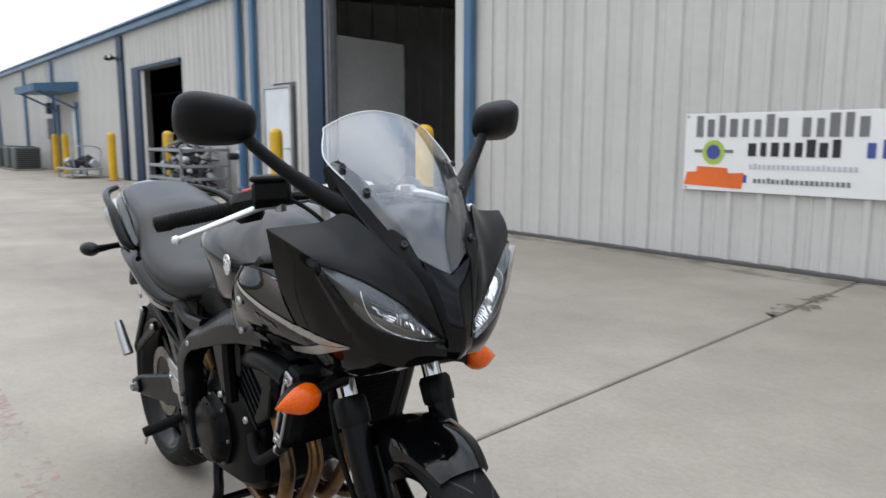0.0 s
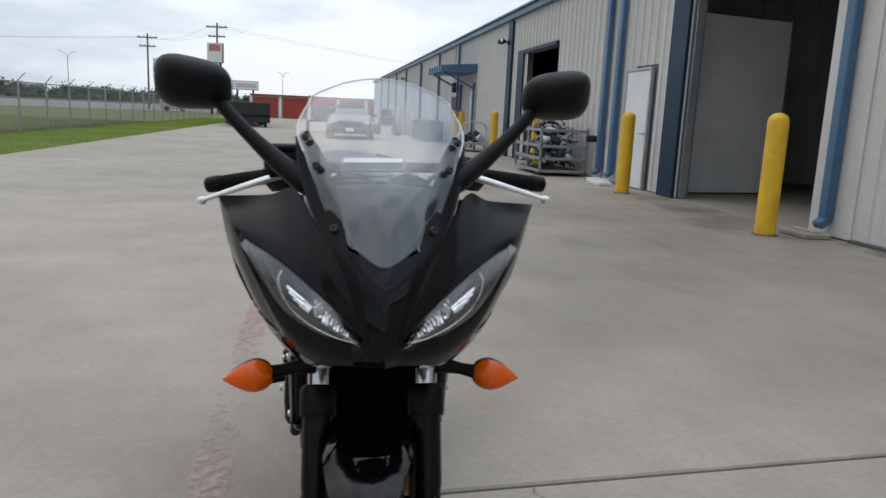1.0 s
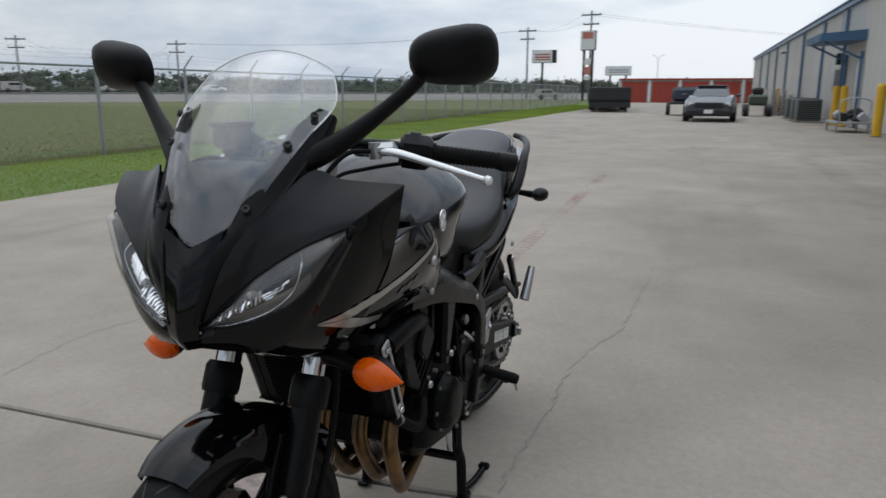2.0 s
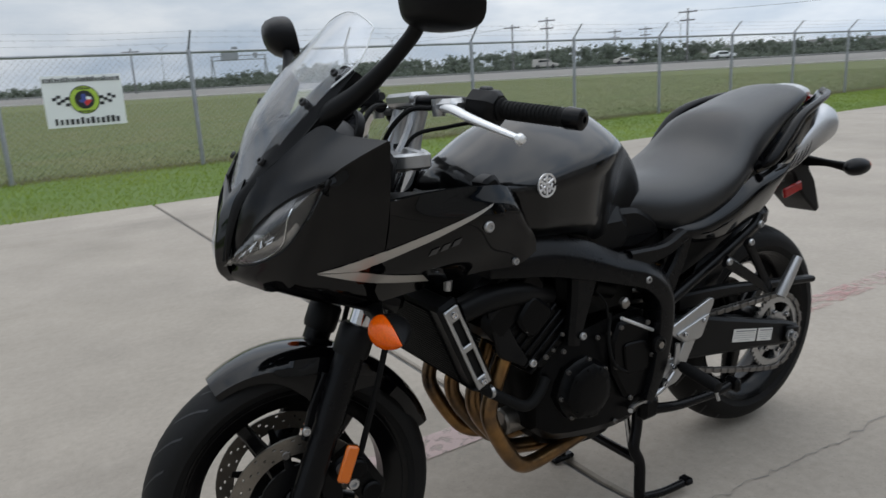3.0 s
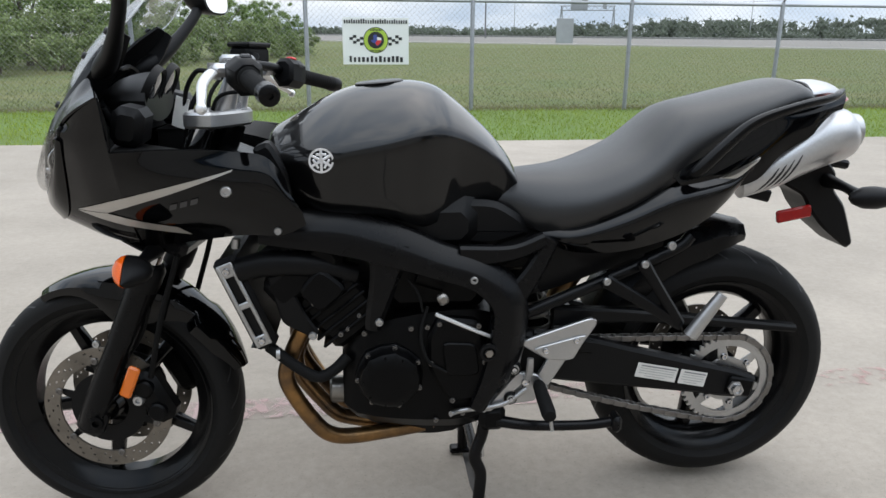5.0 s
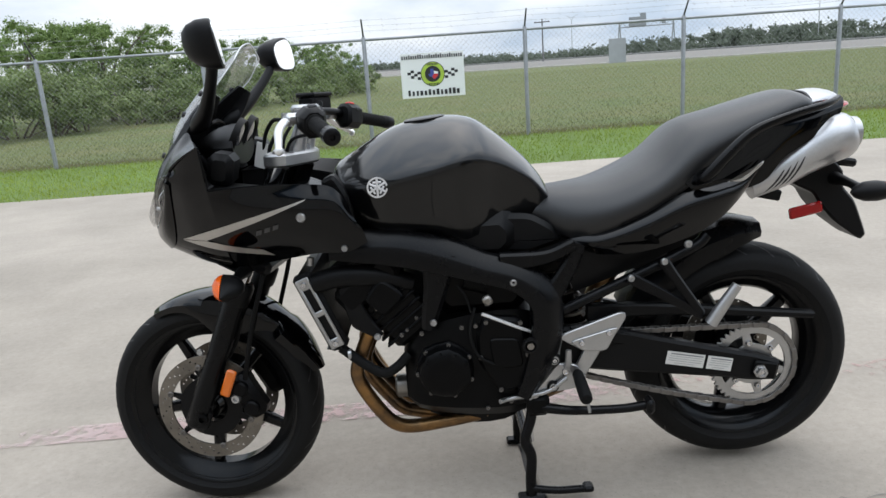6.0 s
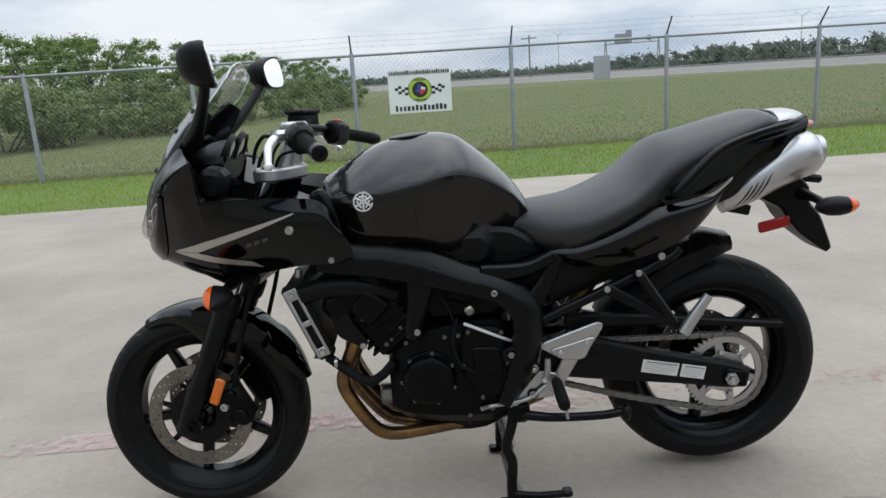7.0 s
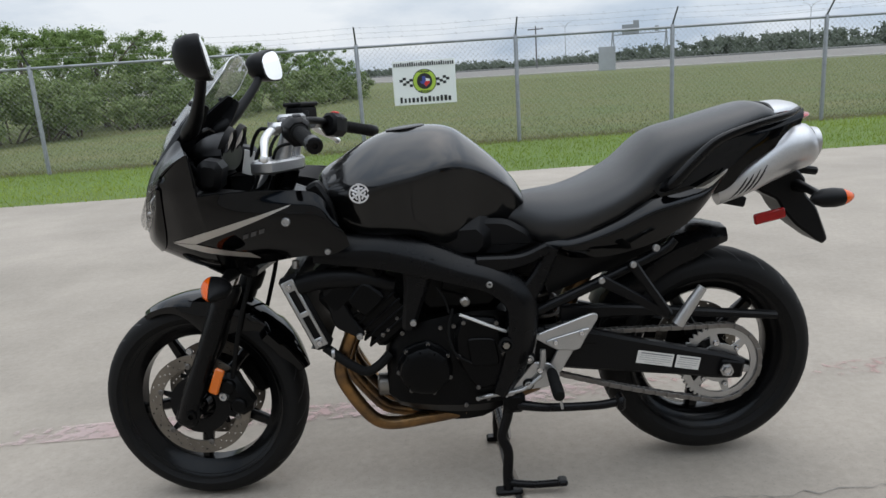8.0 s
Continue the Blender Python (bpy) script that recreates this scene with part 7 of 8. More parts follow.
# screen with frame and mirrors
SCREEN = Surf([[(0.752, -0.080, 0.962), (0.770, -0.042, 0.940), (0.786, 0, 0.917), (0.770, 0.042, 0.940), (0.752, 0.080, 0.962)],
               [(0.706, -0.106, 1.018), (0.728, -0.056, 1.030), (0.736, 0, 1.034), (0.728, 0.056, 1.030), (0.706, 0.106, 1.018)],
               [(0.646, -0.134, 1.082), (0.668, -0.070, 1.100), (0.675, 0, 1.105), (0.668, 0.070, 1.100), (0.646, 0.134, 1.082)],
               [(0.582, -0.152, 1.134), (0.600, -0.080, 1.160), (0.607, 0, 1.167), (0.600, 0.080, 1.160), (0.582, 0.152, 1.134)],
               [(0.538, -0.126, 1.191), (0.535, -0.068, 1.217), (0.530, 0, 1.228), (0.535, 0.068, 1.217), (0.538, 0.126, 1.191)]])
scr = bp("windscreen", SCREEN.geo(22, 26, 0.003), M_SCREEN, "clear tall windscreen with a bright top edge")
scr.visible_shadow = False
M_BEAD = mat("screen_edge", (0.75, 0.77, 0.78), 0.25, var=0.03, bump=0)
part("edge_bead", tube([SCREEN.at(0, v) for v in (0.55, 0.65, 0.75, 0.85, 0.95)] + [SCREEN.at(u, 1) for u in (0.0, 0.15, 0.3, 0.5, 0.7, 0.85, 1.0)] + [SCREEN.at(1, v) for v in (0.95, 0.85, 0.75, 0.65, 0.55)], 0.0014, 6, 80), M_BEAD, scr, "bright polished screen edge")
frame_strip = Surf([[(0.592, 0.150, 1.117), (0.598, 0.142, 1.125), (0.604, 0.132, 1.128)], [(0.643, 0.142, 1.064), (0.653, 0.123, 1.078), (0.658, 0.102, 1.085)], [(0.701, 0.119, 1.001), (0.712, 0.099, 1.013), (0.718, 0.078, 1.019)],
                    [(0.756, 0.094, 0.953), (0.764, 0.077, 0.953), (0.768, 0.060, 0.947)], [(0.787, 0.066, 0.905), (0.793, 0.056, 0.906), (0.797, 0.046, 0.907)], [(0.806, 0.044, 0.845), (0.812, 0.038, 0.845), (0.815, 0.031, 0.845)], [(0.815, 0.031, 0.800), (0.820, 0.028, 0.799), (0.824, 0.024, 0.798)]])
flange = Surf([[(0.592, 0.150, 1.117), (0.584, 0.150, 1.112), (0.578, 0.147, 1.106)], [(0.643, 0.142, 1.064), (0.618, 0.142, 1.062), (0.602, 0.139, 1.056)], [(0.701, 0.119, 1.001), (0.670, 0.122, 1.004), (0.650, 0.120, 1.000)], [(0.756, 0.094, 0.953), (0.728, 0.096, 0.955), (0.710, 0.094, 0.952)]])
pair(bp, "strip_flange", flange.geo(6, 18, 0.005), M_BLKP)
pair(bp, "screen_frame", frame_strip.geo(6, 30, 0.006), M_BLKP, "black screen mounting strip")
bp("instrument_cowl", Surf([[(0.770, -0.035, 0.925), (0.775, 0, 0.920), (0.770, 0.035, 0.925)], [(0.722, -0.075, 0.990), (0.730, 0, 0.985), (0.722, 0.075, 0.990)], [(0.672, -0.092, 1.030), (0.682, 0, 1.034), (0.672, 0.092, 1.030)], [(0.650, -0.095, 1.036), (0.655, 0, 1.044), (0.650, 0.095, 1.036)]]).geo(14, 14), M_POD, "smooth black cowl in front of the gauges")
bp("cowl_rim", tube([(0.648, -0.105, 1.030), (0.650, -0.06, 1.043), (0.654, -0.02, 1.040), (0.656, 0, 1.043), (0.654, 0.02, 1.040), (0.650, 0.06, 1.043), (0.648, 0.105, 1.030)], 0.005, 8, 24), M_BLKP)
for v in (0.03, 0.40):
    for u, s in ((0.02, -1), (0.98, 1)):
        p = Vector(SCREEN.at(0.5 + s * (0.46 if v < 0.1 else 0.44), v + 0.02))
        part("screen_bolt", bolt(p + Vector((0.004, 0.003 * s, 0.004)), 0.0075, (0.75, 0.35 * s, 0.5), 0.006), M_DARKP, scr)
for s in (-1, 1):
    p = Vector(SCREEN.at(0.5 + s * 0.45, 0.62))
    part("screen_bolt", bolt(p + Vector((0.004, 0.003 * s, 0.004)), 0.007, (0.7, 0.5 * s, 0.5), 0.006), M_DARKP, scr)


def mirror_geo():
    arm = tube([(0.668, 0.128, 1.026), (0.636, 0.148, 1.050), (0.604, 0.192, 1.080), (0.574, 0.243, 1.122), (0.550, 0.288, 1.165), (0.544, 0.306, 1.188)], [0.006, 0.0205, 0.0175, 0.0135, 0.0125, 0.013], 14, 30)
    rings = []
    for x, k in ((0.580, 0.30), (0.575, 0.55), (0.562, 0.80), (0.540, 0.97), (0.520, 1.0), (0.513, 0.985), (0.5115, 0.93)):
        ring = []
        for j in range(28):
            a = 2 * math.pi * j / 28
            ca, sa = math.cos(a), math.sin(a)
            cy, cz = abs(ca) ** 0.62 * math.copysign(1, ca), abs(sa) ** 0.72 * math.copysign(1, sa)
            hz = 0.047 + 0.006 * cy
            ring.append((x - 0.05 * cy * 0.28 * k + 0.16 * hz * cz * k, 0.352 + 0.071 * cy * k, 1.213 + hz * cz * k + 0.006 * cy * k))
        rings.append(ring)
    head = loft(rings)
    glass = Geo([(p[0] - 0.0012, 0.352 + (p[1] - 0.352) * 0.96, 1.213 + (p[2] - 1.213) * 0.94) for p in rings[-1]], [tuple(range(28))])
    glass.v += [p + Vector((0.001, 0, 0)) for p in glass.v]
    glass.f += [tuple(reversed(range(28, 56)))] + [(j, (j + 1) % 28, 28 + (j + 1) % 28, 28 + j) for j in range(28)]
    return arm, head, glass


ma, mh, mg = mirror_geo()
for k, a in enumerate(pair(bp, "mirror", mh, M_BLKP, "black wing mirror on a curved stalk")):
    a.location = (0, -0.008, 0) if k == 0 else (0, 0.009, -0.010)
    part("mirror_arm", Geo(ma.v, ma.f) if k == 0 else ma.flip(), M_BLKP, a)
    part("mirror_glass", Geo(mg.v, mg.f) if k == 0 else mg.flip(), M_MIRROR, a, "silvery mirror glass")


# indicators
def teardrop(x0, x1, y0, y1, z, r, n=16):
    rings = []
    for k in range(15):
        t = k / 14
        w = r * math.sqrt(max(0.10, 1 - ((0.36 - t) / 0.40) ** 2)) if t < 0.36 else r * max(0.05, 1 - ((t - 0.36) / 0.64) ** 1.7)
        rings.append([(x0 + (x1 - x0) * t + 0.92 * w * math.cos(a), y0 + (y1 - y0) * t, z - 0.010 * t * t + w * math.sin(a)) for a in (2 * math.pi * j / n for j in range(n))])
    return rings


def half(rings, front):
    """The front or rear half of a body of rings, closed with a flat face."""
    n = len(rings[0])
    out = []
    for r in rings:
        cx = sum(p[0] for p in r) / n
        out.append([(max(p[0], cx + 0.001) if front else min(cx + 1.7 * (p[0] - cx), cx - 0.001), p[1], p[2]) for p in r])
    return loft(out)


fr = teardrop(0.610, 0.606, 0.192, 0.283, 0.671, 0.031)
for k, a in enumerate(pair(bp, "front_indicator", half(fr, False), M_BLKP, "orange teardrop indicator in a black shell")):
    g, st_ = half(fr, True), tube([(0.582, 0.12, 0.684), (0.592, 0.165, 0.677), (0.598, 0.196, 0.672)], [0.02, 0.012, 0.014], 12)
    part("lens", g if k == 0 else g.flip(), M_LENSO, a, "orange lens")
    part("stalk", st_ if k == 0 else st_.flip(), M_BLKP, a)


def rear_indicator():
    def rings(sec):
        return loft([[(x, 0.205 + r * math.cos(a), 0.79 + 0.82 * r * math.sin(a)) for a in (2 * math.pi * j / 16 for j in range(16))] for x, r in sec])
    return rings(((-0.880, 0.006), (-0.890, 0.018), (-0.912, 0.029), (-0.938, 0.031), (-0.960, 0.027))), rings(((-0.9602, 0.0268), (-0.975, 0.021), (-0.988, 0.011), (-0.992, 0.002))), tube([(-0.920, 0.05, 0.800), (-0.925, 0.12, 0.796), (-0.918, 0.18, 0.79)], [0.018, 0.011, 0.014], 12)


rb_, rt_, rs_ = (g.tf(Matrix.Translation((-0.024, 0, -0.010))) for g in rear_indicator())
for k, a in enumerate(pair(bp, "rear_indicator", rb_, M_BLKP, "black rear indicator with an orange tip")):
    part("lens", Geo(rt_.v, rt_.f) if k == 0 else rt_.flip(), M_LENSO, a, "orange lens")
    part("stalk", Geo(rs_.v, rs_.f) if k == 0 else rs_.flip(), M_BLKP, a)


# tank
def tank():
    #       x, half width, top, crease height, bottom, lower width
    sec = [(0.350, 0.080, 0.908, 0.872, 0.830, 0.86), (0.330, 0.132, 0.927, 0.876, 0.806, 0.93), (0.290, 0.180, 0.950, 0.876, 0.778, 0.95), (0.233, 0.209, 0.983, 0.882, 0.764, 0.955),
           (0.170, 0.220, 1.008, 0.896, 0.762, 0.94), (0.100, 0.222, 1.018, 0.910, 0.752, 0.90), (0.040, 0.207, 1.020, 0.924, 0.730, 0.85), (-0.010, 0.180, 1.008, 0.928, 0.708, 0.79), (-0.052, 0.150, 0.979, 0.915, 0.700, 0.75),
           (-0.095, 0.122, 0.942, 0.892, 0.704, 0.74), (-0.139, 0.096, 0.899, 0.858, 0.716, 0.77), (-0.170, 0.076, 0.860, 0.824, 0.735, 0.85), (-0.190, 0.060, 0.825, 0.800, 0.750, 0.9)]
    rings = []
    for x, w, zt, zc, zb, k in sec:
        h, d = zt - zc, zc - zb
        right = [(0.0, zt), (0.22, zt - 0.03 * h), (0.42, zt - 0.16 * h), (0.62, zt - 0.38 * h), (0.80, zt - 0.61 * h), (0.92, zt - 0.80 * h), (0.985, zc + 0.05 * h), (1.0, zc - 0.06 * d),
                 (0.985 - 0.25 * (1 - k), zc - 0.20 * d), (0.97 - 0.62 * (1 - k), zc - 0.42 * d), (0.96 - 0.92 * (1 - k), zc - 0.68 * d), (k * 0.92, zb + 0.025), (k * 0.80, zb)]
        rings.append([(x, w * y, z) for y, z in right] + [(x, -w * y, z) for y, z in reversed(right[1:])])
    return smooth_loft(rings, 56)


tk = bp("fuel_tank", tank(), M_TANK, "glossy black sculpted fuel tank", angle=50)
cap_ = part("filler_cap", lathe([(0.052, 0), (0.053, 0.004), (0.048, 0.006), (0.02, 0.0065)], 30, axis="z").tf(Matrix.Translation((0.112, 0, 1.0125)) @ Matrix.Rotation(radians(5), 4, "Y")), M_SATIN, tk, "round black filler cap")
for s in (-1, 1):
    m = Matrix.Translation((0.229, 0.2135 * s, 0.881)) @ Matrix.Rotation(radians(5 if s > 0 else -5), 4, "Z") @ Matrix.Rotation(radians(0), 4, "X")
    ring = lathe([(0.0205, 0), (0.0242, 0), (0.0242, 0.003 * s), (0.0205, 0.003 * s)], 32, closed=True)
    for k in range(3):
        ring.add(box((0, 0.0015 * s, 0), (0.042, 0.003, 0.0050), 0.0006, Matrix.Rotation(radians(90 + 60 * k), 4, "Y")))
    for k in range(3):
        ring.add(box((0, 0.0015 * s, 0.012), (0.02, 0.003, 0.0045), 0.0005).tf(Matrix.Rotation(radians(120 * k), 4, "Y")))
    part("emblem", ring.tf(m), M_EMBLEM, tk, "round silver badge")
pair(bp, "tank_side_cover", prism(rounded([(0.345, 0.86), (0.365, 0.90), (0.33, 0.915), (0.30, 0.86), (0.29, 0.80), (0.32, 0.79)], 2, 0.25), 0.14, 0.19, 0.008), M_BLKP)


# seat and tail
def seat():
    sec = [(-0.135, 0.080, 0.800, 0.752), (-0.175, 0.105, 0.818, 0.725), (-0.24, 0.150, 0.824, 0.705), (-0.32, 0.182, 0.833, 0.724), (-0.40, 0.192, 0.861, 0.756), (-0.46, 0.186, 0.893, 0.785),
           (-0.515, 0.174, 0.944, 0.812), (-0.56, 0.166, 0.971, 0.840), (-0.64, 0.154, 0.988, 0.892), (-0.74, 0.140, 1.010, 0.945), (-0.81, 0.122, 1.024, 0.968), (-0.848, 0.105, 1.014, 0.975), (-0.860, 0.088, 0.998, 0.978)]
    rings = []
    for x, w, zt, zb in sec:
        h = zt - zb
        right = [(0.0, zt), (0.30, zt - 0.03 * h), (0.56, zt - 0.10 * h), (0.78, zt - 0.23 * h), (0.93, zt - 0.42 * h), (1.0, zt - 0.64 * h), (0.99, zt - 0.86 * h), (0.95, zb), (0.5, zb - 0.005)]
        rings.append([(x, w * y, z) for y, z in right] + [(x, -w * y, z) for y, z in reversed(right[1:])])
    return smooth_loft(rings, 44)


st_ob = bp("seat", seat(), M_SEAT, "black stepped vinyl dual seat", angle=60)
part("seat_strap", tube([(-0.852, -0.095, 0.985), (-0.853, -0.06, 1.012), (-0.853, 0, 1.017), (-0.853, 0.06, 1.012), (-0.852, 0.095, 0.985)], 0.004, 8, 16, 0.6), M_DARKP, st_ob)
tail_s = Surf([[(-0.232, 0.146, 0.706), (-0.236, 0.153, 0.698), (-0.240, 0.150, 0.690), (-0.245, 0.136, 0.682)], [(-0.30, 0.168, 0.721), (-0.30, 0.187, 0.706), (-0.30, 0.184, 0.690), (-0.30, 0.160, 0.664)], [(-0.40, 0.180, 0.760), (-0.40, 0.204, 0.738), (-0.40, 0.200, 0.712), (-0.40, 0.170, 0.664)],
               [(-0.50, 0.176, 0.804), (-0.503, 0.205, 0.780), (-0.507, 0.198, 0.748), (-0.51, 0.168, 0.688)], [(-0.59, 0.172, 0.820), (-0.59, 0.198, 0.798), (-0.589, 0.190, 0.770), (-0.587, 0.168, 0.725)], [(-0.645, 0.174, 0.830), (-0.643, 0.190, 0.814), (-0.640, 0.184, 0.795), (-0.636, 0.170, 0.770)],
               [(-0.698, 0.174, 0.871), (-0.695, 0.180, 0.862), (-0.692, 0.177, 0.852), (-0.688, 0.170, 0.838)]])
pair(bp, "tail_panel", tail_s.geo(10, 36), M_GLOSS, "glossy black tail side panel")
tail_u = Surf([[(-0.500, 0.172, 0.835), (-0.520, 0.178, 0.815), (-0.540, 0.172, 0.792)], [(-0.590, 0.162, 0.875), (-0.605, 0.172, 0.838), (-0.620, 0.166, 0.795)], [(-0.680, 0.150, 0.925), (-0.695, 0.162, 0.872), (-0.708, 0.158, 0.815)],
               [(-0.770, 0.138, 0.965), (-0.775, 0.150, 0.922), (-0.762, 0.150, 0.868)], [(-0.860, 0.118, 0.988), (-0.860, 0.132, 0.958), (-0.842, 0.138, 0.912)], [(-0.935, 0.085, 1.0), (-0.930, 0.100, 0.984), (-0.915, 0.112, 0.955)]])
pair(bp, "tail_side", tail_u.geo(10, 30), M_GLOSS, "glossy black upper tail side")
pair(bp, "tail_vent", prism(rounded([(-0.600, 0.826), (-0.640, 0.834), (-0.694, 0.872), (-0.690, 0.862), (-0.645, 0.824)], 2, 0.2), 0.186, 0.191, 0.0015), M_STRIPE, "thin silver vent trim")
pair(bp, "grab_rail", tube([(-0.535, 0.180, 0.828), (-0.555, 0.198, 0.848), (-0.598, 0.206, 0.894), (-0.660, 0.204, 0.944), (-0.754, 0.192, 0.974), (-0.853, 0.160, 0.990), (-0.905, 0.115, 1.0)], [0.010, 0.020, 0.019, 0.016, 0.013, 0.012, 0.010], 12, 34, 0.75), M_SATIN, "black curved grab rail")
cowl = bp("tail_cowl", smooth_loft([[(x, w * math.cos(a), z + h * math.sin(a)) for a in (2 * math.pi * k / 20 for k in range(20))] for x, w, z, h in ((-0.858, 0.085, 0.992, 0.026), (-0.90, 0.075, 0.995, 0.026), (-0.935, 0.062, 0.992, 0.022), (-0.955, 0.05, 0.986, 0.016))], 10), M_SILENCER, "silver tail cowl")
part("tail_light", smooth_loft([[(x, w * math.cos(a), z + h * math.sin(a)) for a in (2 * math.pi * k / 20 for k in range(20))] for x, w, z, h in ((-0.90, 0.095, 0.975, 0.017), (-0.94, 0.078, 0.976, 0.012), (-0.968, 0.055, 0.978, 0.009), (-0.982, 0.03, 0.980, 0.004))], 10), M_LENSR, cowl, "red tail light")


SIL = [(-0.70, 0.790, 0.030, 0.092), (-0.77, 0.828, 0.044, 0.096), (-0.83, 0.864, 0.052, 0.096), (-0.885, 0.894, 0.060, 0.096), (-0.930, 0.906, 0.058, 0.095), (-0.948, 0.910, 0.050, 0.095)]


def sil_at(x, a, off=0.0):
    """A point on the silencer: place along it and angle round it."""
    xs = [-q[0] for q in SIL]
    z, r, y = (float(np.interp(-x, xs, [q[i] for q in SIL])) for i in (1, 2, 3))
    return (x + 0.25 * r * math.sin(a), y + (r + off) * 1.05 * math.cos(a), z + (r + off) * math.sin(a))


def silencer():
    rings = []
    for x, z, r, y in SIL:
        ring = []
        for k in range(22):
            a = 2 * math.pi * k / 22
            ring.append((x + 0.25 * r * math.sin(a), y + r * 1.05 * math.cos(a), z + r * math.sin(a)))
        rings.append(ring)
    return smooth_loft(rings, 20)


for k, a in enumerate(pair(bp, "silencer", silencer(), M_SILENCER, "satin silver underseat silencer")):
    end = lathe([(0.042, -0.948), (0.040, -0.966), (0.028, -0.968), (0.026, -0.94)], 22, (0, 0.095, 0.910), "x")
    part("end_cap", end if k == 0 else end.flip(), M_SILENCER, a)
    for j in range(4):
        sl = tube([sil_at(-0.722 - 0.016 * j - 0.048 * q, -0.75 + 0.95 * q, -0.001) for q in (0, 0.25, 0.5, 0.75, 1)], [0.0012, 0.0028, 0.003, 0.0028, 0.0012], 8, 10)
        part("slot", sl if k == 0 else sl.flip(), M_DARKP, a)
bp("under_tail", smooth_loft([[(x, w * y, z + h * q) for y, q in ((-1, -0.6), (-0.6, -1), (0.6, -1), (1, -0.6), (1, 0.6), (0.6, 1), (-0.6, 1), (-1, 0.6))] for x, w, z, h in ((-0.52, 0.11, 0.745, 0.03), (-0.66, 0.10, 0.815, 0.04), (-0.80, 0.085, 0.855, 0.04), (-0.92, 0.07, 0.89, 0.035))], 12), M_BLKP)
bp("licence_holder", prism(rounded([(-0.80, 0.815), (-0.835, 0.79), (-0.885, 0.764), (-0.905, 0.730), (-0.945, 0.685), (-1.022, 0.626), (-1.038, 0.640), (-1.000, 0.735), (-0.965, 0.775), (-0.965, 0.815), (-0.94, 0.845), (-0.86, 0.85)], 2, 0.2), -0.055, 0.055, 0.006).tf(Matrix.Translation((-0.006, 0, -0.010))), M_BLKP, "black licence plate bracket and rear mudguard")
bp("plate_lamp", box((-0.985, 0, 0.825), (0.07, 0.06, 0.022), 0.006, Matrix.Rotation(radians(-10), 4, "Y")), M_BLKP)
bp("tool_box", box((-0.752, 0.078, 0.769), (0.072, 0.03, 0.028), 0.004, Matrix.Rotation(radians(-14), 4, "Y")), M_BLKP)
bp("rear_reflector", box((-0.866, 0.066, 0.712), (0.088, 0.012, 0.030), 0.004, Matrix.Rotation(radians(10), 4, "Y")), M_LENSR, "red side reflector")


def hugger():
    rings = []
    for i in range(19):
        t = i / 18
        a = radians(97 - 72 * t)
        r, hw = 0.345 + 0.027 * (1 - t) - 0.014 * max(0.0, 0.15 - t) / 0.15, 0.095 - 0.03 * max(0.0, 0.12 - t) / 0.12
        dp = 0.012 + 0.040 * min(1.0, 4 * t)
        ring = [RW + Vector(((r + dr) * math.cos(a), y * hw, (r + dr) * math.sin(a))) for y, dr in ((-1, -0.012 - dp), (-1, -0.012 - 0.2 * dp), (-0.7, 0.006), (0, 0.012), (0.7, 0.006), (1, -0.012 - 0.2 * dp), (1, -0.012 - dp))]
        inner_r = [p + (RW - p).normalized() * 0.004 for p in reversed(ring)]
        rings.append(ring + inner_r)
    return loft(rings)


bp("rear_hugger", hugger().tf(Matrix.Translation((0, -0.034, 0))), M_SATIN, "matt black rear hugger mudguard")

# frame, swingarm, stands


def spar(path, y, depth, lean=0.030, n=44):
    """A cast spar: upright lower face, upper face leaning inwards."""
    pts = [cr([(x, 0.0, z) for x, z, w in path], k / n) for k in range(n + 1)]
    ws = [float(np.interp(k / n, np.linspace(0, 1, len(path)), [w for _, _, w in path])) for k in range(n + 1)]
    rings = []
    for k, p in enumerate(pts):
        d = (Vector(pts[min(k + 1, n)]) - Vector(pts[max(k - 1, 0)])).normalized()
        up = Vector((d.z, 0, -d.x))
        w = ws[k] / 2
        ring = [(-1.0, -depth), (-1.0, -0.006), (-0.94, 0.0), (-0.1, 0.003), (0.12, 0.0), (0.9, -lean), (1.0, -lean - 0.006), (1.0, -depth)]
        rings.append([Vector(p) + up * (w * a) + Vector((0, y + b, 0)) for a, b in ring])
    return loft(rings)


pair(bp, "main_frame", spar([(0.36, 0.735, 0.05), (0.29, 0.735, 0.075), (0.20, 0.728, 0.092), (0.10, 0.700, 0.088), (0.00, 0.662, 0.070), (-0.09, 0.630, 0.070), (-0.152, 0.575, 0.082), (-0.160, 0.50, 0.085), (-0.138, 0.40, 0.078), (-0.095, 0.315, 0.05)], 0.197, 0.055), M_SATIN, "black cast aluminium frame spar")
pair(bp, "engine_hanger", beam([(0.095, 0.705, 0.09), (0.112, 0.62, 0.06), (0.132, 0.54, 0.04), (0.136, 0.515, 0.034)], 0.176, 0.034, 0.01, 14), M_SATIN)
pair(bp, "frame_brace", beam([(-0.05, 0.665, 0.05), (-0.16, 0.672, 0.035), (-0.232, 0.700, 0.03)], 0.160, 0.03), M_SATIN)
pair(bp, "frame_upright", beam([(-0.175, 0.575, 0.05), (-0.215, 0.635, 0.04), (-0.245, 0.700, 0.035)], 0.155, 0.03), M_SATIN)
pair(bp, "subframe_rail", tube([(-0.19, 0.140, 0.520), (-0.33, 0.135, 0.575), (-0.53, 0.130, 0.660), (-0.57, 0.125, 0.69)], 0.014, 12, 14), M_SATIN)
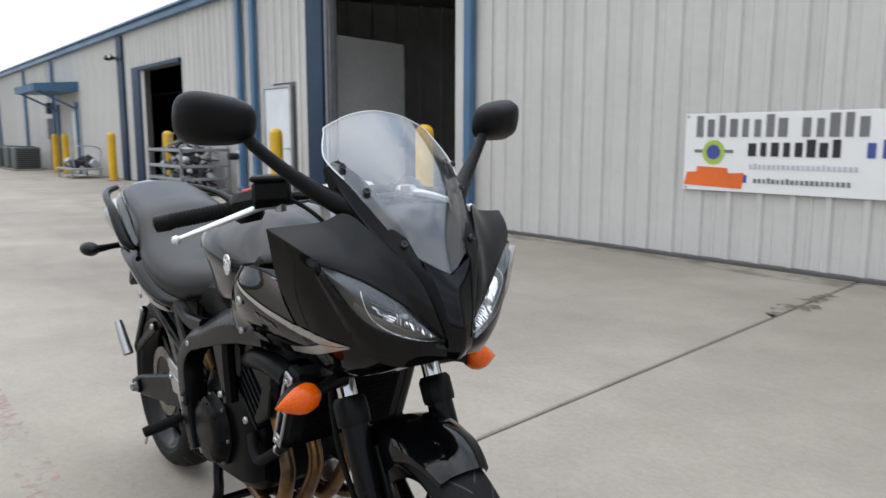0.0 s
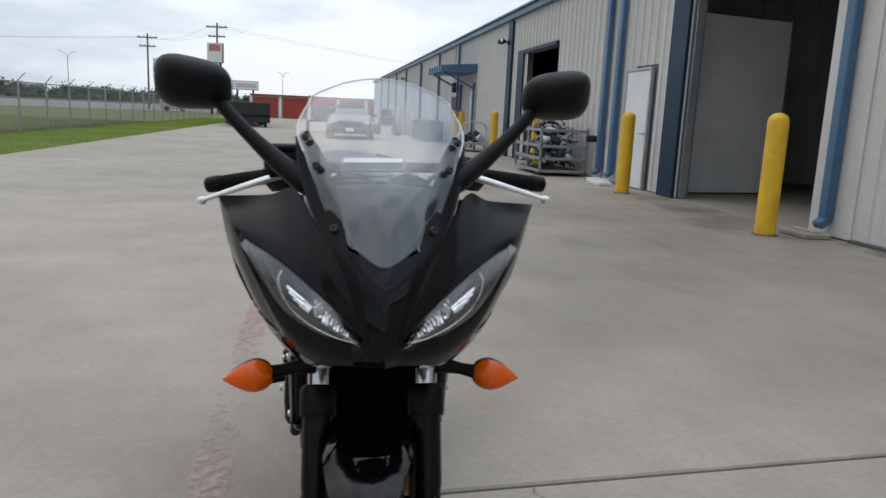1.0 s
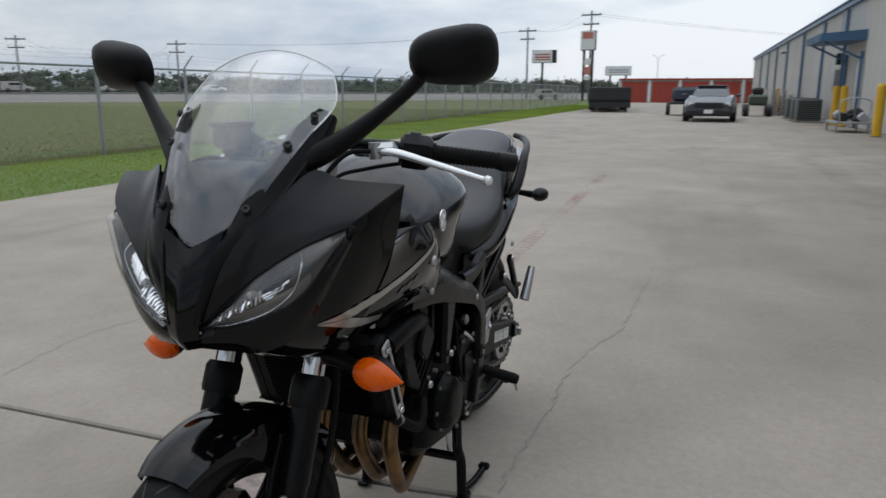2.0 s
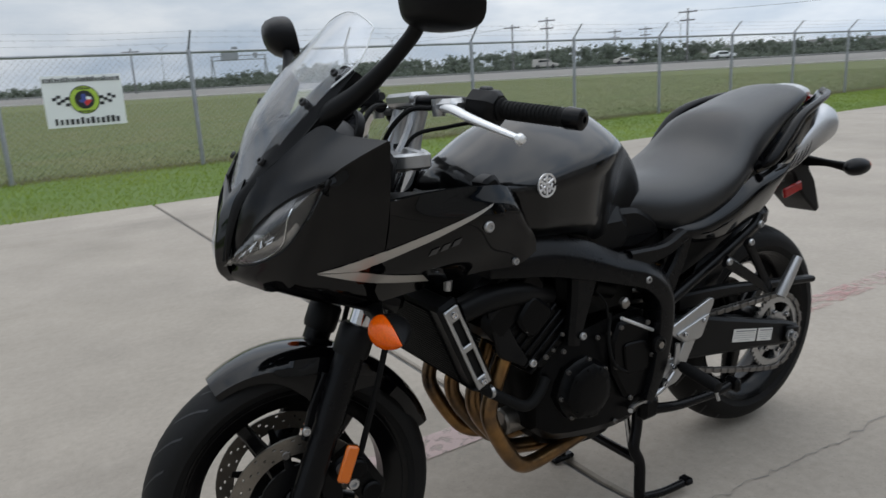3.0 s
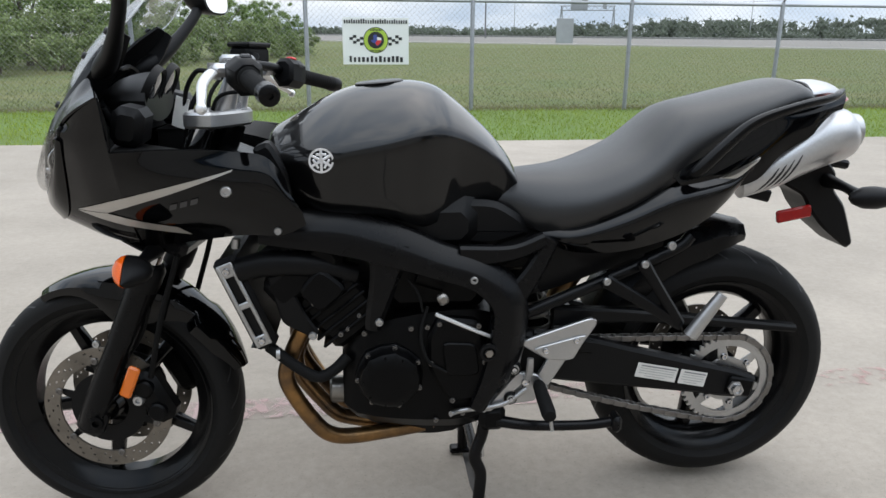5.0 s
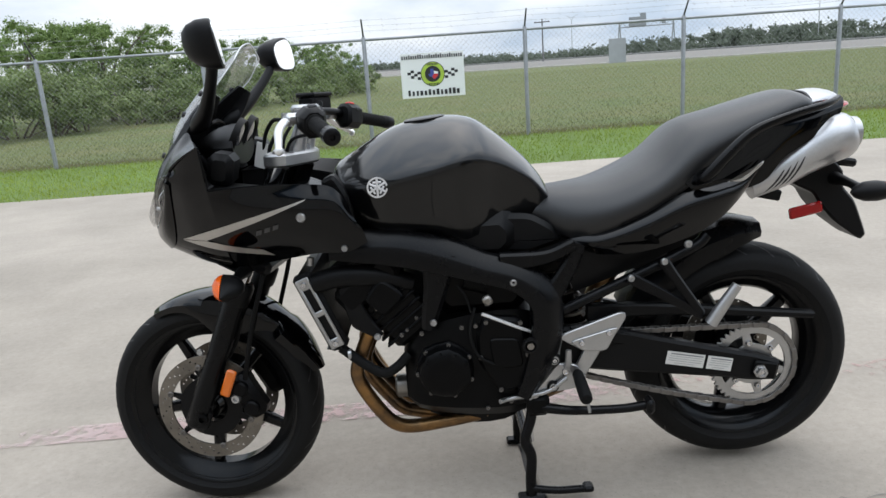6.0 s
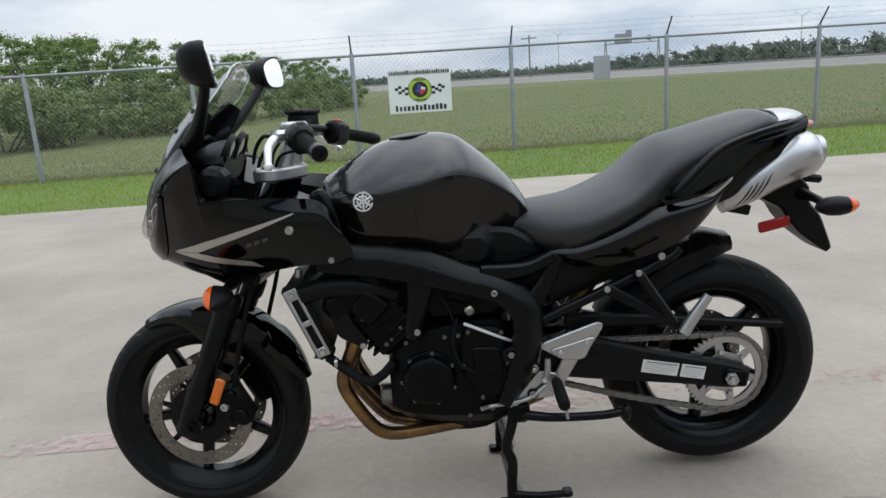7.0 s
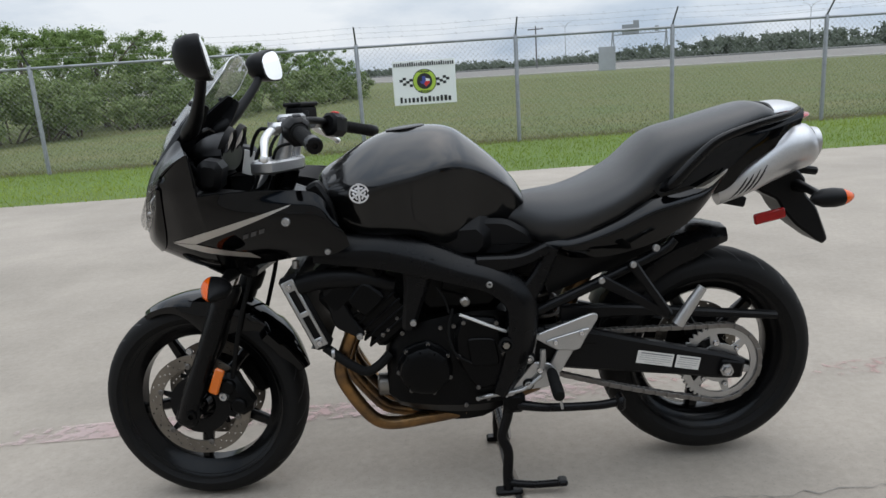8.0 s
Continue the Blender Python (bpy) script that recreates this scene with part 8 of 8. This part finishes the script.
pair(bp, "side_cover", Surf([[(-0.22, 0.112, 0.70), (-0.22, 0.115, 0.62), (-0.24, 0.108, 0.56)], [(-0.36, 0.112, 0.70), (-0.36, 0.114, 0.64), (-0.36, 0.106, 0.60)], [(-0.52, 0.098, 0.715), (-0.52, 0.102, 0.69), (-0.52, 0.098, 0.66)]]).geo(8, 14), M_BLKP)
pair(bp, "tank_lower_cover", prism(rounded([(0.10, 0.700), (0.07, 0.755), (-0.04, 0.778), (-0.135, 0.772), (-0.195, 0.735), (-0.215, 0.695), (-0.12, 0.668), (0.00, 0.686)], 3, 0.25), 0.082, 0.112, 0.012), M_BLKP, "black cover below the rear of the tank")
for x, z in ((-0.076, 0.624), (0.123, 0.536), (0.262, 0.510)):
    pair(bp, "frame_bolt", bolt((x, 0.196, z), 0.009), M_ALU)
pair(bp, "pivot_cap", lathe([(0.020, 0), (0.020, 0.008), (0.014, 0.010), (0.010, 0.004), (0.002, 0.004)], 20, (-0.111, 0.197, 0.460)), M_BLKP)
pair(bp, "pivot_nut", lathe([(0.009, 0.0), (0.009, 0.010), (0.003, 0.010)], 6, (-0.111, 0.199, 0.460)), M_DISC)

pair(bp, "swingarm", beam([(-0.15, 0.428, 0.10), (-0.30, 0.408, 0.115), (-0.45, 0.378, 0.098), (-0.62, 0.344, 0.078), (-0.70, 0.327, 0.072), (-0.760, 0.315, 0.055)], 0.118, 0.034, 0.008, 26), M_BLKP, "black box-section swingarm")
bp("swingarm_bridge", box((-0.33, 0, 0.415), (0.09, 0.21, 0.10), 0.02), M_SATIN)
bp("chain_guard", beam([(-0.27, 0.505, 0.045), (-0.45, 0.500, 0.030), (-0.66, 0.478, 0.022), (-0.855, 0.456, 0.018)], 0.108, 0.03, 0.005, 16), M_BLKP, "black chain guard")
bp("chain_slider", beam([(-0.22, 0.455, 0.05), (-0.36, 0.435, 0.03)], 0.135, 0.012), M_BLKP)
pair(bp, "axle_block", box((-0.724, 0.139, 0.322), (0.062, 0.012, 0.046), 0.004, Matrix.Rotation(radians(-11), 4, "Y")), M_ENG)
pair(bp, "axle_nut", lathe([(0.018, 0.145), (0.018, 0.150), (0.014, 0.151), (0.014, 0.163), (0.008, 0.164), (0.007, 0.158)], 6, (RW.x, 0, RW.z)), M_ALU, "silver rear axle nut")
bp("axle_stub", tube([RW + Vector((0, -0.16, 0)), RW + Vector((0, 0.16, 0))], 0.0125, 12), M_CHROME)
sk = bp("swingarm_label", box((-0.518, 0.1362, 0.365), (0.100, 0.0012, 0.036), 0.0004, Matrix.Rotation(radians(-11.5), 4, "Y")), M_PAPER, "white warning label with small print")
sk2 = bp("swingarm_label", box((-0.607, 0.1362, 0.347), (0.066, 0.0012, 0.036), 0.0004, Matrix.Rotation(radians(-11.5), 4, "Y")), M_PAPER, "white tyre label with small print")
for ob, cx, cz, w in ((sk, -0.518, 0.365, 0.086), (sk2, -0.607, 0.347, 0.054)):
    for k in range(5):
        part("print_line", box((cx + 0.0025 * (k - 2), 0.1371, cz + 0.0058 * (2 - k)), (w * (0.6 if k == 4 else 1), 0.0006, 0.0009 if k else 0.003), 0.0002, Matrix.Rotation(radians(-11.5), 4, "Y")), M_INKG, ob)

# rider and passenger footrests
plate = rounded([(-0.191, 0.455), (-0.197, 0.465), (-0.345, 0.514), (-0.359, 0.510), (-0.360, 0.497), (-0.305, 0.412), (-0.253, 0.415), (-0.209, 0.443)], 2, 0.2)
fr1 = pair(bp, "footrest_plate", prism(plate, 0.146, 0.157, 0.002), M_ALU, "silver heel guard plate")
for k, o in enumerate(fr1):
    pts = [("guard_inset", prism(rounded([(-0.216, 0.446), (-0.341, 0.478), (-0.311, 0.420), (-0.298, 0.416), (-0.246, 0.421)], 2, 0.15), 0.156, 0.162, 0.0015), M_ALU),
           ("front_strut", beam([(-0.194, 0.452, 0.010), (-0.188, 0.43, 0.011), (-0.182, 0.400, 0.014)], 0.150, 0.012, 0.003), M_ALU),
           ("rear_strut", prism(rounded([(-0.253, 0.420), (-0.296, 0.416), (-0.256, 0.350), (-0.228, 0.372)], 2, 0.12), 0.144, 0.156, 0.002), M_ALU),
           ("bracket_web", prism(rounded([(-0.190, 0.388), (-0.232, 0.381), (-0.260, 0.344), (-0.225, 0.315), (-0.174, 0.310), (-0.158, 0.324), (-0.188, 0.360)], 2, 0.2), 0.145, 0.157, 0.002), M_ALU),
           ("lower_arm", prism(rounded([(-0.186, 0.393), (-0.209, 0.374), (-0.116, 0.287), (-0.106, 0.296)], 2, 0.12), 0.152, 0.163, 0.002), M_ALU),
           ("shift_tab", beam([(-0.210, 0.428, 0.014), (-0.209, 0.40, 0.016), (-0.206, 0.376, 0.018)], 0.170, 0.010, 0.003), M_ALU)]
    for x, z, r in ((-0.174, 0.403, 0.017), (-0.169, 0.330, 0.015)):
        pts.append(("rubber_bush", lathe([(r, 0.150), (r, 0.168), (r * 0.8, 0.171), (r * 0.62, 0.168)], 20, (x, 0, z)), M_RUBBER))
        pts.append(("bush_ring", lathe([(r * 0.66, 0.166), (r * 0.66, 0.173), (r * 0.5, 0.174), (r * 0.42, 0.169)], 20, (x, 0, z)), M_ALU))
        pts.append(("bolt", bolt((x, 0.168, z), r * 0.38, h=0.008), M_CHROME))
    for x, z, r in ((-0.202, 0.368, 0.010), (-0.245, 0.442, 0.0075), (-0.314, 0.464, 0.0075)):
        pts.append(("bolt", bolt((x, 0.163, z), r, h=0.006), M_CHROME))
    for nm, g, m_ in pts:
        part(nm, g if k == 0 else g.flip(), m_, o)
for k, o in enumerate(pair(bp, "footpeg", lathe([(0.010, 0.0), (0.014, 0.01), (0.0155, 0.045), (0.016, 0.105), (0.014, 0.118), (0.006, 0.12)], 14).tf(Matrix.Translation((-0.232, 0.160, 0.362)) @ Matrix.Rotation(radians(-10), 4, "X")), M_RUBBER, "black rubber footpeg")):
    g = tube([(-0.236, 0.265, 0.335), (-0.240, 0.272, 0.305)], 0.004, 8)
    part("feeler", g if k == 0 else g.flip(), M_ALU, o)
bp("shift_lever", tube([(-0.205, 0.165, 0.352), (-0.15, 0.17, 0.318), (-0.06, 0.172, 0.308), (-0.03, 0.19, 0.310)], 0.006, 10, 16), M_ALU)
bp("shift_rod", tube([(-0.150, 0.168, 0.470), (-0.085, 0.182, 0.503), (0.004, 0.194, 0.549)], 0.0042, 8), M_LEVER, "thin silver shift rod")
for k, o in enumerate(pair(bp, "passenger_bracket", beam([(-0.360, 0.613, 0.03), (-0.45, 0.560, 0.026), (-0.540, 0.503, 0.024)], 0.186, 0.016, 0.005), M_SATIN, "black passenger footrest bracket")):
    for nm, g, m_ in (("bracket_arm", beam([(-0.440, 0.652, 0.028), (-0.475, 0.600, 0.024), (-0.535, 0.510, 0.024)], 0.188, 0.016, 0.005), M_SATIN),
                      ("peg", tube([(-0.553, 0.210, 0.488), (-0.582, 0.215, 0.538), (-0.612, 0.218, 0.585)], [0.016, 0.0145, 0.012], 12), M_ALU),
                      ("bolt", bolt((-0.362, 0.194, 0.613), 0.009), M_ALU), ("bolt", bolt((-0.442, 0.196, 0.650), 0.009), M_ALU), ("bolt", bolt((-0.506, 0.176, 0.684), 0.010), M_ALU)):
        part(nm, g if k == 0 else g.flip(), m_, o)
cs_ = bp("centre_stand", tube([(-0.122, 0.125, 0.285), (-0.112, 0.132, 0.225), (-0.094, 0.140, 0.170), (-0.108, 0.146, 0.125), (-0.104, 0.150, 0.06), (-0.104, 0.152, 0.016)], 0.0145, 12, 28), M_SATIN, "black tubular centre stand holding the rear up")
part("leg", tube([(-0.122, -0.125, 0.285), (-0.112, -0.132, 0.225), (-0.094, -0.140, 0.170), (-0.108, -0.146, 0.125), (-0.104, -0.150, 0.06), (-0.104, -0.152, 0.016)], 0.0145, 12, 28), M_SATIN, cs_)
part("cross_tube", tube([(-0.105, -0.145, 0.135), (-0.105, 0.145, 0.135)], 0.0125, 12), M_SATIN, cs_)
for s in (-1, 1):
    part("foot", box((-0.106, 0.152 * s, 0.009), (0.075, 0.034, 0.016), 0.005), M_SATIN, cs_)
part("foot_lever", tube([(-0.104, 0.155, 0.035), (-0.17, 0.165, 0.030), (-0.245, 0.172, 0.034)], 0.0105, 10, 12), M_SATIN, cs_)
part("lever_pad", box((-0.252, 0.172, 0.038), (0.026, 0.034, 0.018), 0.005), M_SATIN, cs_)
part("return_spring", tube([(-0.105, 0.10, 0.27), (-0.115, 0.11, 0.15)], 0.008, 8), M_CHROME, cs_)
ss = bp("side_stand", tube([(-0.140, 0.155, 0.268), (-0.22, 0.172, 0.262), (-0.34, 0.180, 0.262), (-0.400, 0.182, 0.268)], [0.014, 0.012, 0.0115, 0.012], 12, 16), M_SATIN, "black side stand, folded up")
part("stand_foot", box((-0.410, 0.185, 0.270), (0.022, 0.045, 0.04), 0.008), M_SATIN, ss)
part("stand_pivot", box((-0.130, 0.150, 0.276), (0.06, 0.035, 0.06), 0.012), M_ENG, ss)

# engine
eng = bp("engine", smooth_loft([[(x, w * y, z0 + (z1 - z0) * q) for y, q in ((-1, 0.12), (-0.8, 0), (0.8, 0), (1, 0.12), (1, 0.85), (0.9, 1), (-0.9, 1), (-1, 0.85))] for x, w, z0, z1 in ((0.205, 0.13, 0.30, 0.44), (0.16, 0.155, 0.27, 0.50), (0.02, 0.165, 0.25, 0.535), (-0.10, 0.155, 0.25, 0.535), (-0.16, 0.13, 0.29, 0.50))], 10), M_ENG, "black four-cylinder engine")
mcyl = Matrix.Translation((0.165, 0, 0.49)) @ Matrix.Rotation(radians(38), 4, "Y")
part("cylinder_block", box((-0.008, 0, 0.075), (0.135, 0.315, 0.15), 0.012).tf(mcyl), M_ENG, eng)
for k in range(5):
    part("cooling_fin", box((0, 0, 0.03 + 0.022 * k), (0.148, 0.328, 0.007), 0.002).tf(mcyl), M_ENG, eng)
part("cylinder_head", box((0, 0, 0.185), (0.175, 0.345, 0.075), 0.014).tf(mcyl), M_ENG, eng)
part("valve_cover", box((0, 0, 0.245), (0.155, 0.33, 0.06), 0.022).tf(mcyl), M_ENG, eng)
part("oil_pan", smooth_loft([[(x, w * y, z) for y, z in ((-1, 0.275), (-0.7, zb), (0.7, zb), (1, 0.275))] for x, w, zb in ((0.15, 0.10, 0.235), (0.05, 0.12, 0.205), (-0.06, 0.12, 0.21), (-0.12, 0.09, 0.25))], 8), M_ENG, eng)
for s in (1, -1):
    c0 = Vector((0.102 if s > 0 else 0.0, 0, 0.399))
    r0 = 0.066 if s > 0 else 0.090
    prof = [(r0 + 0.006, 0.150 * s), (r0 + 0.006, 0.172 * s), (r0, 0.178 * s), (r0 - 0.004, 0.196 * s), (r0 - 0.014, 0.204 * s), (r0 * 0.55, 0.2075 * s), (0.004, 0.208 * s)]
    lobes = []
    for r, y in prof:
        ring = []
        for k in range(72):
            a = 2 * math.pi * k / 72
            q = r * (1 + 0.055 * max(0.0, math.cos(7 * a + 0.4)) ** 3) if r > 0.03 else r
            ring.append((c0.x + q * math.cos(a), y, c0.z + q * math.sin(a)))
        lobes.append(ring)
    cv = part("engine_cover", loft(lobes), M_ENG, eng, "round black engine side cover")
    for k in range(7):
        a = 2 * math.pi * k / 7 - 0.4 / 7
        part("cover_bolt", bolt(c0 + Vector(((r0 + 0.004) * math.cos(a), 0.177 * s, (r0 + 0.004) * math.sin(a))), 0.0055, (0, s, 0), 0.007), M_CHAIN, cv)
    for k in range(9):
        a = 2 * math.pi * k / 9 + 0.7
        part("cover_rib", spoke(c0 + Vector((0, 0.2 * s, 0)), a, r0 * 0.66, r0 - 0.008, 0.0018, 0.0025, 0.005), M_ENG, cv)
spk = part("sprocket_cover", prism(rounded([(-0.005, 0.535), (-0.095, 0.525), (-0.112, 0.43), (-0.100, 0.34), (-0.03, 0.33), (0.02, 0.42), (0.02, 0.49)], 3, 0.2), 0.150, 0.182, 0.008), M_ENG, eng, "black sprocket cover")
part("cover_step", prism(rounded([(-0.01, 0.48), (-0.085, 0.475), (-0.095, 0.40), (-0.02, 0.40)], 2, 0.2), 0.181, 0.188, 0.003), M_ENG, spk)
for x, z in ((-0.005, 0.522), (-0.09, 0.515), (-0.105, 0.43), (-0.095, 0.35), (-0.035, 0.34), (0.012, 0.43)):
    part("cover_bolt", bolt((x, 0.182, z), 0.006), M_CHAIN, spk)
part("throttle_link", box((-0.012, 0.186, 0.580), (0.022, 0.02, 0.024), 0.005, Matrix.Rotation(0.5, 4, "Y")), M_DISC, eng, "bright carburettor linkage")
part("throttle_body", tube([(-0.02, 0.13, 0.60), (0.04, 0.13, 0.62)], 0.024, 12), M_ENG, eng)
part("cam_end_cover", prism(rounded([(0.245, 0.55), (0.29, 0.60), (0.245, 0.655), (0.185, 0.605)], 2, 0.25), 0.160, 0.184, 0.006), M_ENG, eng)
for x, z in ((0.215, 0.59), (0.26, 0.575), (0.165, 0.545), (0.19, 0.515)):
    part("case_bolt", bolt((x, 0.176, z), 0.0045), M_CHAIN, eng)
for x, z in ((0.205, 0.500), (0.155, 0.50), (0.02, 0.51), (0.055, 0.508), (-0.06, 0.30), (0.0, 0.285)):
    part("case_bolt", bolt((x, 0.168, z), 0.006), M_CHAIN, eng)
part("oil_filter", lathe([(0.030, 0.17), (0.032, 0.18), (0.032, 0.235), (0.027, 0.24), (0.01, 0.24)], 22, (0, 0.04, 0.305), "x"), M_DISC, eng, "silver oil filter")
part("starter_lead", tube([(0.02, 0.175, 0.56), (0.035, 0.185, 0.50), (0.02, 0.188, 0.44), (-0.02, 0.186, 0.41)], 0.004, 8, 16), M_RUBBER, eng)
part("vent_tube", tube([(0.06, 0.17, 0.62), (0.04, 0.18, 0.59), (0.03, 0.18, 0.55)], 0.003, 6, 10), M_RUBBER, eng)

for k, y in enumerate((-0.126, -0.045, 0.045, 0.126)):
    yi = y * 0.55
    q, e = (0.0 if abs(y) > 0.1 else 0.014), 0.03 * (1 if y > 0 else -1)
    bp("exhaust_header", tube([(0.250, y, 0.560), (0.287 - q, y, 0.500), (0.318 - q, y, 0.432), (0.330 - q, y, 0.388), (0.318 - q, y, 0.345), (0.280 - q, y * 0.95, 0.275 + q), (0.244 - q, y * 0.9, 0.232 + q), (0.195, y * 0.8, 0.214 + q), (0.10, yi + 0.6 * e, 0.217), (-0.02, yi, 0.226)], 0.0185, 14, 60), M_HEADER, "heat-browned steel exhaust header")
bp("exhaust_collector", smooth_loft([[(x, w * math.cos(a), z + h * math.sin(a)) for a in (2 * math.pi * k / 18 for k in range(18))] for x, w, z, h in ((0.0, 0.10, 0.228, 0.026), (-0.06, 0.085, 0.236, 0.032), (-0.14, 0.055, 0.25, 0.035), (-0.22, 0.035, 0.27, 0.032))], 10), M_HEADER, "heat-browned exhaust collector")
bp("exhaust_midpipe", tube([(-0.20, 0, 0.265), (-0.27, -0.02, 0.32), (-0.33, -0.06, 0.50), (-0.50, -0.05, 0.70), (-0.70, 0, 0.80)], 0.026, 12, 24), M_HEADER)

mr = Matrix.Translation((0.402, 0, 0.570)) @ Matrix.Rotation(radians(22), 4, "Y")
rad = bp("radiator", box((0, 0, 0), (0.045, 0.29, 0.205), 0.006).tf(mr), M_BLKP, "black radiator with silver side trims")
for k in range(24):
    part("fin", box((0.024, 0, -0.092 + 0.008 * k), (0.006, 0.24, 0.0025), 0.0006).tf(mr), M_ENG, rad)
for s in (-1, 1):
    part("end_tank", box((-0.002, 0.149 * s, 0), (0.052, 0.03, 0.215), 0.008).tf(mr), M_BLKP, rad)
    lad = Geo()
    for dx in (-0.0135, 0.0135):
        lad.add(box((dx, 0.169 * s, 0), (0.008, 0.007, 0.195), 0.002))
    for dz, h in ((-0.085, 0.025), (0.0, 0.014), (0.083, 0.030)):
        lad.add(box((0, 0.1685 * s, dz), (0.0345, 0.0062, h), 0.002))
    tr_ = part("side_trim", lad.tf(mr), M_ALU, rad, "slotted silver radiator trim")
    for dz in (-0.085, 0.083):
        part("trim_bolt", bolt(mr @ Vector((0, 0.172 * s, dz)), 0.008, (0, s, 0)), M_CHROME, tr_)
part("filler_neck", tube([(0.418, 0.13, 0.685), (0.416, 0.13, 0.705)], 0.009, 10), M_ALU, rad)
pair(bp, "coolant_hose", tube([(0.362, 0.145, 0.468), (0.305, 0.160, 0.426), (0.259, 0.165, 0.400), (0.223, 0.162, 0.413), (0.192, 0.150, 0.440)], 0.0125, 12, 24), M_RUBBER, "black rubber coolant hose")
pair(bp, "hose_clip", lathe([(0.0145, -0.004), (0.0145, 0.004)], 14, (0.340, 0.152, 0.452), "x"), M_ALU)
pair(bp, "air_duct", tube([(0.41, 0.155, 0.645), (0.34, 0.160, 0.660), (0.26, 0.158, 0.655), (0.17, 0.14, 0.625)], [0.026, 0.028, 0.028, 0.022], 12, 18), M_BLKP)
pair(bp, "scoop_panel", prism(rounded([(0.352, 0.632), (0.326, 0.528), (0.263, 0.492), (0.250, 0.506), (0.275, 0.545), (0.30, 0.60), (0.32, 0.64)], 2, 0.15), 0.158, 0.172, 0.004), M_BLKP)
bp("radiator_guard", prism([(0.395, 0.475), (0.355, 0.49), (0.36, 0.47)], -0.17, 0.17, 0.002), M_BLKP)
bp("air_box", box((0.10, 0, 0.725), (0.42, 0.27, 0.14), 0.04), M_BLKP)
bp("headstock", box((0.44, 0, 0.80), (0.12, 0.16, 0.16), 0.03, Matrix.Rotation(radians(-23), 4, "Y")), M_SATIN)
bp("wiring_bundle", tube([(0.50, 0.06, 0.80), (0.42, 0.12, 0.84), (0.34, 0.13, 0.80), (0.25, 0.13, 0.72)], 0.014, 10, 18), M_RUBBER)
bp("fairing_stay", tube([(0.48, 0.05, 0.80), (0.60, 0.08, 0.86), (0.66, 0.10, 0.97)], 0.010, 10, 12), M_SATIN)
bp("rear_shock", tube([(-0.20, 0, 0.62), (-0.26, 0, 0.40)], 0.03, 12), M_ENG)
bp("shock_spring", tube([(-0.21 - 0.0012 * k + 0.04 * math.sin(k * 0.8), 0.04 * math.cos(k * 0.8), 0.60 - 0.004 * k) for k in range(44)], 0.006, 6, 130), M_DISC, "steel shock spring")
bp("intake_block", box((0.0, 0, 0.60), (0.24, 0.27, 0.15), 0.03), M_ENG)
bp("seat_base", box((-0.20, 0, 0.68), (0.16, 0.20, 0.14), 0.03), M_BLKP)
bp("battery_box", box((-0.36, 0, 0.66), (0.26, 0.20, 0.12), 0.03), M_BLKP)

# the rear of the machine stands a little out of line with its front
TAIL = ("seat", "tail_panel", "tail_side", "tail_vent", "grab_rail", "tail_cowl", "silencer", "licence_holder", "plate_lamp", "tool_box", "rear_reflector", "rear_indicator", "under_tail")


def swing(ob, k):
    """Moves a part and its pieces sideways, more the further back."""
    for p in ob.data.vertices:
        p.co.y += k * 0.034 * min(0.0, p.co.x - 0.3)
    for c in ob.children:
        swing(c, k)


for ob in list(bike.children):
    mid = sum(p.co.y for p in ob.data.vertices) / len(ob.data.vertices)
    if ob.name.split(".")[0] in TAIL:
        swing(ob, 0.75 if ob.name == "seat" else 1.0)
    elif mid < -0.05:
        swing(ob, 1.1)
